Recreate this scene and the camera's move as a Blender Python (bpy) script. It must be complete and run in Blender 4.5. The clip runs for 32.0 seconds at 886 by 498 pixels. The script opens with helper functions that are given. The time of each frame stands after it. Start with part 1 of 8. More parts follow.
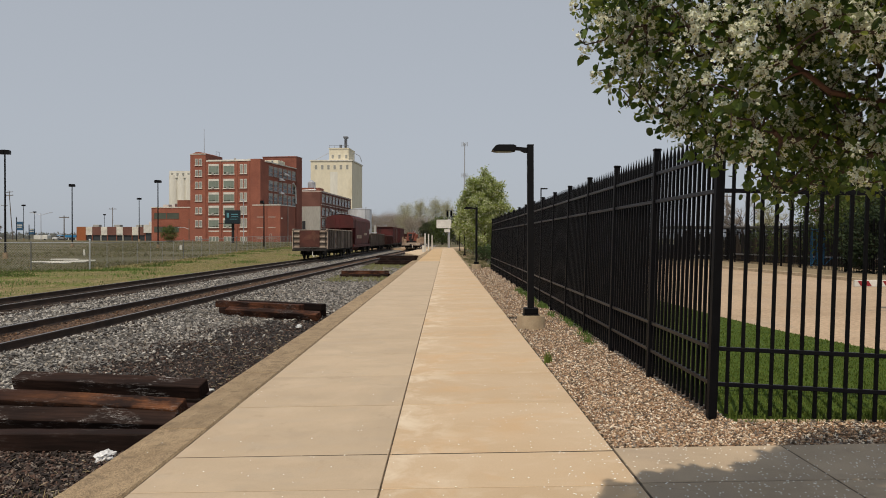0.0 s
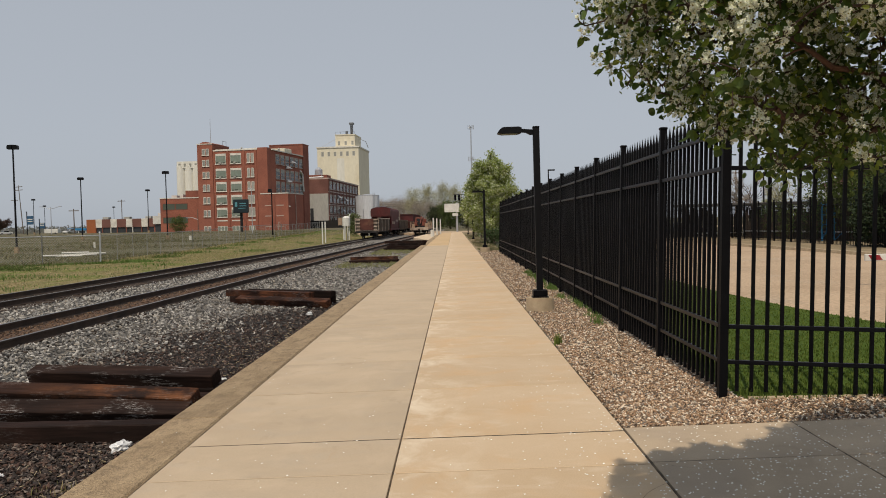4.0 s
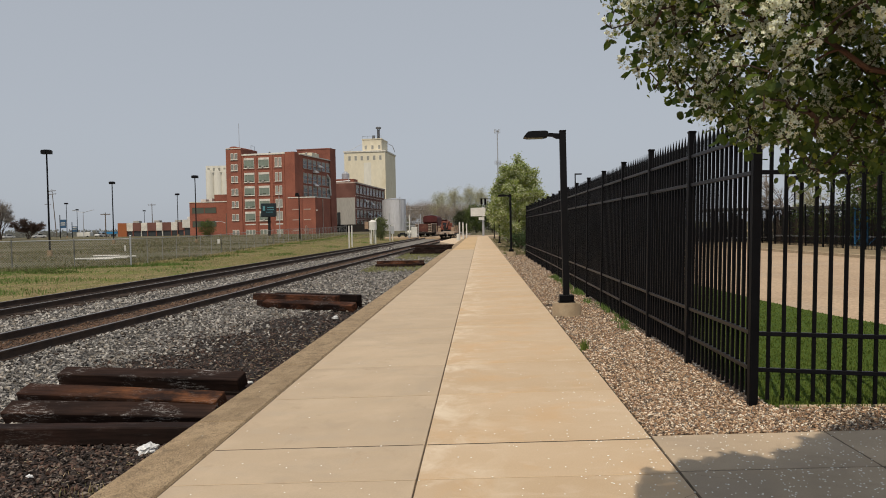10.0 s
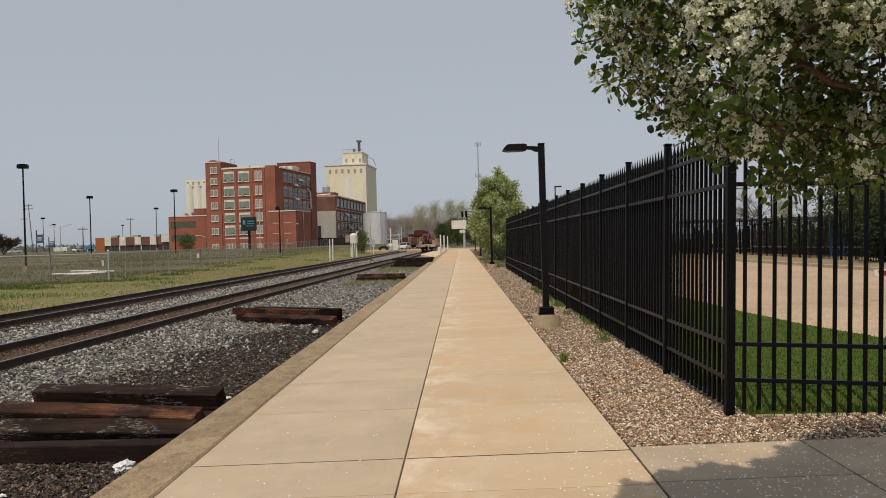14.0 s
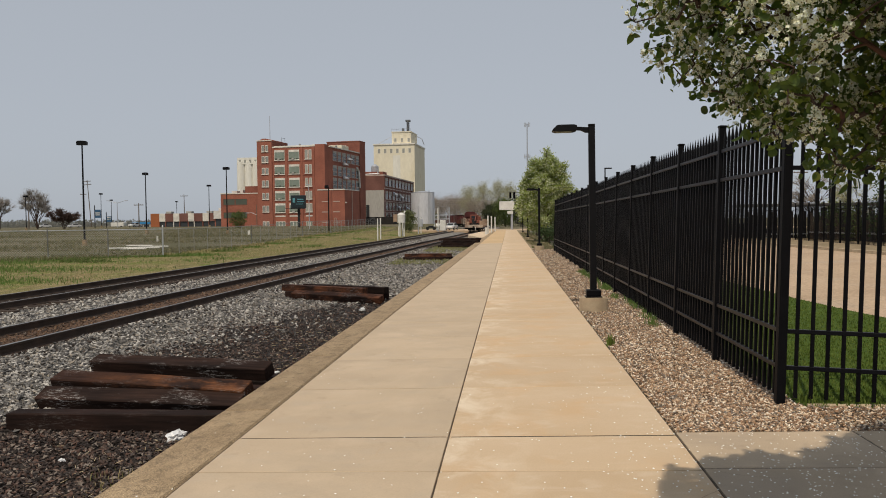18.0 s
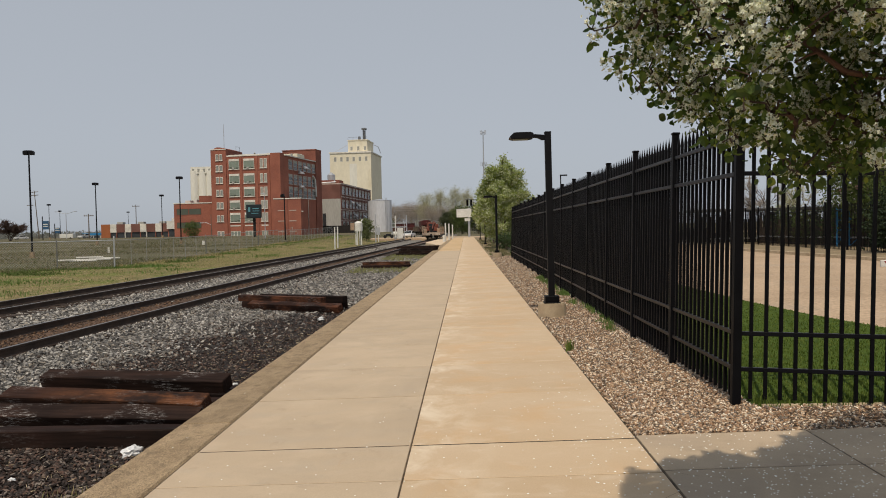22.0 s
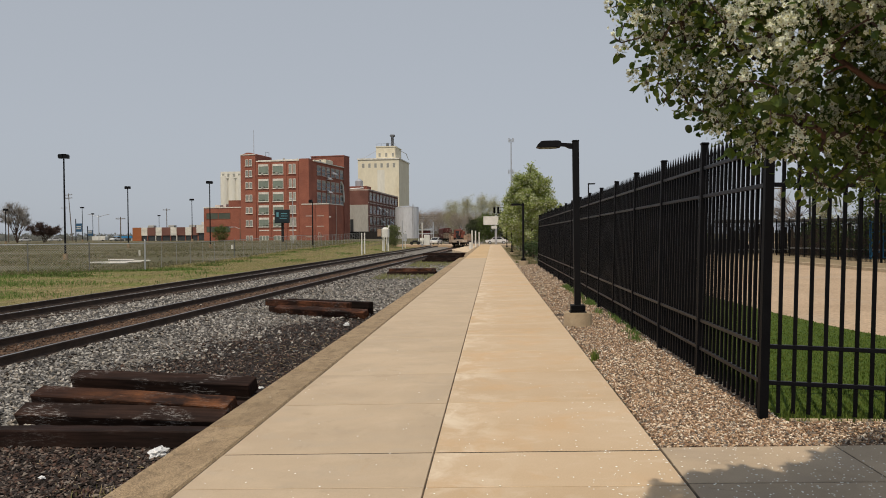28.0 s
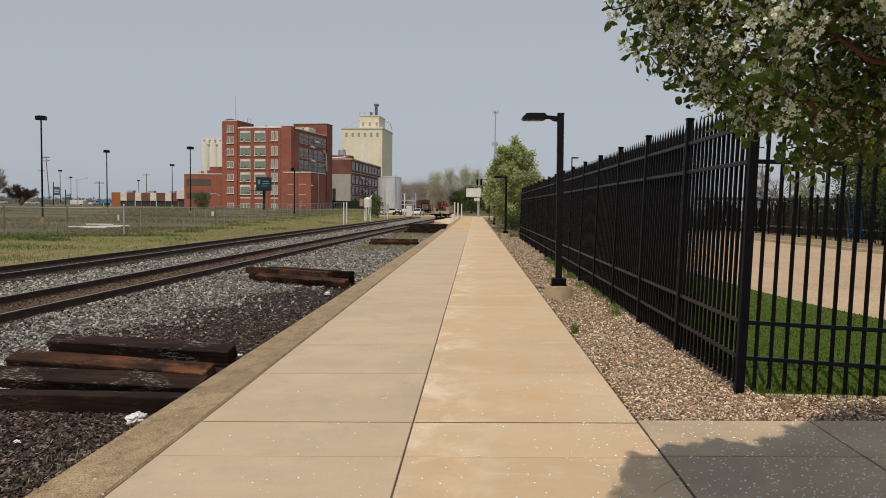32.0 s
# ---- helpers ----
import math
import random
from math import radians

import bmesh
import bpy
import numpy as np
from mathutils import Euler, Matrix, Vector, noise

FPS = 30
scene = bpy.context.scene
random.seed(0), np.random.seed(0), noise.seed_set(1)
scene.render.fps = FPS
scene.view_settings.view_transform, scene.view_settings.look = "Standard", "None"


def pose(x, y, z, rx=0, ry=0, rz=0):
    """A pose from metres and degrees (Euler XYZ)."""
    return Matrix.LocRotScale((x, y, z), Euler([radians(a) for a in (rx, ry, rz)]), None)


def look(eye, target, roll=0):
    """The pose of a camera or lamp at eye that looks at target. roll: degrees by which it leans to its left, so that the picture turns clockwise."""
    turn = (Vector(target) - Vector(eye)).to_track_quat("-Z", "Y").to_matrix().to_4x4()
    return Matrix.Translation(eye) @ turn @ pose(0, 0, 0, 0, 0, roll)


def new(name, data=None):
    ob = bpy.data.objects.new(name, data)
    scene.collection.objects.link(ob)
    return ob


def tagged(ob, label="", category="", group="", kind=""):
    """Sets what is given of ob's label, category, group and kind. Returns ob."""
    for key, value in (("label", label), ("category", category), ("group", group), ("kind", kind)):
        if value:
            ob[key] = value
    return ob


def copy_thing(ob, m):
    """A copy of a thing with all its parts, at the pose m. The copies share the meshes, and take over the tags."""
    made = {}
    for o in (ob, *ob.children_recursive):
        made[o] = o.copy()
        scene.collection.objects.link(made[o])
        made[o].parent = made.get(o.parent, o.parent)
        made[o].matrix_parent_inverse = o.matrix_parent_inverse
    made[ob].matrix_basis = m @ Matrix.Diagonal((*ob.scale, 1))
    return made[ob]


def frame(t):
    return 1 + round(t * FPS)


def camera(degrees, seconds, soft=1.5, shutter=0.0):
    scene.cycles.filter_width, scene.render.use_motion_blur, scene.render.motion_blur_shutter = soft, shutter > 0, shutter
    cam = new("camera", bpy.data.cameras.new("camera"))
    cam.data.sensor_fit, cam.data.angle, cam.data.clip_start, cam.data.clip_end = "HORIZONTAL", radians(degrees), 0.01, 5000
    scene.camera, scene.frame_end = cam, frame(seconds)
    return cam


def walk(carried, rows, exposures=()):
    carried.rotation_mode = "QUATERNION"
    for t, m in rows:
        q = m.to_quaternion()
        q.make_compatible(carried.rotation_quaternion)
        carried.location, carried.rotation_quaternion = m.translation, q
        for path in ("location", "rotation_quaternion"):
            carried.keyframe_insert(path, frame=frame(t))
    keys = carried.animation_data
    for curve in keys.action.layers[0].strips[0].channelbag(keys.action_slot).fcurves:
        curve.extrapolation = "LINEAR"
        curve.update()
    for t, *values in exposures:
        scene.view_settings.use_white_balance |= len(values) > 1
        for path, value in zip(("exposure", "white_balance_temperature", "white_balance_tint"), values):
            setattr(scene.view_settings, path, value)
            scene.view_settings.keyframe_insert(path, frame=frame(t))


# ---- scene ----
import itertools

EXPOSURE = 0.0
cam = camera(59.2, 32.0, soft=0.95)
PATH = [
    (0, pose(-0.018, -0.026, 1.741, 89.23, -0.14, 0.19)),
    (0.5, pose(-0.020, -0.019, 1.740, 89.08, 0.34, -0.11)),
    (1, pose(-0.023, -0.009, 1.740, 88.35, 0.39, -0.20)),
    (1.5, pose(-0.022, -0.016, 1.742, 88.30, 0.67, -0.07)),
    (2, pose(-0.023, -0.031, 1.744, 88.46, 0.47, 0.21)),
    (2.5, pose(-0.007, -0.045, 1.747, 88.36, 0.46, 0.41)),
    (3, pose(0.002, -0.051, 1.744, 88.13, 1.28, 0.61)),
    (3.5, pose(0.001, -0.043, 1.747, 88.04, 1.32, 0.84)),
    (5.5, pose(-0.009, -0.016, 1.747, 88.28, 1.02, 0.58)),
    (6, pose(-0.007, -0.016, 1.746, 88.43, 1.06, 0.83)),
    (6.5, pose(-0.007, -0.017, 1.750, 88.86, 1.25, 0.80)),
    (7, pose(-0.014, -0.018, 1.747, 89.10, 1.40, 0.49)),
    (7.5, pose(0.002, -0.014, 1.748, 88.95, 1.81, 1.08)),
    (8, pose(0.006, -0.008, 1.747, 88.95, 1.99, 1.29)),
    (8.5, pose(-0.003, -0.001, 1.747, 88.60, 1.38, 1.44)),
    (9, pose(-0.002, -0.001, 1.748, 88.45, 1.31, 1.87)),
    (9.5, pose(-0.003, 0.001, 1.749, 88.44, 1.26, 2.41)),
    (10, pose(0.007, 0.002, 1.753, 88.40, 1.18, 2.73)),
    (10.5, pose(0.027, 0.002, 1.752, 88.18, 1.94, 2.37)),
    (11, pose(0.029, 0.001, 1.751, 88.06, 2.24, 1.90)),
    (11.5, pose(0.023, 0.005, 1.750, 88.39, 1.90, 1.43)),
    (12, pose(0.021, 0.008, 1.745, 88.46, 1.91, 0.09)),
    (12.5, pose(0.014, 0.010, 1.746, 88.31, 1.74, -0.92)),
    (13, pose(0.016, 0.004, 1.756, 88.54, 1.79, -0.97)),
    (13.5, pose(0.024, -0.005, 1.755, 89.31, 1.64, -0.13)),
    (14, pose(0.033, -0.011, 1.754, 89.31, 1.50, 1.35)),
    (14.5, pose(0.025, -0.000, 1.752, 89.15, 1.44, 1.80)),
    (16.5, pose(-0.025, 0.012, 1.759, 89.21, -0.11, 2.17)),
    (17, pose(-0.016, 0.006, 1.757, 89.29, -0.29, 3.12)),
    (17.5, pose(0.003, -0.005, 1.755, 88.40, 0.15, 3.84)),
    (18, pose(0.035, -0.013, 1.752, 87.94, 0.65, 4.83)),
    (18.5, pose(0.048, -0.007, 1.769, 87.66, 0.68, 5.03)),
    (19, pose(0.066, -0.006, 1.762, 88.42, 0.62, 4.74)),
    (19.5, pose(0.062, 0.005, 1.765, 88.19, 0.74, 4.26)),
    (20, pose(0.040, 0.009, 1.760, 88.03, 1.18, 4.06)),
    (20.5, pose(0.020, 0.007, 1.757, 88.26, 1.23, 3.86)),
    (21, pose(0.017, -0.002, 1.757, 88.46, 1.35, 3.10)),
    (21.5, pose(0.017, -0.011, 1.753, 88.75, 1.36, 1.93)),
    (22, pose(0.013, -0.011, 1.752, 88.46, 1.23, 1.70)),
    (22.5, pose(0.007, -0.009, 1.752, 88.37, 0.41, 1.53)),
    (23, pose(0.008, -0.006, 1.750, 88.17, 0.24, 1.99)),
    (23.5, pose(0.012, -0.013, 1.747, 88.10, 0.24, 2.61)),
    (24, pose(0.008, -0.018, 1.747, 87.61, 0.25, 2.83)),
    (24.5, pose(0.018, -0.023, 1.747, 87.17, -0.04, 3.03)),
    (25, pose(0.036, -0.031, 1.748, 87.17, -0.58, 3.62)),
    (25.5, pose(0.047, -0.040, 1.744, 87.62, -0.03, 3.76)),
    (26, pose(0.035, -0.035, 1.744, 86.95, 1.22, 3.84)),
    (26.5, pose(0.010, -0.032, 1.749, 88.77, 0.54, 3.56)),
    (28.5, pose(0.024, -0.029, 1.759, 89.19, 0.51, 3.67)),
    (29, pose(-0.003, -0.023, 1.758, 89.63, 0.36, 2.77)),
    (29.5, pose(-0.024, -0.011, 1.756, 88.86, 0.13, 4.02)),
    (30, pose(-0.034, -0.003, 1.755, 87.78, -0.01, 4.49)),
    (30.5, pose(-0.023, 0.004, 1.750, 87.76, 0.42, 5.65)),
    (31, pose(-0.018, 0.007, 1.746, 87.25, 0.26, 4.27)),
    (31.5, pose(-0.002, 0.009, 1.748, 86.88, -0.73, 3.96)),
    (32, pose(0.012, 0.010, 1.747, 86.91, -0.68, 2.37)),
]
walk(cam, PATH, exposures=((0.0, EXPOSURE, 6900, 10), (32.0, EXPOSURE, 6900, 10)))

# ---- world and sun ----
SUN_AZ, SUN_EL = 193.0, 59.0          # degrees: compass way to the sun from +y, clockwise; height
world = bpy.data.worlds.new("world")
scene.world = world
world.use_nodes = True
wn = world.node_tree
for n in list(wn.nodes):
    wn.nodes.remove(n)
sky = wn.nodes.new("ShaderNodeTexSky")
sky.sky_type = "NISHITA"
sky.sun_disc = False
sky.sun_elevation = radians(SUN_EL)
sky.sun_rotation = radians(SUN_AZ)
sky.altitude, sky.air_density, sky.dust_density, sky.ozone_density = 200, 1.0, 1.45, 1.5
bg = wn.nodes.new("ShaderNodeBackground")
bg.inputs[1].default_value = 0.101
wout = wn.nodes.new("ShaderNodeOutputWorld")
hz = wn.nodes.new("ShaderNodeHueSaturation")
hz.inputs["Saturation"].default_value, hz.inputs["Value"].default_value = 0.32, 1.0
wn.links.new(sky.outputs[0], hz.inputs["Color"])
tint = wn.nodes.new("ShaderNodeMixRGB")
tint.blend_type = "MULTIPLY"
tint.inputs[0].default_value, tint.inputs[2].default_value = 1.0, (0.935, 0.985, 1.085, 1)
wn.links.new(hz.outputs[0], tint.inputs[1])
veil = wn.nodes.new("ShaderNodeMixRGB")      # even spring haze over the whole sky
veil.inputs[0].default_value, veil.inputs[2].default_value = 0.8, (4.02, 4.56, 5.38, 1)
wn.links.new(tint.outputs[0], veil.inputs[1])
wn.links.new(veil.outputs[0], bg.inputs[0])
wn.links.new(bg.outputs[0], wout.inputs[0])

sun = new("sun", bpy.data.lights.new("sun", "SUN"))
sun.data.energy, sun.data.angle, sun.data.color = 2.82, radians(0.6), (1.0, 0.90, 0.76)
sd = Vector((math.sin(radians(SUN_AZ)) * math.cos(radians(SUN_EL)), math.cos(radians(SUN_AZ)) * math.cos(radians(SUN_EL)), math.sin(radians(SUN_EL))))
sun.matrix_world = look(sd * 50, (0, 0, 0))

# ---- materials ----
def mat(name, col, col2=None, scale=8.0, rough=0.8, metal=0.0, bump=0.15, detail=6, fine=None, rand=0.0, stretch=(1, 1, 1),
        island=0.0, spec=0.4, speck=0.5, stain=None, stain_scale=0.6, stain_at=(0.55, 0.75)):
    """Two-scale noise colour, fine relief; rand: change from object to object; island: from loose piece to loose piece."""
    m = bpy.data.materials.new(name)
    m.use_nodes = True
    nt = m.node_tree
    b = nt.nodes["Principled BSDF"]
    L, N = nt.links.new, nt.nodes.new
    tc, oi = N("ShaderNodeTexCoord"), N("ShaderNodeObjectInfo")
    mp = N("ShaderNodeMapping")
    mp.inputs["Scale"].default_value = stretch
    mul = N("ShaderNodeVectorMath")
    mul.operation = "MULTIPLY_ADD"
    L(oi.outputs["Random"], mul.inputs[0])
    mul.inputs[1].default_value = (37, 53, 71)
    L(tc.outputs["Object"], mul.inputs[2])
    L(mul.outputs[0], mp.inputs[0])
    n1 = N("ShaderNodeTexNoise")
    n1.inputs["Scale"].default_value, n1.inputs["Detail"].default_value = scale, detail
    L(mp.outputs[0], n1.inputs["Vector"])
    n2 = N("ShaderNodeTexNoise")
    n2.inputs["Scale"].default_value, n2.inputs["Detail"].default_value = fine or scale * 14, 3
    L(mp.outputs[0], n2.inputs["Vector"])
    c2 = col2 or tuple(c * 0.72 for c in col)
    rmp = N("ShaderNodeValToRGB")
    rmp.color_ramp.elements[0].position, rmp.color_ramp.elements[1].position = 0.33, 0.67
    rmp.color_ramp.elements[0].color, rmp.color_ramp.elements[1].color = (*c2, 1), (*col, 1)
    L(n1.outputs["Fac"], rmp.inputs[0])
    last = rmp.outputs[0]
    if stain:
        n3 = N("ShaderNodeTexNoise")
        n3.inputs["Scale"].default_value, n3.inputs["Detail"].default_value, n3.inputs["Distortion"].default_value = stain_scale, 5, 0.6
        L(mp.outputs[0], n3.inputs["Vector"])
        r3 = N("ShaderNodeMapRange")
        r3.inputs[1].default_value, r3.inputs[2].default_value = stain_at
        L(n3.outputs["Fac"], r3.inputs[0])
        mx = N("ShaderNodeMixRGB")
        mx.inputs[2].default_value = (*stain, 1)
        L(r3.outputs[0], mx.inputs[0])
        L(last, mx.inputs[1])
        last = mx.outputs[0]
    hs = N("ShaderNodeHueSaturation")
    add = N("ShaderNodeMath")
    add.operation = "MULTIPLY_ADD"
    L(n2.outputs["Fac"], add.inputs[0])
    add.inputs[1].default_value, add.inputs[2].default_value = speck, 1 - speck / 2
    val = add.outputs[0]
    for amount, src in ((rand, oi.outputs["Random"]), (island, None)):
        if amount:
            if src is None:
                src = N("ShaderNodeNewGeometry").outputs["Random Per Island"]
            a2 = N("ShaderNodeMath")
            a2.operation = "MULTIPLY_ADD"
            L(src, a2.inputs[0])
            a2.inputs[1].default_value, a2.inputs[2].default_value = amount, 1 - amount / 2
            a3 = N("ShaderNodeMath")
            a3.operation = "MULTIPLY"
            L(val, a3.inputs[0])
            L(a2.outputs[0], a3.inputs[1])
            val = a3.outputs[0]
    L(val, hs.inputs["Value"])
    L(last, hs.inputs["Color"])
    L(hs.outputs[0], b.inputs["Base Color"])
    b.inputs["Roughness"].default_value, b.inputs["Metallic"].default_value = rough, metal
    b.inputs["Specular IOR Level"].default_value = spec
    if bump:
        bp = N("ShaderNodeBump")
        bp.inputs["Strength"].default_value, bp.inputs["Distance"].default_value = bump, 0.02
        L(n2.outputs["Fac"], bp.inputs["Height"])
        L(bp.outputs[0], b.inputs["Normal"])
    return m


def islands(name, cols, rough=0.85, fine=60.0, bump=0.2, trans=0.0, spec=0.3, step="LINEAR"):
    """Many loose pieces, each with a colour of its own out of a few."""
    m = bpy.data.materials.new(name)
    m.use_nodes = True
    nt = m.node_tree
    b = nt.nodes["Principled BSDF"]
    L, N = nt.links.new, nt.nodes.new
    geo = N("ShaderNodeNewGeometry")
    r = N("ShaderNodeValToRGB")
    r.color_ramp.interpolation = step
    el = r.color_ramp.elements
    while len(el) < len(cols):
        el.new(0.5)
    for i, c in enumerate(cols):
        el[i].position = i / (len(cols) - 1 if step == "LINEAR" else len(cols))
        el[i].color = (*c, 1)
    L(geo.outputs["Random Per Island"], r.inputs[0])
    tc, nz = N("ShaderNodeTexCoord"), N("ShaderNodeTexNoise")
    nz.inputs["Scale"].default_value = fine
    L(tc.outputs["Object"], nz.inputs["Vector"])
    hs, ad = N("ShaderNodeHueSaturation"), N("ShaderNodeMath")
    ad.operation = "MULTIPLY_ADD"
    L(nz.outputs["Fac"], ad.inputs[0])
    ad.inputs[1].default_value, ad.inputs[2].default_value = 0.6, 0.7
    L(ad.outputs[0], hs.inputs["Value"])
    L(r.outputs[0], hs.inputs["Color"])
    L(hs.outputs[0], b.inputs["Base Color"])
    b.inputs["Roughness"].default_value = rough
    b.inputs["Specular IOR Level"].default_value = spec
    if trans:
        t = N("ShaderNodeBsdfTranslucent")
        L(hs.outputs[0], t.inputs[0])
        mx = N("ShaderNodeMixShader")
        mx.inputs[0].default_value = trans
        L(b.outputs[0], mx.inputs[1])
        L(t.outputs[0], mx.inputs[2])
        L(mx.outputs[0], nt.nodes["Material Output"].inputs[0])
    elif bump:
        bp = N("ShaderNodeBump")
        bp.inputs["Strength"].default_value, bp.inputs["Distance"].default_value = bump, 0.01
        L(nz.outputs["Fac"], bp.inputs["Height"])
        L(bp.outputs[0], b.inputs["Normal"])
    return m


M_SLAB = mat("concrete_slab", (0.505, 0.396, 0.281), (0.455, 0.354, 0.249), 0.9, 0.9, bump=0.16, fine=110, rand=0.06, detail=9, stain=(0.455, 0.368, 0.275), stain_scale=2.6, stain_at=(0.50, 0.78), stretch=(0.9, 1.3, 1), speck=0.36)
M_SLABR = mat("concrete_slab_warm", (0.555, 0.425, 0.293), (0.515, 0.378, 0.243), 0.8, 0.9, bump=0.16, fine=110, rand=0.07, detail=9, stain=(0.60, 0.475, 0.345), stain_scale=3.4, stain_at=(0.56, 0.80), stretch=(0.8, 1.4, 1), speck=0.36)


def weather(m, col, scale, stretch, lo, hi, most, along=None):
    """A second weathering laid over a material: lime bloom or rusty blotches; along: fades from one long edge of the slab."""
    nt = m.node_tree
    L, N = nt.links.new, nt.nodes.new
    sock = nt.nodes["Principled BSDF"].inputs["Base Color"]
    src = sock.links[0].from_socket
    tc, oi, off = N("ShaderNodeTexCoord"), N("ShaderNodeObjectInfo"), N("ShaderNodeVectorMath")
    off.operation = "MULTIPLY_ADD"
    L(oi.outputs["Random"], off.inputs[0])
    off.inputs[1].default_value = (19, 43, 11)
    L(tc.outputs["Object"], off.inputs[2])
    mp, nz, r = N("ShaderNodeMapping"), N("ShaderNodeTexNoise"), N("ShaderNodeMapRange")
    mp.inputs["Scale"].default_value = stretch
    nz.inputs["Scale"].default_value, nz.inputs["Detail"].default_value, nz.inputs["Roughness"].default_value, nz.inputs["Distortion"].default_value = scale, 8, 0.62, 0.4
    r.inputs[1].default_value, r.inputs[2].default_value, r.inputs[4].default_value = lo, hi, most
    L(off.outputs[0], mp.inputs[0])
    L(mp.outputs[0], nz.inputs["Vector"])
    L(nz.outputs["Fac"], r.inputs[0])
    fac = r.outputs[0]
    if along:
        sep, e, q = N("ShaderNodeSeparateXYZ"), N("ShaderNodeMapRange"), N("ShaderNodeMath")
        L(tc.outputs["Object"], sep.inputs[0])
        e.inputs[1].default_value, e.inputs[2].default_value, e.inputs[3].default_value, e.inputs[4].default_value = 0.0, along, 1.0, 0.12
        L(sep.outputs["X"], e.inputs[0])
        q.operation = "MULTIPLY"
        L(fac, q.inputs[0])
        L(e.outputs[0], q.inputs[1])
        fac = q.outputs[0]
    mx = N("ShaderNodeMixRGB")
    mx.inputs[2].default_value = (*col, 1)
    L(fac, mx.inputs[0])
    L(src, mx.inputs[1])
    L(mx.outputs[0], sock)


weather(M_SLABR, (0.57, 0.37, 0.20), 1.1, (1.0, 0.9, 1), 0.50, 0.72, 0.75)
weather(M_SLABR, (0.74, 0.635, 0.495), 2.4, (1.2, 0.75, 1), 0.46, 0.66, 0.75, 0.7)
M_SLABO = mat("concrete_slab_rusty", (0.57, 0.405, 0.235), (0.50, 0.345, 0.19), 0.8, 0.9, bump=0.16, fine=110, rand=0.08, detail=9, stain=(0.53, 0.42, 0.30), stain_scale=1.2, speck=0.36)
weather(M_SLAB, (0.40, 0.318, 0.23), 1.0, (1.0, 1.0, 1), 0.50, 0.72, 0.7)
weather(M_SLAB, (0.575, 0.455, 0.33), 1.7, (1.0, 0.8, 1), 0.52, 0.74, 0.55)
weather(M_SLAB, (0.45, 0.315, 0.19), 3.5, (2.2, 0.6, 1), 0.62, 0.76, 0.5)
weather(M_SLAB, (0.345, 0.262, 0.175), 5.0, (1.0, 0.7, 1), 0.60, 0.76, 0.5)
M_PAVE = mat("concrete_paving", (0.47, 0.368, 0.262), (0.375, 0.293, 0.207), 1.3, 0.9, bump=0.2, fine=100, rand=0.10, stain=(0.335, 0.272, 0.21), stain_scale=1.4, stain_at=(0.55, 0.75), speck=0.4)
weather(M_PAVE, (0.30, 0.235, 0.17), 3.2, (1, 1, 1), 0.55, 0.74, 0.6)
M_JOINT = mat("joint_filler", (0.17, 0.125, 0.082), (0.05, 0.037, 0.026), 7, 0.95, bump=0.4, fine=60)
M_JOINTD = mat("dark_joint", (0.060, 0.044, 0.030), (0.022, 0.016, 0.012), 6, 0.95)
M_KERB = mat("aggregate_kerb", (0.37, 0.272, 0.168), (0.265, 0.19, 0.114), 3.2, 0.95, bump=0.6, fine=95, rand=0.14, speck=2.6, detail=10, stain=(0.19, 0.138, 0.086), stain_scale=7.0, stain_at=(0.52, 0.74), stretch=(1.4, 0.8, 1))
M_BLACK = mat("black_powder_coat", (0.0050, 0.0050, 0.0062), (0.0034, 0.0034, 0.0044), 5, 0.5, bump=0.04, spec=0.09, rand=0.3)
M_POLE = mat("dark_bronze_paint", (0.0065, 0.0065, 0.0078), None, 5, 0.5, spec=0.15, bump=0.04, rand=0.2)
M_FOOT = mat("footing_concrete", (0.46, 0.365, 0.25), (0.35, 0.27, 0.18), 5, 0.95, bump=0.3, fine=90)
M_RAIL = mat("rusty_rail_side", (0.070, 0.042, 0.028), (0.038, 0.024, 0.017), 3, 0.85, bump=0.3)
M_HEAD = mat("worn_rail_head", (0.30, 0.29, 0.28), (0.16, 0.13, 0.11), 2.0, 0.38, metal=0.85, bump=0.05, stretch=(1, 0.1, 1))
M_TIE = mat("track_tie_wood", (0.065, 0.045, 0.034), (0.028, 0.020, 0.017), 3, 0.95, bump=0.4, rand=0.5, stretch=(0.4, 4, 4))
M_RUST = mat("rust_dust", (0.13, 0.072, 0.042), (0.06, 0.036, 0.024), 6, 0.95, bump=0.4, fine=80)


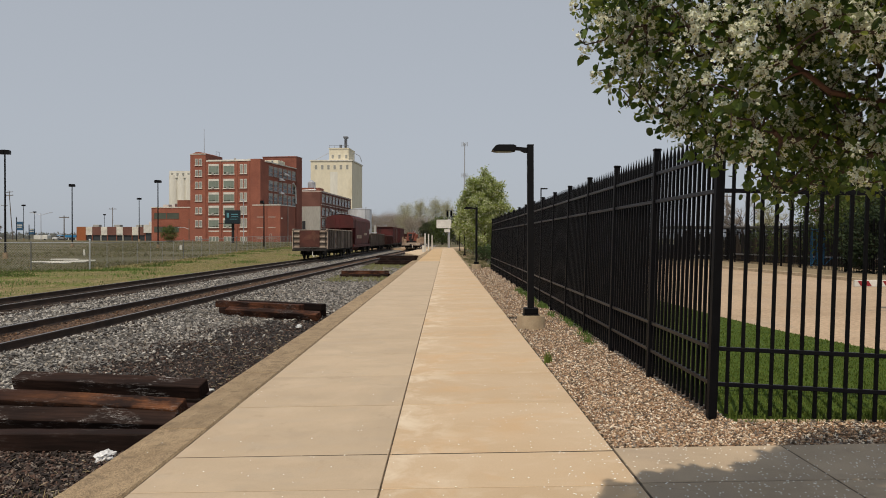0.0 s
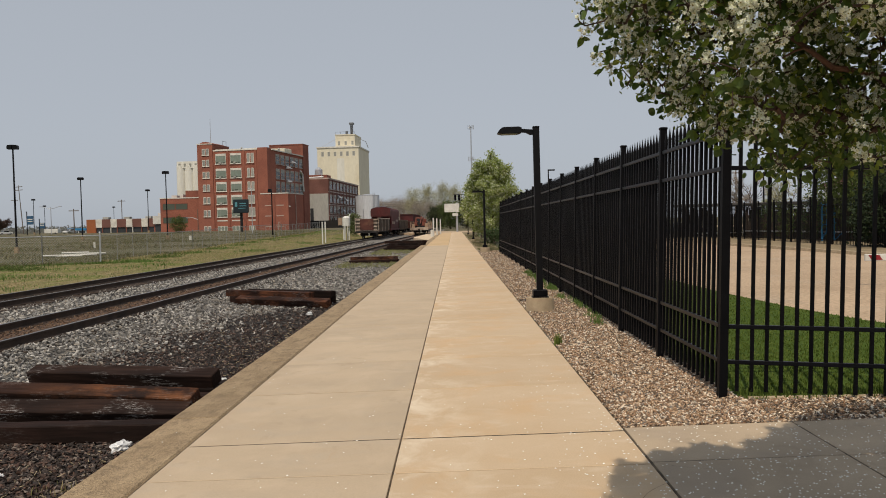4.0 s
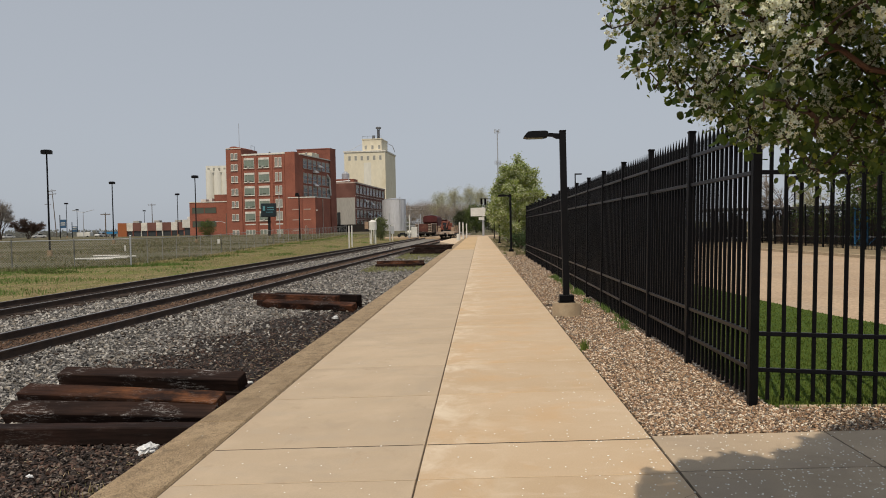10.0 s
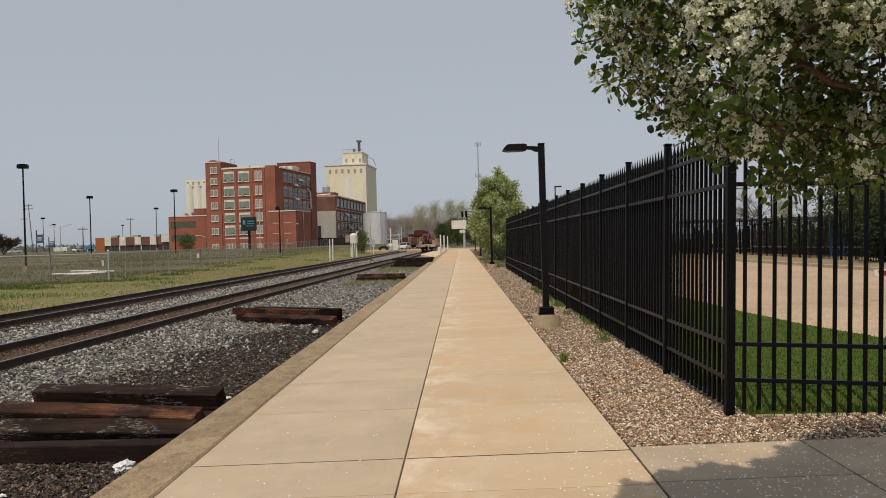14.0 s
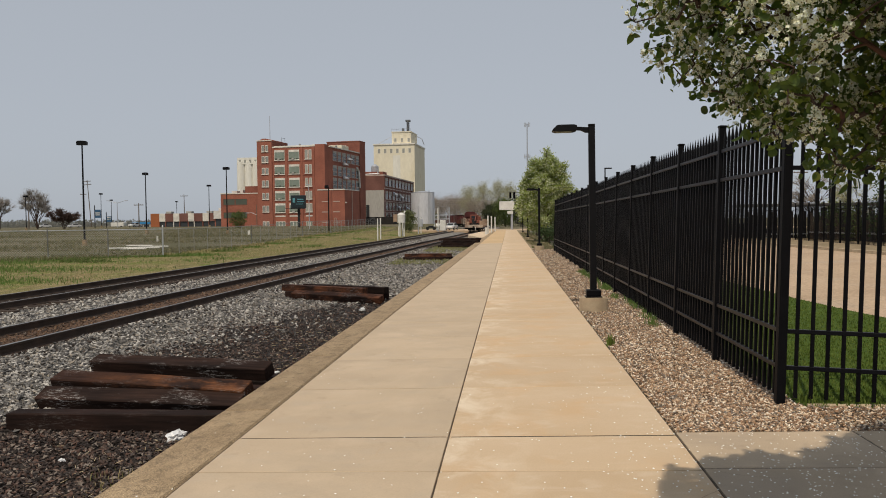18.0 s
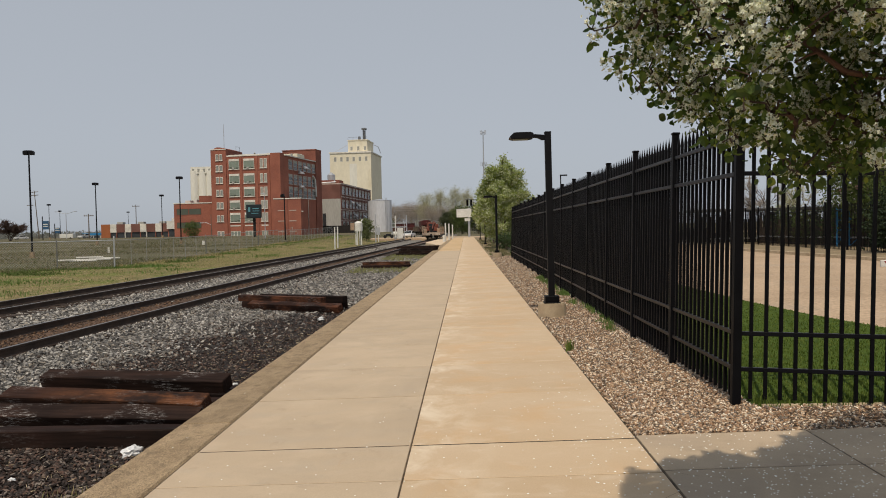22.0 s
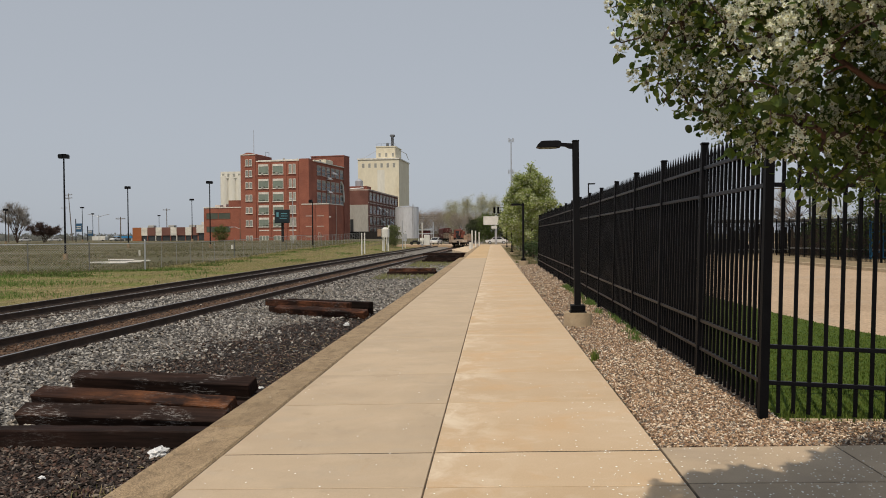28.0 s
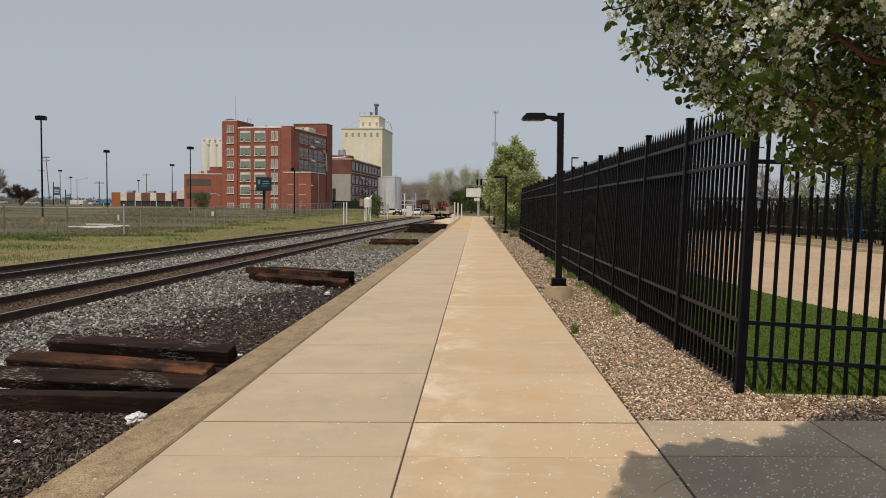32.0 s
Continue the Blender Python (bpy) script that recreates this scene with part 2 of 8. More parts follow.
def timber(name, dark, brown, bare=None, scuff=0.5, reach=(-0.9, 0.35)):
    """Creosoted timber: long dark grain, fibrous pale scuffs in patches, and where bare is given a face worn to raw wood."""
    m = bpy.data.materials.new(name)
    m.use_nodes = True
    nt = m.node_tree
    b = nt.nodes["Principled BSDF"]
    L, N = nt.links.new, nt.nodes.new
    tc, oi = N("ShaderNodeTexCoord"), N("ShaderNodeObjectInfo")
    off = N("ShaderNodeVectorMath")
    off.operation = "MULTIPLY_ADD"
    L(oi.outputs["Random"], off.inputs[0])
    off.inputs[1].default_value = (31, 17, 47)
    L(tc.outputs["Object"], off.inputs[2])

    def grain(scale, stretch, detail=5, lo=0.35, hi=0.65, rough=0.5):
        mp, nz, r = N("ShaderNodeMapping"), N("ShaderNodeTexNoise"), N("ShaderNodeMapRange")
        mp.inputs["Scale"].default_value = stretch
        nz.inputs["Scale"].default_value, nz.inputs["Detail"].default_value, nz.inputs["Roughness"].default_value = scale, detail, rough
        r.inputs[1].default_value, r.inputs[2].default_value = lo, hi
        L(off.outputs[0], mp.inputs[0])
        L(mp.outputs[0], nz.inputs["Vector"])
        L(nz.outputs["Fac"], r.inputs[0])
        return r.outputs[0]

    def mixed(fac, a, c):
        mx = N("ShaderNodeMixRGB")
        for sock, v in ((mx.inputs[0], fac), (mx.inputs[1], a), (mx.inputs[2], c)):
            if isinstance(v, tuple):
                sock.default_value = (*v, 1)
            elif isinstance(v, float):
                sock.default_value = v
            else:
                L(v, sock)
        return mx.outputs[0]

    def times(a, c):
        q = N("ShaderNodeMath")
        q.operation = "MULTIPLY"
        for sock, v in ((q.inputs[0], a), (q.inputs[1], c)):
            if isinstance(v, float):
                sock.default_value = v
            else:
                L(v, sock)
        return q.outputs[0]

    fibre = grain(16, (0.12, 1.6, 1.6), 6)
    col = mixed(grain(1.6, (0.7, 1.5, 1.5)), dark, brown)
    col = mixed(times(fibre, 0.55), col, tuple(c * 0.35 for c in dark))
    if bare:
        sep, rr = N("ShaderNodeSeparateXYZ"), N("ShaderNodeMapRange")
        L(tc.outputs["Object"], sep.inputs[0])
        rr.inputs[1].default_value, rr.inputs[2].default_value, rr.inputs[4].default_value = *reach, 0.9
        L(sep.outputs["X"], rr.inputs[0])
        worn = times(rr.outputs[0], grain(2.6, (0.6, 1.4, 1.4), 8, 0.44, 0.68, 0.7))
        col = mixed(worn, col, mixed(fibre, tuple(c * 0.45 for c in bare), bare))
    patch = times(grain(2.2, (0.9, 1.6, 1.6), 3, 0.50, 0.64), grain(34, (0.30, 1.5, 1.5), 8, 0.52, 0.60, 0.8))
    col = mixed(times(patch, scuff), col, (0.46, 0.44, 0.43))
    hs, ad = N("ShaderNodeHueSaturation"), N("ShaderNodeMath")
    ad.operation = "MULTIPLY_ADD"
    L(oi.outputs["Random"], ad.inputs[0])
    ad.inputs[1].default_value, ad.inputs[2].default_value = 0.5, 0.75
    L(ad.outputs[0], hs.inputs["Value"])
    L(col, hs.inputs["Color"])
    L(hs.outputs[0], b.inputs["Base Color"])
    b.inputs["Roughness"].default_value, b.inputs["Specular IOR Level"].default_value = 0.78, 0.10
    bp = N("ShaderNodeBump")
    bp.inputs["Strength"].default_value, bp.inputs["Distance"].default_value = 0.35, 0.006
    L(fibre, bp.inputs["Height"])
    L(bp.outputs[0], b.inputs["Normal"])
    return m


M_CREO = timber("creosoted_tie", (0.013, 0.0080, 0.0066), (0.032, 0.0165, 0.0125), scuff=0.12)
M_CREO_S = timber("scuffed_tie", (0.020, 0.0120, 0.0098), (0.046, 0.0245, 0.018), scuff=0.9)
M_CREO_R = timber("reddened_tie", (0.022, 0.012, 0.0095), (0.055, 0.025, 0.017), (0.25, 0.095, 0.048), 0.3, (-1.9, -1.0))
M_CREO_O = timber("creosoted_tie_bared", (0.018, 0.0105, 0.0085), (0.046, 0.021, 0.014), (0.21, 0.083, 0.036), 0.35)
M_BED = mat("ballast_fines", (0.235, 0.214, 0.188), (0.10, 0.091, 0.080), 3.5, 0.95, bump=0.9, fine=14, speck=2.6)
# cinders are dark; darkened further as painted shade between the stones
M_BEDD = mat("cinder_fines", (0.030, 0.023, 0.020), (0.015, 0.012, 0.011), 9, 0.95, bump=0.8, fine=50)
# stone tones spread wider to stand in for lit faces and shaded gaps
M_STONE = islands("grey_ballast", [(0.075, 0.073, 0.073), (0.235, 0.223, 0.21), (0.35, 0.334, 0.31), (0.12, 0.115, 0.11), (0.45, 0.428, 0.395), (0.10, 0.093, 0.088), (0.27, 0.238, 0.20), (0.165, 0.157, 0.148)], 0.8, 40, step="CONSTANT")
M_RUSTS = islands("rusty_chips", [(0.13, 0.07, 0.04), (0.055, 0.033, 0.024), (0.19, 0.12, 0.075), (0.08, 0.048, 0.032), (0.04, 0.027, 0.021), (0.12, 0.08, 0.055), (0.065, 0.05, 0.042)], 0.9, 40, step="CONSTANT")
# palette extremes also stand in for bright faces and dark gaps
M_CINDER = islands("dark_cinder", [(0.15, 0.108, 0.088), (0.022, 0.0155, 0.014), (0.060, 0.035, 0.027), (0.102, 0.058, 0.043), (0.030, 0.023, 0.021), (0.024, 0.018, 0.015), (0.20, 0.165, 0.14), (0.056, 0.037, 0.030), (0.036, 0.025, 0.022), (0.07, 0.056, 0.050)], 0.75, 40, step="CONSTANT")
M_GRAVEL = islands("pea_gravel", [(0.11, 0.075, 0.052), (0.38, 0.25, 0.155), (0.68, 0.54, 0.40), (0.29, 0.17, 0.10), (0.19, 0.165, 0.142), (0.53, 0.37, 0.24), (0.80, 0.72, 0.60), (0.33, 0.205, 0.125), (0.22, 0.16, 0.115)], 0.75, 50, step="CONSTANT")
# bed colour darkened to stand in for shade between the pebbles
M_GBED = mat("gravel_fines", (0.10, 0.068, 0.042), (0.055, 0.038, 0.024), 12, 0.95, bump=0.8, fine=60)
M_FIELD = mat("dry_field", (0.126, 0.116, 0.068), (0.078, 0.079, 0.044), 0.5, 1.0, bump=0.5, fine=5, speck=1.9, detail=9, stain=(0.165, 0.14, 0.10), stain_scale=0.22, stain_at=(0.48, 0.60), spec=0.1, stretch=(0.35, 1.8, 1))
M_VERGE = mat("trackside_turf", (0.25, 0.195, 0.105), (0.135, 0.13, 0.052), 1.1, 1.0, bump=0.6, fine=6, speck=1.9, detail=9, stain=(0.13, 0.155, 0.04), stain_scale=0.4, stain_at=(0.50, 0.62), spec=0.1, stretch=(1.3, 0.6, 1))
M_EARTH = mat("dry_earth", (0.30, 0.23, 0.15), (0.20, 0.16, 0.10), 1.2, 1.0, bump=0.5, fine=20, speck=1.4, spec=0.1)
M_LAWNBED = mat("lawn_soil", (0.07, 0.11, 0.02), (0.045, 0.075, 0.014), 4, 1.0, bump=0.5, spec=0.1)
M_GRASS = islands("lawn_grass", [(0.075, 0.12, 0.018), (0.115, 0.165, 0.026), (0.16, 0.205, 0.045), (0.088, 0.135, 0.02)], 0.7, 3, 0, trans=0.35)
M_WEED = islands("field_grass", [(0.21, 0.205, 0.08), (0.32, 0.265, 0.125), (0.45, 0.36, 0.21), (0.25, 0.235, 0.095), (0.37, 0.295, 0.16)], 0.8, 3, 0, trans=0.3)
M_DRYG = islands("rank_field_grass", [(0.11, 0.115, 0.046), (0.18, 0.16, 0.085), (0.245, 0.21, 0.125), (0.10, 0.112, 0.040), (0.15, 0.14, 0.07)], 0.9, 3, 0, trans=0.25)
M_TRACKG = islands("trackside_weed", [(0.20, 0.22, 0.08), (0.29, 0.27, 0.12), (0.15, 0.185, 0.055), (0.34, 0.29, 0.15)], 0.85, 3, 0, trans=0.3)
M_WEEDG = islands("fresh_grass", [(0.085, 0.155, 0.03), (0.12, 0.20, 0.045), (0.10, 0.17, 0.035), (0.15, 0.19, 0.06)], 0.8, 3, 0, trans=0.3)
M_LOT = mat("parking_surface", (0.455, 0.332, 0.223), (0.375, 0.27, 0.178), 0.5, 0.95, bump=0.3, fine=14, speck=1.2, stain=(0.40, 0.31, 0.225), stain_scale=0.35)
M_BRICK = mat("red_brick", (0.335, 0.126, 0.086), (0.25, 0.092, 0.065), 0.30, 0.95, bump=0.25, fine=5, spec=0.2, speck=0.7, stain=(0.24, 0.096, 0.072), stain_scale=0.22, stain_at=(0.50, 0.72))
M_BRICK2 = mat("dark_brick", (0.27, 0.105, 0.075), (0.20, 0.076, 0.056), 0.35, 0.95, bump=0.25, fine=5, spec=0.2, speck=0.7)
M_BRICK3 = mat("sooty_brick", (0.205, 0.100, 0.082), (0.15, 0.072, 0.060), 0.35, 0.95, bump=0.25, fine=9, spec=0.2)
M_STONEW = mat("pale_stone_trim", (0.76, 0.73, 0.66), None, 1.0, 0.9, bump=0.1)
M_STONEP = mat("sooty_stone_band", (0.50, 0.41, 0.36), None, 1.0, 0.9, bump=0.1)
M_CREAM = mat("cream_render", (0.76, 0.705, 0.56), (0.69, 0.63, 0.49), 0.12, 0.95, bump=0.05, fine=1.2, speck=0.25, stain=(0.62, 0.54, 0.38), stain_scale=0.12, stretch=(1, 1, 0.5), spec=0.15)
M_GREYW = mat("grey_sheet_wall", (0.42, 0.41, 0.38), (0.36, 0.35, 0.32), 0.3, 0.9, bump=0.1, stretch=(1, 1, 0.2))
M_WHITE = mat("white_paint", (0.68, 0.67, 0.63), (0.56, 0.55, 0.51), 1.0, 0.7, bump=0.05)
M_ROOF = mat("tar_roof", (0.09, 0.085, 0.08), None, 1.0, 0.95)
M_STEEL = mat("galvanised_steel", (0.50, 0.51, 0.53), (0.42, 0.43, 0.45), 0.6, 0.45, metal=0.55, bump=0.05, stretch=(1, 1, 0.2))
M_TANK = mat("tank_paint", (0.62, 0.63, 0.66), (0.52, 0.53, 0.56), 0.25, 0.6, metal=0.1, bump=0.05, stretch=(1, 1, 0.15))
M_SILO = mat("whitewashed_silo", (0.78, 0.76, 0.68), (0.66, 0.64, 0.57), 0.15, 0.95, bump=0.05, fine=1.2, speck=0.25, stretch=(1, 1, 0.3))
M_DKSTEEL = mat("dark_plant_steel", (0.16, 0.17, 0.19), (0.10, 0.105, 0.12), 0.8, 0.6, metal=0.2, bump=0.05)
M_WIRE = mat("galvanised_wire", (0.36, 0.36, 0.35), None, 3, 0.6, metal=0.3, bump=0)
M_CARGREY = mat("weathered_gondola", (0.20, 0.165, 0.135), (0.09, 0.066, 0.052), 0.7, 0.9, bump=0.2, stain=(0.085, 0.05, 0.038), stain_scale=0.6, stain_at=(0.5, 0.75), stretch=(1, 1, 0.5))
M_CARPALE = mat("pale_rib_paint", (0.45, 0.38, 0.31), (0.25, 0.18, 0.14), 1.5, 0.9, bump=0.1)
M_CARRED = mat("faded_red_paint", (0.100, 0.016, 0.016), (0.060, 0.012, 0.011), 0.6, 0.75, bump=0.1)
M_CARMAR = mat("rusted_maroon", (0.12, 0.040, 0.030), (0.060, 0.024, 0.019), 0.9, 0.9, bump=0.2, stain=(0.16, 0.075, 0.05), stain_scale=1.2, stain_at=(0.55, 0.75))
M_TRUCK = mat("bogie_iron", (0.022, 0.019, 0.018), None, 3, 0.85)
M_ORANGE = mat("machine_orange", (0.21, 0.060, 0.036), (0.11, 0.035, 0.025), 2, 0.6, bump=0.05)
M_TAN = mat("stake_timber", (0.36, 0.25, 0.175), None, 3, 0.9)
M_DARK = mat("dark_rubber", (0.014, 0.014, 0.015), None, 5, 0.8)
M_WOODD = mat("dark_stained_board", (0.032, 0.028, 0.026), (0.018, 0.016, 0.015), 3, 0.9, rand=0.6)
M_WOODB = mat("weathered_brown_board", (0.115, 0.082, 0.058), (0.06, 0.043, 0.032), 3, 0.9, rand=0.7, stretch=(3, 3, 0.5))
M_WOODPOLE = mat("pole_timber", (0.15, 0.12, 0.095), None, 3, 0.95, stretch=(4, 4, 0.4))
M_BARK = mat("pear_bark", (0.10, 0.065, 0.048), (0.055, 0.036, 0.028), 9, 0.95, bump=0.5, stretch=(3, 3, 0.6))
M_BARKR = mat("young_bark", (0.12, 0.058, 0.036), (0.065, 0.034, 0.025), 9, 0.8, bump=0.3)
M_BARKG = mat("grey_bark", (0.20, 0.175, 0.15), None, 4, 0.95, bump=0.3)
M_LEAF = islands("pear_leaf", [(0.034, 0.066, 0.010), (0.060, 0.108, 0.016), (0.10, 0.155, 0.024), (0.048, 0.09, 0.014), (0.20, 0.26, 0.04)], 0.45, 30, 0, trans=0.42, spec=0.45)
# green tint is leaf-filtered light put into the petals; fallen ones stay white
M_PETAL = islands("pear_blossom", [(0.74, 0.79, 0.66), (0.80, 0.84, 0.76), (0.70, 0.72, 0.50), (0.77, 0.81, 0.69)], 0.8, 30, 0, trans=0.22)
M_FALLEN = islands("fallen_petal", [(0.80, 0.81, 0.75), (0.84, 0.84, 0.80), (0.76, 0.73, 0.62)], 0.8, 30, 0)
M_STAMEN = islands("blossom_heart", [(0.10, 0.05, 0.03), (0.36, 0.30, 0.07), (0.22, 0.14, 0.05), (0.42, 0.40, 0.10)], 0.8, 30, 0, trans=0.2)
# young leaf green, brightened to carry light shining through it
M_LEAFY = islands("young_pear_leaf", [(0.15, 0.21, 0.03), (0.25, 0.30, 0.05), (0.34, 0.36, 0.08), (0.20, 0.26, 0.04)], 0.6, 30, 0, trans=0.5)
M_LEAF2 = islands("spring_leaf", [(0.22, 0.29, 0.055), (0.36, 0.42, 0.10), (0.15, 0.21, 0.035), (0.66, 0.68, 0.48), (0.30, 0.38, 0.08), (0.78, 0.79, 0.62), (0.11, 0.16, 0.026), (0.40, 0.46, 0.13)], 0.7, 5, 0, trans=0.42)
M_LEAFD = islands("dark_leaf", [(0.026, 0.048, 0.016), (0.045, 0.08, 0.024), (0.034, 0.064, 0.019)], 0.7, 5, 0, trans=0.2)
M_LEAFK = islands("evergreen_leaf", [(0.010, 0.020, 0.008), (0.020, 0.036, 0.012), (0.014, 0.027, 0.009)], 0.7, 5, 0, trans=0.15)
# dulled green of the far wood, some haze put into the colour
M_LEAFW = islands("dull_wood_leaf", [(0.055, 0.070, 0.032), (0.085, 0.10, 0.05), (0.042, 0.055, 0.026)], 0.8, 5, 0, trans=0.25)
M_LEAFG = islands("wood_leaf", [(0.07, 0.105, 0.025), (0.125, 0.165, 0.045), (0.05, 0.08, 0.02)], 0.7, 5, 0, trans=0.32)
M_BUSH = islands("grey_green_leaf", [(0.12, 0.15, 0.06), (0.19, 0.22, 0.09), (0.09, 0.115, 0.045), (0.24, 0.25, 0.13)], 0.8, 5, 0, trans=0.35)
# pale grey leaf colour stands in for haze over the skyline
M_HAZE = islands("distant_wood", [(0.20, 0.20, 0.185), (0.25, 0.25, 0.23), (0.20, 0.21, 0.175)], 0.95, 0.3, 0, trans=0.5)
# lightened grey-brown, so the far trees carry haze in their colour
M_TWIG = islands("bare_twigs", [(0.30, 0.255, 0.215), (0.38, 0.325, 0.275), (0.34, 0.29, 0.23)], 0.9, 5, 0, trans=0.3)
M_TWIGG = islands("grey_twigs", [(0.23, 0.21, 0.19), (0.31, 0.285, 0.26), (0.26, 0.24, 0.21)], 0.9, 5, 0)
M_TWIGD = islands("dark_twigs", [(0.07, 0.045, 0.04), (0.10, 0.065, 0.055), (0.085, 0.06, 0.05)], 0.9, 5, 0)
M_TWIGP = islands("budding_twigs", [(0.38, 0.37, 0.20), (0.48, 0.47, 0.28), (0.40, 0.37, 0.23)], 0.9, 5, 0, trans=0.35)


def glass(name, col, rough=0.12, spec=0.6):
    m = bpy.data.materials.new(name)
    m.use_nodes = True
    b = m.node_tree.nodes["Principled BSDF"]
    nz = m.node_tree.nodes.new("ShaderNodeTexNoise")
    nz.inputs["Scale"].default_value = 0.4
    rp = m.node_tree.nodes.new("ShaderNodeValToRGB")
    rp.color_ramp.elements[0].color = (*(c * 0.6 for c in col), 1)
    rp.color_ramp.elements[1].color = (*col, 1)
    tc = m.node_tree.nodes.new("ShaderNodeTexCoord")
    m.node_tree.links.new(tc.outputs["Object"], nz.inputs["Vector"])
    m.node_tree.links.new(nz.outputs["Fac"], rp.inputs[0])
    m.node_tree.links.new(rp.outputs[0], b.inputs["Base Color"])
    b.inputs["Roughness"].default_value = rough
    b.inputs["Specular IOR Level"].default_value = spec
    return m


M_GLASS = glass("dusty_window_glass", (0.24, 0.29, 0.24), 0.4)
M_GLASSD = glass("dark_window_glass", (0.05, 0.055, 0.06), 0.15)
M_GLASSM = glass("grey_window_glass", (0.30, 0.31, 0.29), 0.5, 0.2)
M_GLASSO = glass("olive_window_glass", (0.105, 0.12, 0.095), 0.3, 0.3)
M_GLASSP = glass("pale_window_glass", (0.40, 0.40, 0.36), 0.5, 0.2)
M_GLASSC = glass("vehicle_glass", (0.02, 0.022, 0.025), 0.08)


def plain(name, col, rough=0.6, metal=0.0):
    return mat(name, col, tuple(c * 0.88 for c in col), 3, rough, metal, bump=0.03)


M_RED = plain("signal_red", (0.26, 0.016, 0.022))
M_BLUE = plain("blue_paint", (0.03, 0.22, 0.46))
M_SIGNBLUE = plain("sign_blue", (0.035, 0.10, 0.19))
M_YELLOW = plain("yellow_paint", (0.50, 0.31, 0.04))
M_SIGNDK = plain("billboard_dark", (0.015, 0.025, 0.03), 0.3)
M_SIGNTEAL = plain("billboard_teal", (0.10, 0.28, 0.33), 0.4)
M_CARWHITE = plain("white_car_paint", (0.68, 0.68, 0.68), 0.25)
M_CARDARK = plain("dark_car_paint", (0.015, 0.016, 0.02), 0.2)
M_CARGREYP = plain("silver_car_paint", (0.09, 0.095, 0.105), 0.25, 0.5)
M_PLASTIC = plain("white_plastic", (0.72, 0.73, 0.74), 0.35)
M_ORANGEW = plain("orange_panel", (0.34, 0.11, 0.04))
M_STRAW = islands("dry_straw", [(0.42, 0.33, 0.19), (0.55, 0.46, 0.30), (0.33, 0.25, 0.14)], 0.9, 5, 0)
M_BLACKR = mat("black_rail_sheen", (0.006, 0.006, 0.0085), (0.004, 0.004, 0.006), 5, 0.36, bump=0.04, spec=0.17, rand=0.3)

# ---- mesh helpers ----
def part(name, bm, material, parent=None, label="", at=None):
    me = bpy.data.meshes.new(name)
    bm.to_mesh(me)
    bm.free()
    me.materials.append(material)
    ob = new(name, me)
    if parent is not None:
        ob.parent = parent
    if at is not None:
        ob.matrix_basis = at
    if label:
        tagged(ob, label)
    return ob


def again(ob, m, parent=None):
    """Another piece on the same mesh."""
    o = new(ob.name.split(".")[0], ob.data)
    o.parent = parent or ob.parent
    o.matrix_basis = m
    return o


def thing(name, label, category, m=None, group="", kind=""):
    ob = new(name)
    ob.empty_display_size = 0.2
    if m is not None:
        ob.matrix_basis = m
    return tagged(ob, label, category, group, kind)


def box(bm, x0, x1, y0, y1, z0, z1, bevel=0.0, m=None):
    r = bmesh.ops.create_cube(bm, size=1.0)
    vs = r["verts"]
    for v in vs:
        v.co = Vector((x0 + (v.co.x + 0.5) * (x1 - x0), y0 + (v.co.y + 0.5) * (y1 - y0), z0 + (v.co.z + 0.5) * (z1 - z0)))
    if bevel:
        es = list({e for v in vs for e in v.link_edges})
        r2 = bmesh.ops.bevel(bm, geom=es, offset=bevel, segments=1, affect="EDGES")
        vs = list({v for f in r2["faces"] for v in f.verts} | {v for v in vs if v.is_valid})
    if m is not None:
        for v in vs:
            v.co = m @ v.co
    return bm


def boxes(*specs, bevel=0.0):
    bm = bmesh.new()
    for s in specs:
        box(bm, *s, bevel=bevel)
    return bm


def rod(bm, a, b, r0, r1=None, n=8, caps=True):
    a, b = Vector(a), Vector(b)
    d = b - a
    r = bmesh.ops.create_cone(bm, cap_ends=caps, segments=n, radius1=r0, radius2=r0 if r1 is None else r1, depth=d.length)
    q = d.to_track_quat("Z", "Y").to_matrix().to_4x4()
    mm = Matrix.Translation((a + b) / 2) @ q
    for v in r["verts"]:
        v.co = mm @ v.co
    return bm


def rods(*specs, n=8):
    bm = bmesh.new()
    for s in specs:
        rod(bm, *s, n=n)
    return bm


def prism(bm, outline, y0, y1, m=None):
    """An outline in x, z drawn out along y."""
    k = len(outline)
    va = [bm.verts.new((x, y0, z)) for x, z in outline]
    vb = [bm.verts.new((x, y1, z)) for x, z in outline]
    bm.faces.new(va)
    bm.faces.new(vb[::-1])
    for i in range(k):
        bm.faces.new((va[i], vb[i], vb[(i + 1) % k], va[(i + 1) % k]))
    bmesh.ops.recalc_face_normals(bm, faces=bm.faces[:])
    if m is not None:
        for v in va + vb:
            v.co = m @ v.co
    return bm


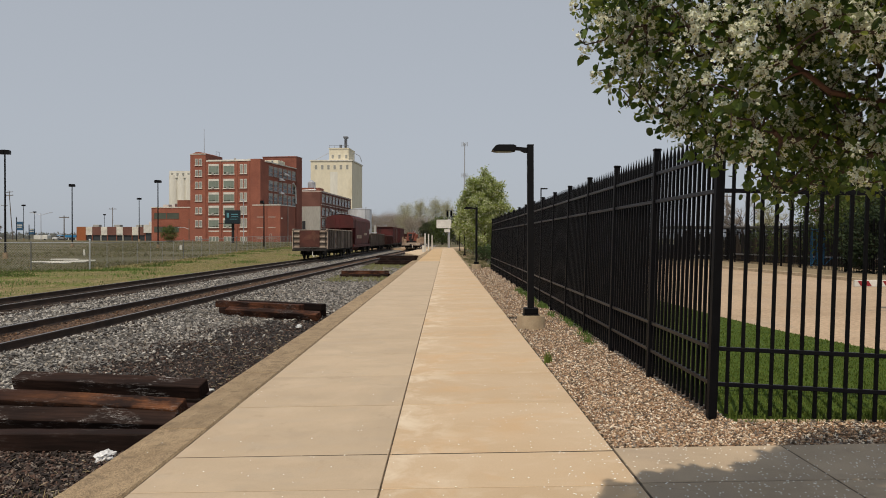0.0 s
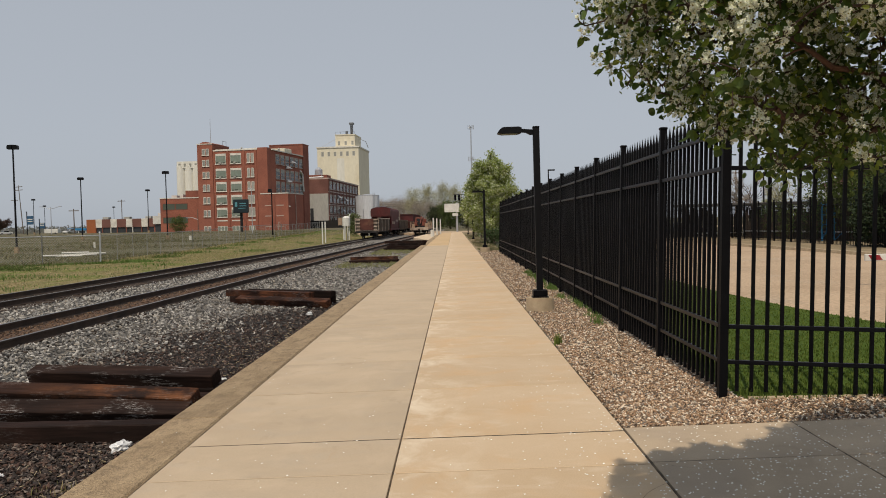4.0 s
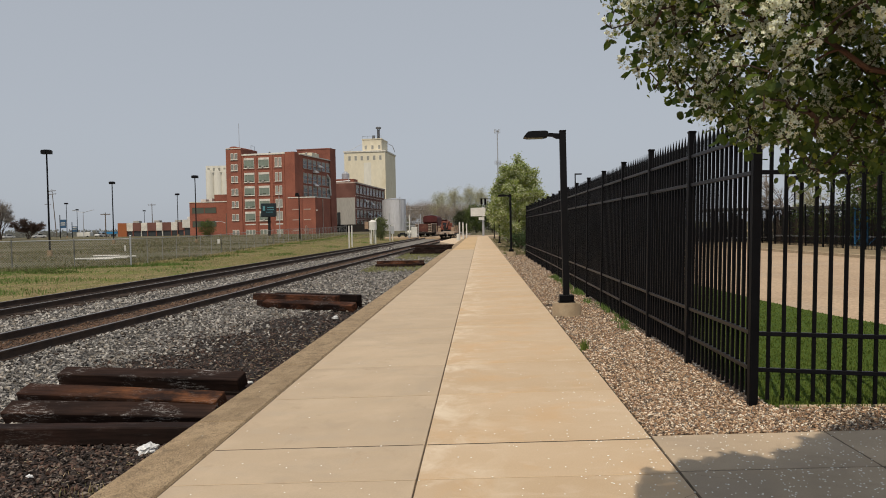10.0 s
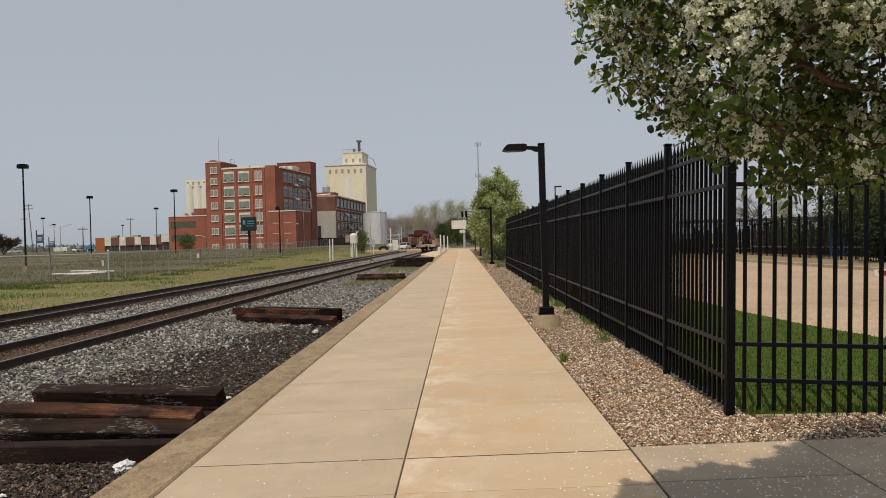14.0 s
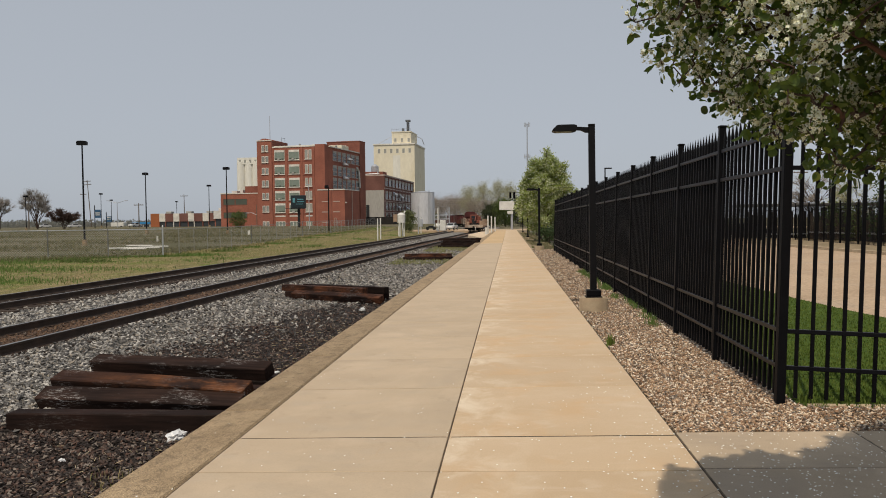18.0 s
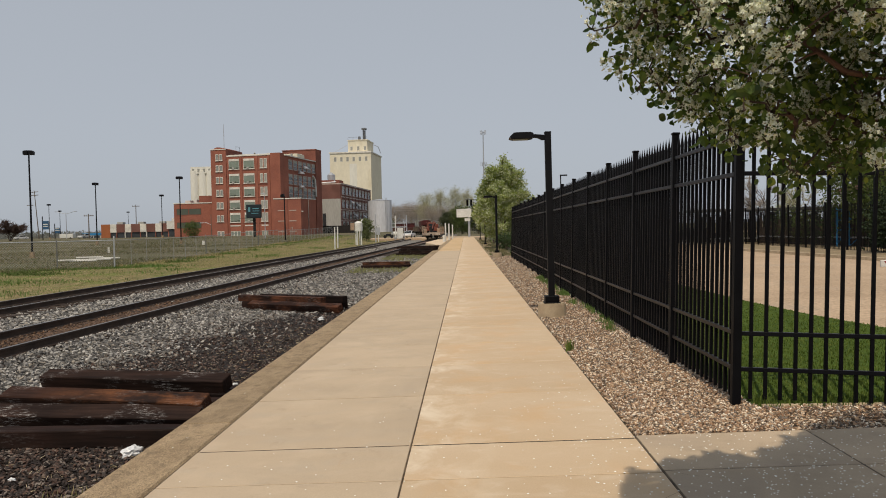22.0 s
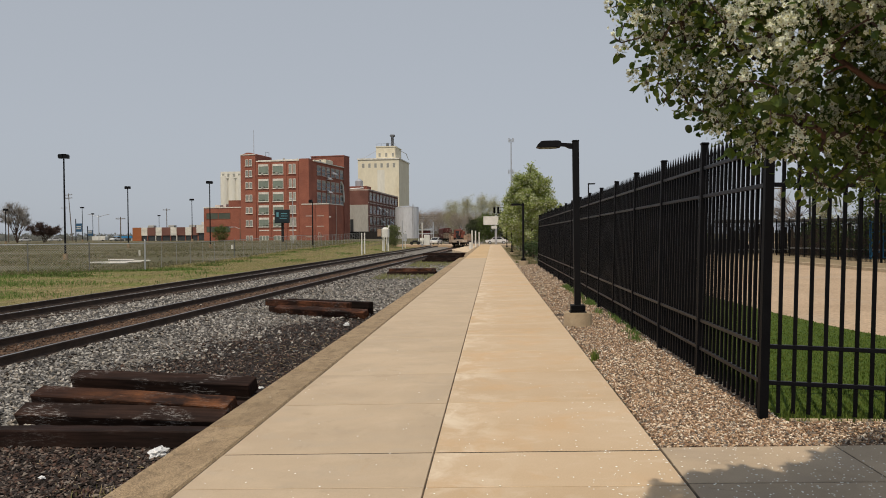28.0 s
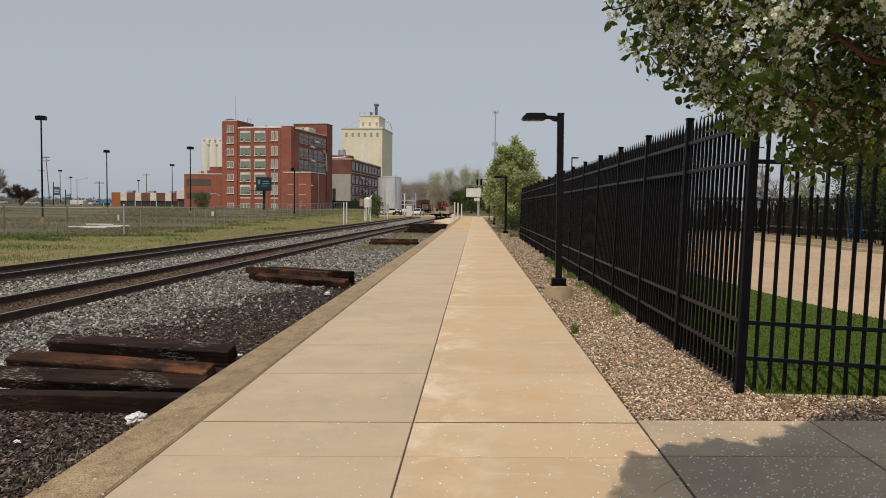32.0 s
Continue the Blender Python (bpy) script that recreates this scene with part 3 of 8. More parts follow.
def from_np(name, verts, faces, material, parent=None, mats=None, idx=None):
    """A mesh out of arrays of computed corners; faces: an array of triangles or of quads."""
    me = bpy.data.meshes.new(name)
    nf, k = faces.shape
    me.vertices.add(len(verts))
    me.vertices.foreach_set("co", np.asarray(verts, np.float32).ravel())
    me.loops.add(nf * k)
    me.loops.foreach_set("vertex_index", np.asarray(faces, np.int32).ravel())
    me.polygons.add(nf)
    me.polygons.foreach_set("loop_start", np.arange(0, nf * k, k, dtype=np.int32))
    me.polygons.foreach_set("loop_total", np.full(nf, k, np.int32))
    for m in (mats or [material]):
        me.materials.append(m)
    if idx is not None:
        me.polygons.foreach_set("material_index", np.asarray(idx, np.int32))
    me.polygons.foreach_set("use_smooth", np.zeros(nf, bool))
    me.update()
    me.validate()
    ob = new(name, me)
    if parent is not None:
        ob.parent = parent
    return ob


RNG = np.random.default_rng(7)


def rot_random(n, rng):
    q = rng.normal(size=(n, 4))
    q /= np.linalg.norm(q, axis=1)[:, None]
    w, x, y, z = q.T
    return np.stack([np.stack([1 - 2 * (y * y + z * z), 2 * (x * y - z * w), 2 * (x * z + y * w)], -1),
                     np.stack([2 * (x * y + z * w), 1 - 2 * (x * x + z * z), 2 * (y * z - x * w)], -1),
                     np.stack([2 * (x * z - y * w), 2 * (y * z + x * w), 1 - 2 * (x * x + y * y)], -1)], 1)


def base_stone(kind):
    if kind == "cube":                   # a split chip with eight faces
        v = np.array([(0.78, 0.1, 0), (-0.78, -0.1, 0), (0.12, 0.74, 0.1), (-0.12, -0.74, -0.1), (0, 0.15, 0.72), (0.05, -0.15, -0.72)])
        f = np.array([(0, 2, 4), (2, 1, 4), (1, 3, 4), (3, 0, 4), (2, 0, 5), (1, 2, 5), (3, 1, 5), (0, 3, 5)])
        return v, f
    bm = bmesh.new()
    bmesh.ops.create_icosphere(bm, subdivisions=1, radius=0.6)
    bmesh.ops.triangulate(bm, faces=bm.faces[:])
    v = np.array([p.co[:] for p in bm.verts])
    f = np.array([[p.index for p in q.verts] for q in bm.faces])
    bm.free()
    return v, f


def stones(name, P, size, material, rng, flat=0.7, kind="ico"):
    """Loose stones at the places P, each turned and misshapen."""
    v, f = base_stone(kind)
    n, k = len(P), len(v)
    V = v[None] * (1 + rng.uniform(-0.28, 0.28, (n, k, 1)))
    V = V * np.stack([rng.uniform(0.8, 1.65, n), rng.uniform(0.55, 1.0, n), rng.uniform(0.45, 0.8, n)], -1)[:, None]
    V = np.einsum("nij,nkj->nki", rot_random(n, rng), V)
    V[..., 2] *= flat
    V = V * np.asarray(size)[:, None, None] + P[:, None]
    F = (f[None] + (np.arange(n) * k)[:, None, None]).reshape(-1, 3)
    return from_np(name, V.reshape(-1, 3), F, material)


def blades(name, P, h, material, rng, w=0.012, lean=0.5):
    """Tapered grass blades, two triangles and a tip each."""
    n = len(P)
    a = rng.uniform(0, 2 * np.pi, n)
    d = np.stack([np.cos(a), np.sin(a), np.zeros(n)], -1)
    s = np.stack([-np.sin(a), np.cos(a), np.zeros(n)], -1)
    h = np.asarray(h)[:, None]
    ln = rng.uniform(0.1, 1.0, (n, 1)) * lean
    ww = np.broadcast_to(np.asarray(w, float).reshape(-1, 1), (n, 1))
    up = np.array([0, 0, 1.0])
    mid = P + up * h * 0.55 + d * h * ln * 0.3
    V = np.stack([P - s * ww / 2, P + s * ww / 2, mid + s * ww * 0.4, mid - s * ww * 0.4, P + up * h * (1 - 0.3 * ln) + d * h * ln], 1)
    o = (np.arange(n) * 5)[:, None]
    F = np.concatenate([o + [0, 1, 2], o + [0, 2, 3], o + [3, 2, 4]])
    return from_np(name, V.reshape(-1, 3), F, material)


def sticks(name, A, B, ra, rb, material, parent=None, n=4):
    """Many tapered sticks from A to B in one mesh."""
    A, B = np.asarray(A, float), np.asarray(B, float)
    k = len(A)
    d = B - A
    d /= np.linalg.norm(d, axis=1)[:, None] + 1e-9
    h = np.where(np.abs(d[:, 2:3]) < 0.9, np.array([[0, 0, 1.0]]), np.array([[1.0, 0, 0]]))
    u = np.cross(d, h)
    u /= np.linalg.norm(u, axis=1)[:, None] + 1e-9
    w = np.cross(d, u)
    t = np.arange(n) * 2 * np.pi / n
    ring = u[:, None] * np.cos(t)[None, :, None] + w[:, None] * np.sin(t)[None, :, None]
    ra, rb = np.broadcast_to(ra, k)[:, None, None], np.broadcast_to(rb, k)[:, None, None]
    V = np.concatenate([A[:, None] + ring * ra, B[:, None] + ring * rb], 1).reshape(-1, 3)
    i = np.arange(n)
    q = np.stack([i, (i + 1) % n, (i + 1) % n + n, i + n], -1)
    F = (np.arange(k)[:, None, None] * 2 * n + q[None]).reshape(-1, 4)
    return from_np(name, V, F, material, parent)

# ---- lines of the place ----
SLOPE = 0.02                      # the platform drains towards the tracks
BALLAST_Z, HEAD_Z = -0.38, -0.17
KERB0, KERB1, MID, EDGE = -2.73, -2.23, -0.47, 1.35
PLAT_END = 138.0


def smooth(a, b, x):
    t = np.clip((np.asarray(x, float) - a) / (b - a), 0, 1)
    return t * t * (3 - 2 * t)


def far_track(y):
    y = np.asarray(y, float)
    return np.where(y < 92, -13.45 + 0.0190 * (y - 14), -11.968 + 0.012 * (y - 92)) - np.where(y > 200, (y - 200) ** 2 / 945.0, 0)


def near_track(y):
    y = np.asarray(y, float)
    return -8.80 + 0.026 * (y - 14) - np.where(y > 120, (y - 120) ** 2 / 3000.0, 0)


def field_z(x, y):
    """Height of the open ground."""
    x, y = np.asarray(x, float), np.asarray(y, float)
    z = -0.5 + 0.55 * smooth(60, 110, y) + 0.85 * smooth(110, 200, y)
    z = np.where(x > -17.0, z * 0 - 0.5, z * smooth(-17, -24, x) + -0.5 * (1 - smooth(-17, -24, x)))
    right = smooth(-2.5, -1.0, x)
    z = z * (1 - right) + (-0.10) * right
    return z


def grid_sheet(name, xs, ys, zf, material):
    X, Y = np.meshgrid(xs, ys)
    Z = zf(X, Y)
    V = np.stack([X, Y, Z], -1).reshape(-1, 3)
    nx, ny = len(xs), len(ys)
    i = (np.arange(ny - 1)[:, None] * nx + np.arange(nx - 1)[None]).ravel()
    F = np.stack([i, i + 1, i + nx + 1, i + nx], -1)
    return from_np(name, V, F, material)


xs = np.concatenate([[-3000, -1500, -700, -400, -260], np.arange(-200, -60, 10), np.arange(-60, -26, 3), np.arange(-26, 14, 1.0), np.arange(14, 60, 5), [80, 150, 300, 700, 1500, 3000]])
ys = np.concatenate([[-600, -200, -60], np.arange(-30, 40, 3), np.arange(40, 220, 5), [240, 300, 400, 600, 1000, 2000, 4000]])
tagged(grid_sheet("ground", xs, ys, field_z, M_FIELD), "open dry grass field of green and straw tufts", "ground", kind="structure")

# rough turf between the far track and the chain-link fence
yy = np.concatenate([np.arange(14, 60, 2.0), np.arange(60, 165, 5.0)])
rows = []
for y in yy:
    l = float(np.interp(y, [45, 52.6, 73, 95, 120, 165], [-46, -24.1, -24.6, -25.5, -26.6, -27.8]))
    r = float(far_track(y)) - 3.1
    for u in range(7):
        x = l + (r - l) * u / 6
        rows.append((x, y, float(field_z(x, y)) + 0.012))
i = (np.arange(len(yy) - 1)[:, None] * 7 + np.arange(6)[None]).ravel()
tagged(from_np("grass_verge", np.array(rows), np.stack([i, i + 1, i + 8, i + 7], -1), M_VERGE), "straw and yellow-green turf beside the far track", "grass", kind="structure")

# ballast shoulders: a grey bed under both tracks, dark cinders beside the platform
yy = np.concatenate([np.arange(-30, 60, 1.5), np.arange(60, 330, 5)])
U = np.linspace(0, 1, 14)
rows = []
for y in yy:
    l, r = float(far_track(y)) - 3.2, KERB0 + 0.02 if y < 36 else min(KERB0 + 0.02, float(near_track(y)) + 5.6)
    for u in U:
        x = l + (r - l) * u
        rows.append((x, y, BALLAST_Z - 0.03 - 0.14 * (1 - float(smooth(0, 1.5, x - l)))))
k = len(U)
i = (np.arange(len(yy) - 1)[:, None] * k + np.arange(k - 1)[None]).ravel()
tagged(from_np("ballast_bed", np.array(rows), np.stack([i, i + 1, i + k + 1, i + k], -1), M_BED), "bed of crushed grey ballast under the tracks", "track bed", kind="structure")


# ---- platform ----
def plat_z(x):
    return SLOPE * x


platform = thing("platform", "long tan concrete railway platform with an aggregate edge", "platform", kind="structure")
bm = bmesh.new()
prism(bm, [(KERB0 + 0.03, -0.6), (KERB0 + 0.03, plat_z(KERB0) - 0.012), (EDGE - 0.01, plat_z(EDGE) - 0.012), (EDGE - 0.01, -0.6)], -8, PLAT_END)
part("platform_base", bm, M_JOINT, platform)


def slab_mesh(name, w, l, th, bev=0.004):
    bm = bmesh.new()
    box(bm, 0, w, 0, l, -th, 0, bevel=bev)
    me = bpy.data.meshes.new(name)
    bm.to_mesh(me)
    bm.free()
    return me


def lay(name, me, material, parent, x, y, z, tilt=math.degrees(math.atan(SLOPE))):
    if not me.materials:
        me.materials.append(material)
    o = new(name, me)
    o.parent = parent
    o.matrix_basis = pose(x, y, z, 0, -tilt, 0)
    return o


joints = [-8.0 + 1.8 * i for i in range(6)] + [2.75, 3.62, 4.5, 5.4, 6.29]
y = 8.16
while y < PLAT_END:
    joints.append(y)
    y += 1.80
joints = sorted(j for j in joints if j <= PLAT_END)
cache = {}
for a, b in zip(joints, joints[1:]):
    for x0, x1, gap, m in ((KERB1, MID, 0.013, M_SLAB), (MID, EDGE, 0.013, M_SLABR)):
        gy = 0.036 if abs(b - 6.29) < 0.01 and x0 == MID else 0.030 if abs(b - 6.29) < 0.01 else 0.018 if b < 10 else 0.012
        if x0 == KERB1 and a > 60:
            m = M_SLABO
        key = (round(b - a, 3), x0, gy, m.name)
        if key not in cache:
            cache[key] = slab_mesh("paving_slab", x1 - x0 - gap, b - a - gy, 0.10)
        lay("paving_slab", cache[key], m, platform, x0 + gap / 2, a, plat_z(x0) + random.uniform(-0.002, 0.002))
bm = bmesh.new()
prism(bm, [(MID + 0.02, -0.05), (MID + 0.02, plat_z(MID) - 0.003), (EDGE - 0.02, plat_z(EDGE) - 0.003), (EDGE - 0.02, -0.05)], 6.255, 6.289)
part("joint_filler", bm, M_JOINTD, platform)
bm = bmesh.new()
prism(bm, [(KERB1 + 0.02, -0.09), (KERB1 + 0.02, plat_z(KERB1) - 0.003), (MID - 0.02, plat_z(MID) - 0.003), (MID - 0.02, -0.09)], 6.261, 6.289)
part("joint_filler", bm, M_JOINTD, platform)
kl = 3.05
me = slab_mesh("kerb_stone", KERB1 - KERB0 - 0.016, kl - 0.006, 0.52, 0.018)
y = -8.0
while y < PLAT_END - kl:
    lay("kerb_stone", me, M_KERB, platform, KERB0, y, plat_z(KERB0) + 0.004)
    y += kl

# side walk that meets the platform
walkway = thing("walkway", "grey concrete walk joining the platform, dappled by shade", "walkway", kind="structure")
bm = bmesh.new()
prism(bm, [(EDGE, -0.3), (EDGE, plat_z(EDGE) - 0.004), (4.0, 0.074), (14, 0.074), (14, -0.3)], -8, 6.35)
part("walkway_base", bm, M_JOINT, walkway)
cy = [-7.0, -5.2, -3.4, -1.6, 0.2, 2.0, 3.72, 5.44, 6.36]
cx = [EDGE + 0.005, 2.735, 4.4, 6.1, 7.8, 9.5, 11.2]
for a, b in zip(cy, cy[1:]):
    for c, d in zip(cx, cx[1:]):
        key = (round(b - a, 3), round(d - c, 3))
        if key not in cache:
            cache[key] = slab_mesh("walk_slab", d - c - 0.013, b - a - 0.013, 0.10, 0.006)
        lay("walk_slab", cache[key], M_PAVE, walkway, c + 0.0065, a + 0.0065, plat_z(min(c, 4.4)), 1.146 if c < 3 else 0.2)

# tan hard standing between platform and near track, further on
bm = bmesh.new()
N = 24
pts = []
for q in range(N + 1):
    y = 84 + (150 - 84) * q / N
    l = -3.2 - 2.2 * float(smooth(84, 104, y)) if y < 118 else float(near_track(y)) + 1.1
    l = max(l, float(near_track(y)) + 1.1)
    pts.append((l, y))
va = [bm.verts.new((x, y, -0.11)) for x, y in pts]
vb = [bm.verts.new((KERB0 + 0.05, y, -0.07)) for x, y in pts]
vc = [bm.verts.new((x - 0.05, y, -0.5)) for x, y in pts]
for q in range(N):
    bm.faces.new((va[q], vb[q], vb[q + 1], va[q + 1]))
    bm.faces.new((vc[q], va[q], va[q + 1], vc[q + 1]))
tagged(part("crossing_apron", bm, M_SLABR), "tan paved apron between platform and track", "pavement", kind="structure")
bm = bmesh.new()
box(bm, -8.0, 60, 138, 164, -0.6, -0.06)
box(bm, -10.3, -8.0, 146, 172, -0.6, -0.075)
box(bm, -21.0, -10.3, 152, 172, -0.6, -0.09)
tagged(part("crossing_road", bm, M_LOT), "worn tan road crossing the tracks", "road", kind="structure")

# gravel strip along the fence, lawn and parking beyond
bm = bmesh.new()
prism(bm, [(EDGE + 0.004, -0.3), (EDGE + 0.004, 0.005), (2.62, 0.03), (2.62, -0.3)], 6.38, 46)
tagged(part("gravel_strip", bm, M_GBED), "strip of tan and brown pea gravel beside the platform", "gravel", kind="structure")
bm = bmesh.new()
prism(bm, [(2.62, -0.3), (2.62, 0.03), (11.4, 0.03), (11.4, -0.3)], 6.38, 7.25)
tagged(part("gravel_border", bm, M_GBED), "gravel border at the foot of the fence", "gravel", kind="structure")
bm = bmesh.new()
box(bm, 2.72, 11.4, 7.252, 7.30, -0.2, 0.052, bevel=0.008)
tagged(part("lawn_edging", bm, M_FOOT), "pale concrete edging between gravel and lawn", "edging", kind="structure")
bm = bmesh.new()
box(bm, 1.36, 2.9, 46, PLAT_END, -0.3, 0.0)
tagged(part("verge", bm, M_EARTH), "dusty planted verge beside the platform", "ground", kind="structure")
bm = bmesh.new()
lawn_edge = [(2.64, 7.27), (9.0, 7.27), (8.0, 9.2), (7.1, 10.8), (6.55, 12.6), (6.25, 14.4), (6.05, 17.0), (5.9, 22), (5.7, 30), (5.6, 45), (2.64, 45)]
top = [bm.verts.new((x, y, 0.035)) for x, y in lawn_edge]
bm.faces.new(top)
tagged(part("lawn", bm, M_LAWNBED), "mown green lawn inside the fence", "lawn", kind="structure")
bm = bmesh.new()
box(bm, 5.2, 120, 6.4, 66, -0.4, 0.01)
tagged(part("parking_lot", bm, M_LOT), "pale tan parking surface with cracks", "pavement", kind="structure")
bm = bmesh.new()
prism(bm, [(0, 0), (0.02, 0.15), (0.15, 0.16), (0.18, 0.0)], 0, 40, pose(17.1, 26.0, 0.0, 0, 0, 2.2))
tagged(part("lot_kerb", bm, M_FOOT), "low concrete kerb at the far edge of the lot", "kerb", kind="structure")


# ---- tracks ----
def rail_strip(cx, off, y0, y1, step, material, outline, name, parent):
    yy = np.arange(y0, y1 + step, step)
    xx = cx(yy)
    dx = np.gradient(xx, yy)
    nrm = np.stack([1 / np.hypot(1, dx), -dx / np.hypot(1, dx)], -1)
    k = len(outline)
    V = []
    for (y, x, n) in zip(yy, xx, nrm):
        for u, z in outline:
            V.append((x + n[0] * (off + u), y + n[1] * (off + u), z))
    i = (np.arange(len(yy) - 1)[:, None] * k + np.arange(k)[None])
    j = (np.arange(len(yy) - 1)[:, None] * k + (np.arange(k)[None] + 1) % k)
    F = np.stack([i.ravel(), j.ravel(), (j + k).ravel(), (i + k).ravel()], -1)
    return from_np(name, np.array(V), F, material, parent)


FOOT = [(-0.07, HEAD_Z - 0.175), (0.07, HEAD_Z - 0.175), (0.07, HEAD_Z - 0.16), (0.012, HEAD_Z - 0.135), (0.012, HEAD_Z - 0.045), (0.036, HEAD_Z - 0.035),
        (0.036, HEAD_Z - 0.004), (-0.036, HEAD_Z - 0.004), (-0.036, HEAD_Z - 0.035), (-0.012, HEAD_Z - 0.045), (-0.012, HEAD_Z - 0.135), (-0.07, HEAD_Z - 0.16)]
HEAD = [(-0.034, HEAD_Z - 0.006), (0.034, HEAD_Z - 0.006), (0.029, HEAD_Z), (-0.029, HEAD_Z)]
tie_me = None
for nm, cx, lab in (("track", near_track, "near railway track with rust-dusted ties"), ("track", far_track, "far railway track on grey ballast")):
    tr = thing(nm, lab, "railway track", kind="structure")
    for off in (-0.7525, 0.7525):
        rail = rail_strip(cx, off, -30, 320, 2.0, M_RAIL, FOOT, "rail", tr)
        rail_strip(cx, off, -30, 320, 2.0, M_HEAD, HEAD, "rail_head", rail)
    if cx is near_track:
        rows = [(float(cx(y)) + u, y, BALLAST_Z + 0.05 - 0.014 * abs(u)) for y in np.arange(-30, 130, 2.0) for u in (-0.62, 0, 0.62)]
        i = (np.arange(len(rows) // 3 - 1)[:, None] * 3 + np.arange(2)[None]).ravel()
        from_np("rust_dust", np.array(rows), np.stack([i, i + 1, i + 4, i + 3], -1), M_RUST, tr)
    if tie_me is None:
        bm = bmesh.new()
        box(bm, -1.3, 1.3, -0.115, 0.115, -0.18, 0.0, bevel=0.012)
        tie_me = bpy.data.meshes.new("tie")
        bm.to_mesh(tie_me)
        bm.free()
        tie_me.materials.append(M_TIE)
    y = -12.0
    while y < 95:
        o = new("tie", tie_me)
        o.parent = tr
        o.matrix_basis = pose(float(cx(y)), y, HEAD_Z - 0.168 + random.uniform(-0.012, 0.006), 0, 0, random.uniform(-1, 1))
        y += 0.53

# ---- iron fence ----
SP, FX, FY0 = 2.235, 2.50, 7.34
N_BAY = 16
fence = thing("fence", "tall black steel picket fence with spear tops", "fence", pose(FX, FY0, 0.0, 0, 1.6, 0))


def picket_mesh():
    bm = bmesh.new()
    s = 0.0152
    box(bm, -s, s, -s, s, 0.10, 2.665)
    r = bmesh.ops.create_cone(bm, cap_ends=True, segments=4, radius1=0.024, radius2=0.001, depth=0.15)
    for v in r["verts"]:
        v.co = Matrix.Rotation(radians(45), 4, "Z") @ v.co + Vector((0, 0, 2.74))
    return bm


def post_mesh(w, h):
    bm = bmesh.new()
    box(bm, -w, w, -w, w, -0.2, h, bevel=0.006)
    box(bm, -w - 0.008, w + 0.008, -w - 0.008, w + 0.008, h - 0.004, h + 0.025, bevel=0.008)
    return bm


def run(parent, n_bay, sp, along, first_post=True, big=None, k=14):
    """Bays along +y ('y') or +x ('x') in the thing's own space."""
    def at(d, z=0.0):
        return pose(0, d, z) if along == "y" else pose(d, 0, z, 0, 0, -90)
    p0 = pk = r0 = None
    for b in range(n_bay + 1):
        if b == 0 and not first_post:
            continue
        if b == 0 and big:
            part("post", post_mesh(0.040, 2.82), M_BLACK, parent, at=at(0))
            continue
        if p0 is None:
            p0 = part("post", post_mesh(0.038, 2.825), M_BLACK, parent, at=at(b * sp))
        else:
            again(p0, at(b * sp), parent)
    for b in range(n_bay):
        for z in (0.375, 0.71, 2.20, 2.54):
            if r0 is None:
                bm = bmesh.new()
                box(bm, -0.019, 0.019, 0.04, sp - 0.04, -0.02, 0.02, bevel=0.004)
                r0 = part("rail", bm, M_BLACKR, parent, at=at(b * sp, z))
            else:
                again(r0, at(b * sp, z), parent)
        for j in range(k):
            d = b * sp + sp * (j + 1) / (k + 1)
            if pk is None:
                pk = part("picket", picket_mesh(), M_BLACK, parent, at=at(d))
            else:
                again(pk, at(d), parent)


run(fence, N_BAY, SP, "y", big=True)
fence_end = thing("fence", "black steel picket fence closing the lawn end", "fence", pose(FX, FY0, 0.0, 0, 1.5, -7.6))
run(fence_end, 4, SP, "x", first_post=False, k=16)
fence_back = thing("fence", "black steel picket fence return at the far corner", "fence", pose(FX, FY0 + N_BAY * SP, 0.0, 0, 0, 0))
run(fence_back, 3, SP, "x", first_post=False)


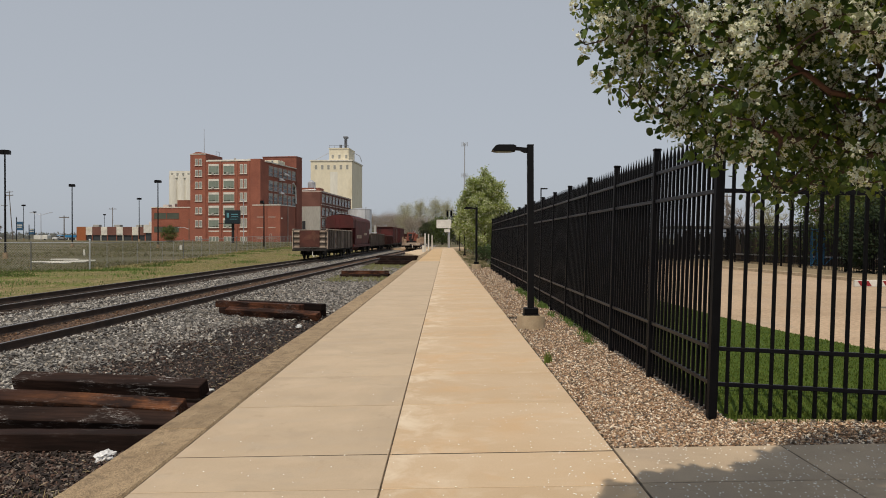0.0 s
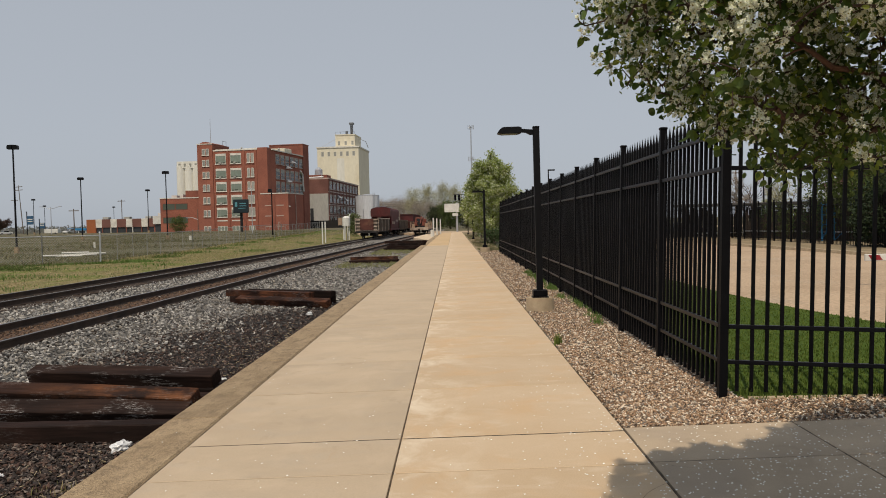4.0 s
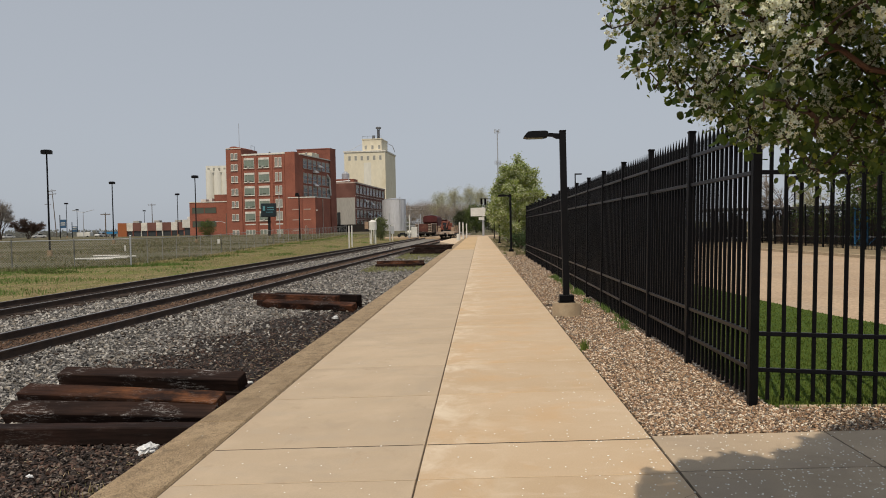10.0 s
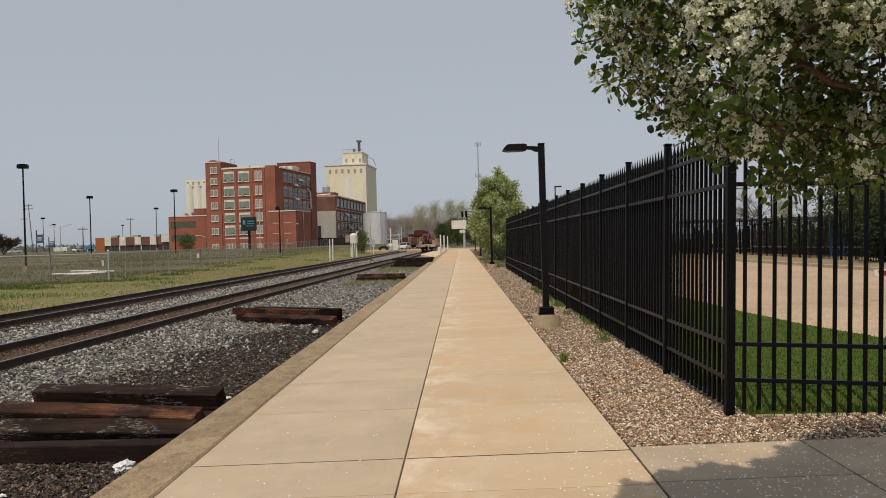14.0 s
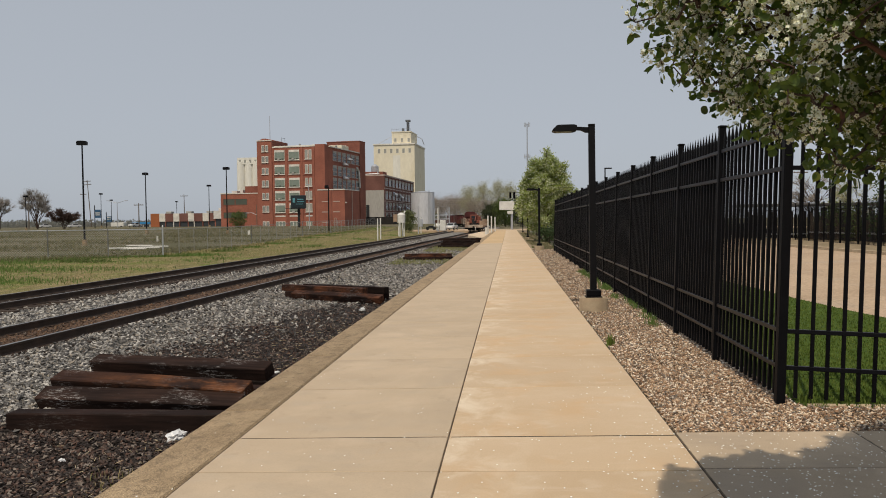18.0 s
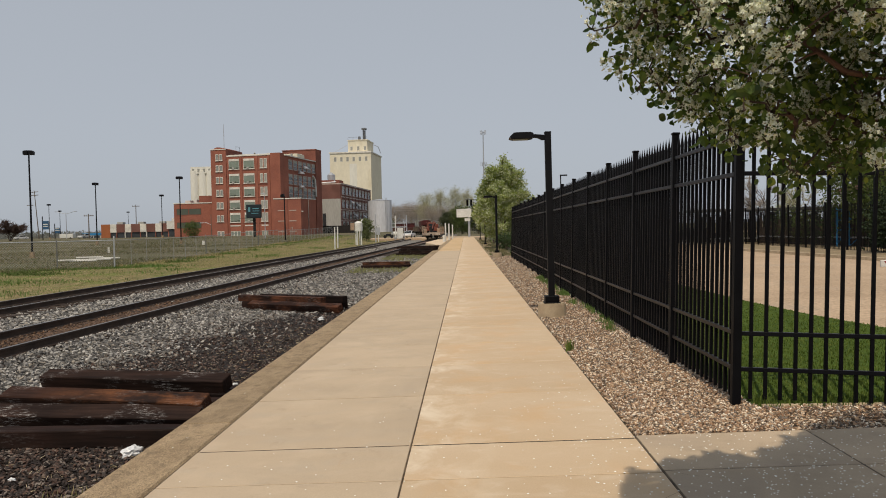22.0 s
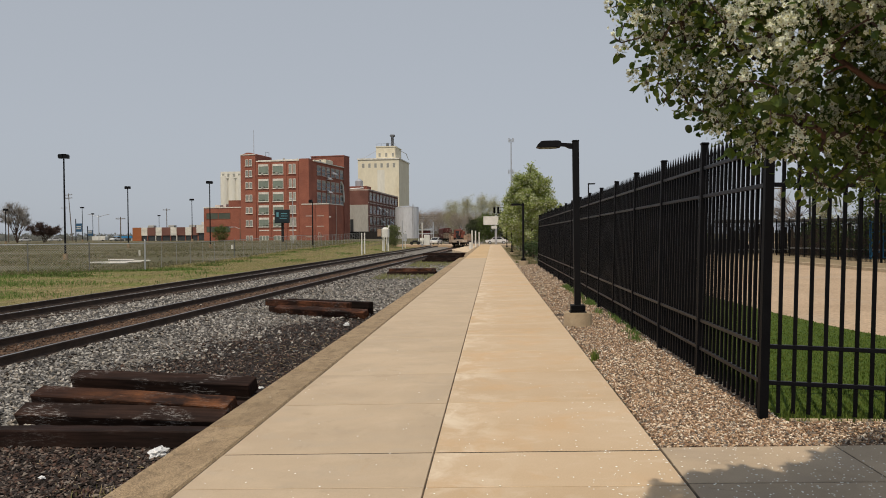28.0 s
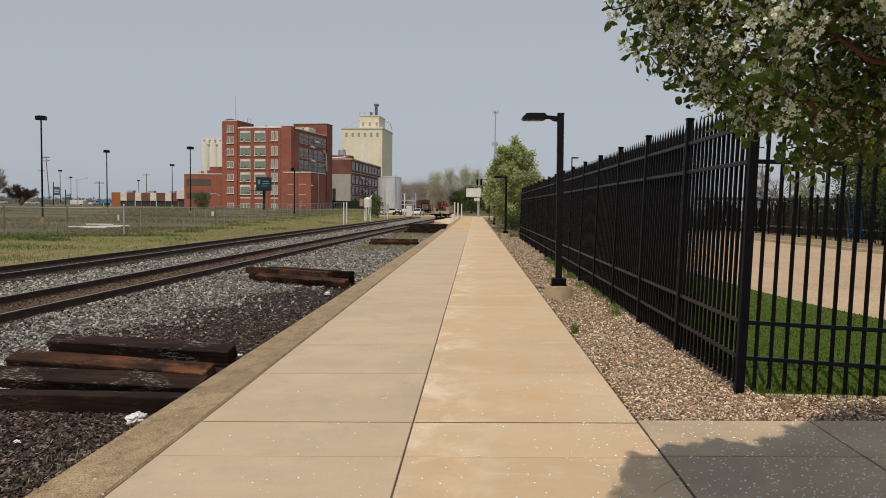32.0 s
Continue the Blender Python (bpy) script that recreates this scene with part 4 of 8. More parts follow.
# ---- platform lamps ----
def street_lamp(m, h, foot=0.25, label="black square-pole lamp on a round concrete footing"):
    th = thing("street_lamp", label, "lamp post", m, "platform lamps")
    bm = bmesh.new()
    r = bmesh.ops.create_cone(bm, cap_ends=True, segments=28, radius1=0.275, radius2=0.265, depth=0.55)
    for v in r["verts"]:
        v.co.z += foot - 0.275
    bmesh.ops.bevel(bm, geom=[e for e in bm.edges if all(v.co.z > foot - 0.01 for v in e.verts)], offset=0.02, segments=2, affect="EDGES")
    part("footing", bm, M_FOOT, th)
    bm = bmesh.new()
    box(bm, -0.155, 0.155, -0.155, 0.155, foot, foot + 0.02, bevel=0.004)
    box(bm, -0.135, 0.135, -0.135, 0.135, foot + 0.02, foot + 0.14, bevel=0.012)
    part("base_cover", bm, M_BLACK, th)
    bm = bmesh.new()
    box(bm, -0.06, 0.06, -0.06, 0.06, foot + 0.1, h, bevel=0.008)
    box(bm, -0.064, 0.064, -0.064, 0.064, h - 0.005, h + 0.03, bevel=0.008)
    part("pole", bm, M_POLE, th)
    bm = bmesh.new()
    prism(bm, [(-0.06, h - 0.03), (-0.06, h - 0.13), (-0.12, h - 0.125), (-0.2, h - 0.085), (-0.30, h - 0.075), (-0.30, h - 0.01)], -0.035, 0.035)
    part("arm", bm, M_POLE, th)
    bm = bmesh.new()
    prism(bm, [(-0.28, h + 0.0), (-0.28, h - 0.09), (-0.36, h - 0.105), (-0.68, h - 0.105), (-0.74, h - 0.085), (-0.72, h - 0.055), (-0.655, h + 0.012), (-0.60, h + 0.02), (-0.33, h + 0.02)], -0.16, 0.16)
    bmesh.ops.bevel(bm, geom=bm.edges[:], offset=0.008, segments=1, affect="EDGES")
    head = part("lamp_head", bm, M_POLE, th)
    bm = bmesh.new()
    box(bm, -0.66, -0.37, -0.12, 0.12, h - 0.112, h - 0.10, bevel=0.004)
    part("lens", bm, M_GLASS, head, "frosted lamp lens")
    return th


lamp = street_lamp(pose(1.62, 14.91, 0.03, 0, -0.4, 0), 3.48)
lamp2 = copy_thing(lamp, pose(1.74, 44.4, 0.04))
tagged(lamp2, "black square-pole lamp standing in a gravel bed")
for x, y in ((1.8, 73.8), (1.85, 103.2)):
    copy_thing(lamp, pose(x, y, -0.12))
bm = bmesh.new()
box(bm, EDGE + 0.01, 6.0, 46.3, 47.6, -0.2, 0.045, bevel=0.01)
tagged(part("side_path", bm, M_PAVE), "short concrete path off the platform", "path", kind="structure")
copy_thing(lamp, pose(10.6, 84.0, 0.9, 0, 0, 180))

# ---- loose sleepers beside the platform ----
def sleeper(x, y, z, rz=0.0, length=2.6, m=None, ry=0.0, label="", rx=0.0):
    bm = bmesh.new()
    box(bm, -length / 2, length / 2, -0.115, 0.115, 0.0, 0.18, bevel=0.010)
    bmesh.ops.subdivide_edges(bm, edges=[e for e in bm.edges if e.calc_length() > 1], cuts=14, use_grid_fill=True)
    r = random.Random(int(x * 1000 + y * 77))
    for v in bm.verts:
        v.co.y += r.uniform(-0.003, 0.003) + 0.003 * math.sin(v.co.x * 2 + x)
        v.co.z += r.uniform(-0.0025, 0.0025)
    o = part("sleeper", bm, m or M_CREO)
    o.matrix_basis = pose(x, y, z, rx, ry, rz)
    return tagged(o, label or "dark creosoted timber sleeper lying on cinders", "railway sleeper", "sleeper piles")


g = BALLAST_Z - 0.005
# the pile nearest the walk
sleeper(-3.92, 7.77, g, 0.6, label="dark creosoted sleeper at the foot of a pile")
sleeper(-4.12, 8.42, g + 0.07, -10.0, ry=-1.0, rx=28, m=M_CREO_S, label="tilted black sleeper with pale scuffs")
sleeper(-4.05, 8.80, g, -6.0)
sleeper(-4.00, 9.20, g, -9.0)
sleeper(-4.10, 8.62, g + 0.19, -12.5, rx=20, m=M_CREO_O, label="creosoted sleeper with a bared orange-brown face")
sleeper(-4.15, 9.60, g, -8.0)
sleeper(-3.85, 9.95, g, -14.0)
sleeper(-4.22, 9.72, g + 0.20, -11.5, rx=18, m=M_CREO_S, label="weathered black sleeper with pale scuffs")
# second pile
sleeper(-4.62, 20.70, g + 0.04, -28.0, 3.1, m=M_CREO_R, rx=20, label="creosoted sleeper with a bared orange-brown face")
sleeper(-5.0, 21.18, g, -28.5, 3.0)
sleeper(-4.70, 21.38, g, -27.5, 2.9)
sleeper(-4.55, 21.66, g, -27.0, 2.8)
sleeper(-5.14, 21.32, g + 0.18, -28.5, 3.0, m=M_CREO_R, label="reddish-brown worn sleeper on top of a pile")
sleeper(-4.58, 21.55, g + 0.18, -27.0, 2.9)
# third, low, and the fourth, a tall stack
sleeper(-4.45, 42.3, g, -1.0)
sleeper(-4.35, 42.8, g, 0.0)
sleeper(-4.4, 42.55, g + 0.18, -0.5, m=M_CREO_R, label="reddish-brown worn sleeper on top of a pile")
for layer, (n_s, x, y) in enumerate(((6, -4.55, 62.0), (6, -4.35, 62.4), (5, -4.25, 62.8), (4, -4.2, 63.2))):
    for i in range(n_s):
        sleeper(x + random.uniform(-0.25, 0.25) + 0.16 * i, y + 0.42 * i, g + 0.18 * layer, random.uniform(-4, 2), label="dark sleeper stacked in a tall pile")

# ---- buildings ----
def window(parent, x0, x1, z0, z1, face, lintel=0.54, panes=1, glassm=None, depth=0.25, trim=None, sill=True):
    """A window in a wall: face 'f' looks along -y at y = 0, face 's' looks along +x at x = 0 (x0, x1 then run along y)."""
    m = Matrix.Identity(4) if face == "f" else pose(0, 0, 0, 0, 0, 90)
    fr = bmesh.new()
    w = 0.09
    box(fr, x0, x1, -0.06, 0.10, z0, z0 + w)
    box(fr, x0, x1, -0.06, 0.10, z1 - lintel, z1)
    box(fr, x0, x0 + w, -0.06, 0.10, z0 + w, z1 - lintel)
    box(fr, x1 - w, x1, -0.06, 0.10, z0 + w, z1 - lintel)
    for i in range(1, panes):
        xx = x0 + (x1 - x0) * i / panes
        box(fr, xx - 0.12, xx + 0.12, -0.06, 0.10, z0 + w, z1 - lintel)
    win = part("window", fr, trim or M_STONEW, parent, at=m)
    if x1 - x0 > 2.5 and panes == 1:
        h = z1 - lintel - z0
        for k in (1, 2):
            xx = x0 + (x1 - x0) * k / 3
            part("glazing_bar", boxes((xx - 0.02, xx + 0.02, -0.045, -0.021, z0 + w, z1 - lintel)), M_GLASSP, win)
        if face == "f":                  # dark lower sashes under the blinds, some with a cooling unit
            for k in range(3):
                xa = x0 + w + (x1 - x0 - 2 * w) * k / 3
                part("lower_sash", boxes((xa + 0.06, xa + (x1 - x0 - 2 * w) / 3 - 0.06, -0.043, -0.021, z0 + w + 0.04, z0 + h * (0.15 + 0.06 * ((k + int(z0)) % 3)))), M_GLASSO, win)
            if int(z0 * 3 + x0) % 2:
                part("cooling_unit", boxes((x0 + 0.9, x0 + 1.5, -0.28, -0.044, z0 + w, z0 + w + 0.36), bevel=0.03), M_GREYW, win)
    gl = bmesh.new()
    box(gl, x0 + 0.03, x1 - 0.03, -0.02, 0.01, z0 + 0.03, z1 - lintel + 0.02)
    part("pane", gl, glassm or M_GLASS, win)
    if sill:
        sl = bmesh.new()
        box(sl, x0 - 0.1, x1 + 0.1, -0.16, -0.062, z0 - 0.12, z0 + 0.02)
        part("sill", sl, trim or M_STONEW, win)
    return win


factory = thing("factory", "six-storey red brick factory with pale stone window heads", "building", pose(-46.94, 195, 0.75, 0, 0, -10))
bm = boxes((-13.9, 0.7, 0.02, 28.0, -2, 20.3), (-18.1, -13.9, -0.35, 9, -2, 21.9))
part("wall", bm, M_BRICK, factory)
bm = bmesh.new()
prism(bm, [(-18.1, 21.9), (-18.1, 22.3), (-17.3, 22.4), (-16.5, 22.75), (-15.5, 22.75), (-14.7, 22.4), (-13.9, 22.3), (-13.9, 21.9)], -0.35, 9)
part("tower_parapet", bm, M_BRICK, factory)
part("coping", boxes((-13.88, -1.9, -0.1, 0.35, 20.305, 20.6), (-18.2, -13.85, -0.45, -0.36, 22.1, 22.3)), M_STONEW, factory, "pale stone coping")
part("corner_pier", boxes((-1.9, 0.72, -0.25, 2.4, -2, 20.8)), M_BRICK, factory)
part("stair_tower", boxes((-9.0, 0.95, 24.0, 28.4, -2, 23.7), (-9.1, 1.0, 23.9, 28.5, 23.7, 23.95)), M_BRICK2, factory)
part("roof", boxes((-13.7, 0.5, 0.4, 24, 20.305, 20.35)), M_ROOF, factory)
part("flagpole", rods(((-16.0, 3, 22.4), (-16.0, 3, 29.0), 0.09, 0.05)), M_STEEL, factory)
FLOORS = [(17.05, 19.65), (13.45, 15.9), (10.1, 12.5), (6.85, 9.15), (3.6, 6.0)]
for z0, z1 in FLOORS:
    window(factory, -13.3, -10.45, z0, z1, "f")
    window(factory, -9.3, -6.35, z0, z1, "f")
    for xa in (-4.8, -3.75):
        window(factory, xa, xa + 0.8, z0 + 0.1, z1 - 0.1, "f", 0.16, 1, M_GLASSP)
for x0, x1 in ((-13.3, -10.45), (-9.3, -6.35), (-4.8, -2.95)):
    part("stone_band", boxes((x0, x1, -0.03, 0.08, 2.55, 2.85)), M_STONEW, factory)
    window(factory, x0 + 0.1, x1 - 0.1, 0.1, 1.35, "f", 0.1, 3, M_GLASS)
tower_front = part("tower_front", boxes((-18.08, -13.92, -0.36, -0.351, -1.5, 21.8)), M_BRICK, factory, at=pose(0, -0.002, 0))
for z1 in (21.0, 18.2, 15.2, 11.95, 8.75, 5.45, 1.4):
    for xa in (-16.72, -15.68):
        w = window(factory, xa, xa + 0.82, z1 - 1.65, z1, "f", 0.16, 1, M_GLASSM)
        w.matrix_basis = pose(0, -0.39, 0)
for z0, z1 in ((17.3, 19.3), (13.5, 15.6), (10.1, 12.35)):
    for j in range(6):
        y0 = 4.8 + j * 3.25
        w = window(factory, y0 + 0.2, y0 + 2.75, z0 - 0.3, z1 + 0.25, "s", 0.2, 1, M_GLASSD, trim=M_STONEP)
        part("blind", boxes((y0 + 0.36, y0 + 2.59, -0.05, -0.022, z1 - 0.75 + 0.2 * ((j * 5 + int(z0)) % 3), z1 + 0.03)), M_GLASSP, w, "pale upper sash")
        part("meeting_rail", boxes((y0 + 0.29, y0 + 2.66, -0.052, -0.021, z0 + 0.55, z0 + 0.72)), M_STONEP, w)
        w.matrix_basis = pose(0.72, 0, 0, 0, 0, 90)
for j, z in ((2, 16.2), (2, 12.6), (3, 17.8)):
    bm = bmesh.new()
    prism(bm, [(0, 0), (0, 0.9), (1.1, 0.1), (1.1, 0)], 0, 2.0)
    part("vent_hood", bm, M_STEEL, factory, "grey metal vent hood", pose(0.75, 4.8 + j * 3.25 + 0.3, z))
part("downpipe", rods(((0.95, 23.8, 10.6), (0.95, 23.2, 15.2), 0.26), ((0.95, 23.2, 15.2), (0.95, 21.6, 16.2), 0.26)), M_WHITE, factory, "pale exhaust pipe")
part("lower_wing_roofline", boxes((-13.5, -2.0, 0.3, 0.6, 20.6, 20.75)), M_STONEW, factory)

for x in (-13.72, -10.05, -5.7, -2.45):
    part("pier", boxes((x - 0.28, x + 0.28, -0.10, 0.018, -2, 20.3)), M_BRICK, factory)
for z0, z1 in FLOORS:
    part("string_course", boxes((-13.4, -2.8, -0.045, 0.017, z0 - 0.42, z0 - 0.28)), M_BRICK2, factory)
part("side_coping", boxes((0.5, 1.05, 2.4, 23.9, 20.302, 20.55)), M_STONEW, factory)
for x, y, s in ((-8.0, 4.0, 0.7), (-6.5, 9.0, 0.9), (-1.2, 12.0, 0.8), (-1.4, 19.0, 1.1)):
    part("roof_vent", rods(((x, y, 20.35), (x, y, 20.35 + 1.4 * s), 0.3 * s), ((x, y, 20.35 + 1.4 * s), (x, y, 20.35 + 1.7 * s), 0.5 * s, 0.1)), M_GREYW, factory)
part("roof_house", boxes((-5.0, -1.0, 15.5, 20.5, 20.36, 22.0), bevel=0.05), M_CREAM, factory)
part("ladder_rail", rods(((-14.2, 6, 22.3), (-14.2, 6, 23.6), 0.04), ((-14.2, 8, 22.3), (-14.2, 8, 23.6), 0.04), ((-14.2, 6, 23.5), (-14.2, 8, 23.5), 0.04)), M_DKSTEEL, factory)

annex = thing("factory_annex", "windowless two-storey red brick annex with pale coping", "building", pose(-39.25, 185, 0.75, 0, 0, -10))
part("wall", boxes((-6.9, 0, 0, 9.6, -2, 8.75)), M_BRICK, annex)
part("coping", boxes((-7.0, 0.1, -0.1, 9.7, 8.752, 8.98)), M_STONEW, annex)
for x0, x1 in ((-5.9, -4.0), (-3.0, -1.2)):
    for z in (5.9, 3.4, 0.9):
        part("bricked_opening", boxes((x0, x1, -0.05, -0.004, z, z + 0.2)), M_STONEP, annex)
part("wall_lamp", boxes((0.0, 0.35, 0.3, 0.6, 5.6, 5.85)), M_WHITE, annex, "small white wall lamp")
part("pilaster", boxes((-3.65, -3.3, -0.12, -0.004, -2, 8.75)), M_BRICK2, annex)
part("gas_pipe", rods(((-2.6, -0.1, -1), (-2.6, -0.1, 2.0), 0.06), ((-2.6, -0.1, 2.0), (-2.2, -0.1, 2.0), 0.06), ((-2.2, -0.1, 2.0), (-2.2, -0.1, -1), 0.06)), M_STONEP, annex)
part("downpipe", rods(((0.1, 4.6, -1.5), (0.1, 4.6, 8.5), 0.09)), M_STONEP, annex)

mill = thing("mill", "long brick mill with a blank grey end wall", "building", pose(-37.9, 236, 0.75, 0, 0, -3.5))
part("wall", boxes((-14, 0, 0.5, 50, -2, 15.0)), M_BRICK3, mill)
part("end_wall", boxes((-7.2, -0.02, 0, 0.48, -2, 10.6)), M_GREYW, mill, "blank grey sheeted end wall")
part("end_wall", boxes((-14, -7.25, -0.3, 0.48, -2, 13.2)), M_SILO, mill, "stained pale rendered end wall")
part("end_gable", boxes((-7.2, -0.02, 0.2, 0.48, 10.604, 15.0)), M_BRICK3, mill)
part("cornice", boxes((-14.1, 0.25, 0.4, 50.1, 15.0, 15.4), (0.004, 0.2, 0.5, 50, 11.1, 11.4)), M_STONEP, mill, "weathered pinkish stone bands")
part("doorway", boxes((-5.6, -4.6, -0.06, -0.005, 2.2, 6.2)), M_GLASSD, mill)
for z0 in (12.0, 7.9, 4.5, 1.2):
    for j in range(9):
        y0 = 1.6 + j * 5.3
        w = window(mill, y0, y0 + 4.3, z0, z0 + 2.5, "s", 0.12, 2, M_GLASSD, trim=M_STONEP)
        for k in (0, 1):
            part("blind", boxes((y0 + 0.2 + 2.1 * k, y0 + 1.95 + 2.1 * k, -0.05, -0.022, z0 + 1.35 + 0.3 * ((j + k + int(z0)) % 3), z0 + 2.36)), M_GLASSP, w, "pale upper sash")
        w.matrix_basis = pose(0.02, 0, 0, 0, 0, 90)
for j in range(10):
    part("pier", boxes((0.004, 0.22, 0.6 + j * 5.3, 1.4 + j * 5.3, -2, 14.98)), M_BRICK3, mill)
part("stone_band", boxes((0.004, 0.26, 0.5, 50, 7.2, 7.42), (0.004, 0.26, 0.5, 50, 3.8, 4.0)), M_STONEP, mill)
part("duct", rods(((-9.8, -0.35, 2.5), (-9.8, -0.35, 9.0), 0.3), ((-9.8, -0.35, 9.0), (-9.0, -0.35, 9.6), 0.3)), M_DKSTEEL, mill)
part("roof_pipe", rods(((-12, 3, 15.4), (-2, 3, 15.9), 0.18), ((-7, 2, 15.4), (-7, 2, 18.0), 0.14), ((-2.5, 3, 15.4), (-2.5, 3, 17.2), 0.14)), M_STEEL, mill)
for j, z in ((2, 9.6), (4, 8.9), (6, 5.2), (3, 5.4)):
    bm = bmesh.new()
    prism(bm, [(0, 0), (0, 0.9), (1.1, 0.1), (1.1, 0)], 0, 2.2)
    part("vent_hood", bm, M_STEEL, mill, "grey metal vent hood", pose(0.2, 2.2 + j * 5.3, z))
part("loading_dock", boxes((-14, 4, -4, 10, -2, 2.4)), M_WOODD, mill)
for x, y in ((-9, 6), (-4.6, 8)):
    bm = bmesh.new()
    rod(bm, (x, y, 15.4), (x, y, 18.4), 1.2, 1.2, 14)
    rod(bm, (x, y, 18.4), (x, y, 19.2), 1.2, 0.2, 14)
    part("roof_tank", bm, M_STEEL, mill)
part("roof_house", boxes((-8.5, -1, 3.5, 9, 15.4, 16.5)), M_BRICK2, mill)

elevator = thing("grain_elevator", "tall cream concrete grain elevator with a headhouse", "building", pose(-40.85, 340, 0.75, 0, 0, -4))
part("wall", boxes((-18.3, 0, 0, 25, -2, 34.6)), M_CREAM, elevator)
part("roof_slab", boxes((-18.6, 0.3, -0.3, 25.3, 34.6, 35.2)), M_STONEW, elevator)
part("headhouse", boxes((-10.5, -1.9, 2, 16, 35.2, 40.2), (-10.7, -1.7, 1.8, 16.2, 40.2, 40.6)), M_CREAM, elevator)
for i in range(6):
    window(elevator, -16.5 + i * 2.75, -15.3 + i * 2.75, 31.0, 33.0, "f", 0.1, 1, M_GLASSP, sill=False)
for i in range(3):
    w = window(elevator, -9.5 + i * 3.0, -8.4 + i * 3.0, 35.9, 37.7, "f", 0.1, 1, M_GLASSP, sill=False)
    w.matrix_basis = pose(0, 1.99, 0)
for x, y in ((-4.5, 6), (-3.6, 6), (-4.5, 6.9), (-3.6, 6.9)):
    part("tower_leg", rods(((x, y, 40.6), (x, y, 45.6), 0.11)), M_DKSTEEL, elevator)
part("tower_brace", rods(((-4.5, 6, 41), (-3.6, 6, 43.0), 0.08), ((-3.6, 6, 43.0), (-4.5, 6, 45), 0.08)), M_DKSTEEL, elevator)
part("elevator_leg", rods(((-4.05, 6.45, 40.6), (-4.05, 6.45, 45.0), 0.32)), M_DKSTEEL, elevator)
part("leg_head", boxes((-5.1, -3.0, 5.6, 7.6, 45.3, 46.2), bevel=0.2), M_DKSTEEL, elevator)
part("roof_drum", rods(((-6.2, 6, 40.6), (-6.2, 6, 42.4), 0.6)), M_DKSTEEL, elevator)
part("roof_rail", rods(((-10.5, 2.1, 40.6), (-10.5, 2.1, 41.7), 0.05), ((-8.2, 2.1, 40.6), (-8.2, 2.1, 41.7), 0.05), ((-10.5, 2.1, 41.7), (-2.0, 2.1, 41.7), 0.05), ((-2.0, 2.1, 40.6), (-2.0, 2.1, 41.7), 0.05)), M_DKSTEEL, elevator)
part("corner_streak", boxes((-9.6, -6.4, -0.012, -0.004, 12.0, 30.0)), M_SILO, elevator, "whiter patched strip")
part("spout", rods(((-10.9, 5, 39.0), (-18, 5, 35.4), 0.09)), M_STEEL, elevator)
part("spout", rods(((-1.0, 8, 39.2), (1.6, 9.5, 37.9), 0.13), ((1.6, 9.5, 37.9), (2.4, 11, 35.2), 0.13)), M_STEEL, elevator)

silos = thing("silo_block", "pale concrete silo cylinders standing behind the factory", "building", pose(-111.5, 330, 0.75))
for i in range(3):
    part("silo", rods(((-3.6 + i * 3.4, 0, -2), (-3.6 + i * 3.4, 0, 27.5), 1.9), n=24), M_SILO, silos)
part("gallery", boxes((-4.9, 4.6, -1.6, 3.0, 26.3, 29.2)), M_SILO, silos)
for i in range(4):
    part("gallery_window", boxes((-4.2 + i * 2.3, -3.3 + i * 2.3, -1.66, -1.605, 27.0, 28.3)), M_GLASSP, silos)

tank = thing("storage_tank", "pale grey ribbed steel storage tank", "tank", pose(-28.0, 254, 0.7))
bm = bmesh.new()
rod(bm, (0, 0, -0.5), (0, 0, 10.4), 3.85, 3.85, 48)
part("shell", bm, M_TANK, tank)
bm = bmesh.new()
rod(bm, (0, 0, 10.4), (0, 0, 10.9), 3.9, 0.5, 48)
part("roof", bm, M_STEEL, tank)
bm = bmesh.new()
for z in (2.6, 5.2, 7.8, 10.25):
    rod(bm, (0, 0, z), (0, 0, z + 0.05), 3.87, 3.87, 48)
part("hoop", bm, M_TANK, tank)
part("ladder", rods(((2.2, -3.3, 0), (2.2, -3.3, 11.2), 0.06), ((2.6, -3.0, 0), (2.6, -3.0, 11.2), 0.06)), M_STEEL, tank)

wing = thing("office_wing", "two-storey brick wing with long window bands", "building", pose(-67.0, 206, 0.5, 0, 0, -6))
part("wall", boxes((-11.3, 0.2, 0, 18, -2, 9.2)), M_BRICK, wing)
part("penthouse", boxes((-4.8, 0.2, 1.5, 12, 9.2, 11.3)), M_BRICK2, wing)
part("coping", boxes((-11.4, 0.2, -0.1, 0.3, 9.2, 9.45)), M_STONEW, wing)
for z in (6.2, 2.6):
    window(wing, -10.6, -3.6, z, z + 1.7, "f", 0.08, 2, M_GLASSO, trim=M_BRICK2, sill=False)
part("roof_unit", boxes((-9.5, -8, 3, 5, 9.2, 10.2), (-7.0, -6.2, 3, 5, 9.2, 10.4)), M_WHITE, wing)

shop = thing("low_store", "low store with alternating brick and white panels", "building", pose(-109, 230, 0.15, 0, 0, 0))
# near-black wall and shop panes also carry painted shadow below the panels
part("wall", boxes((0, 20.3, 0.3, 14, -1, 4.4)), M_DARK, shop)
edges = [0, 2.75, 4.65, 7.2, 9.1, 11.8, 13.7, 16.4, 18.3, 20.2]
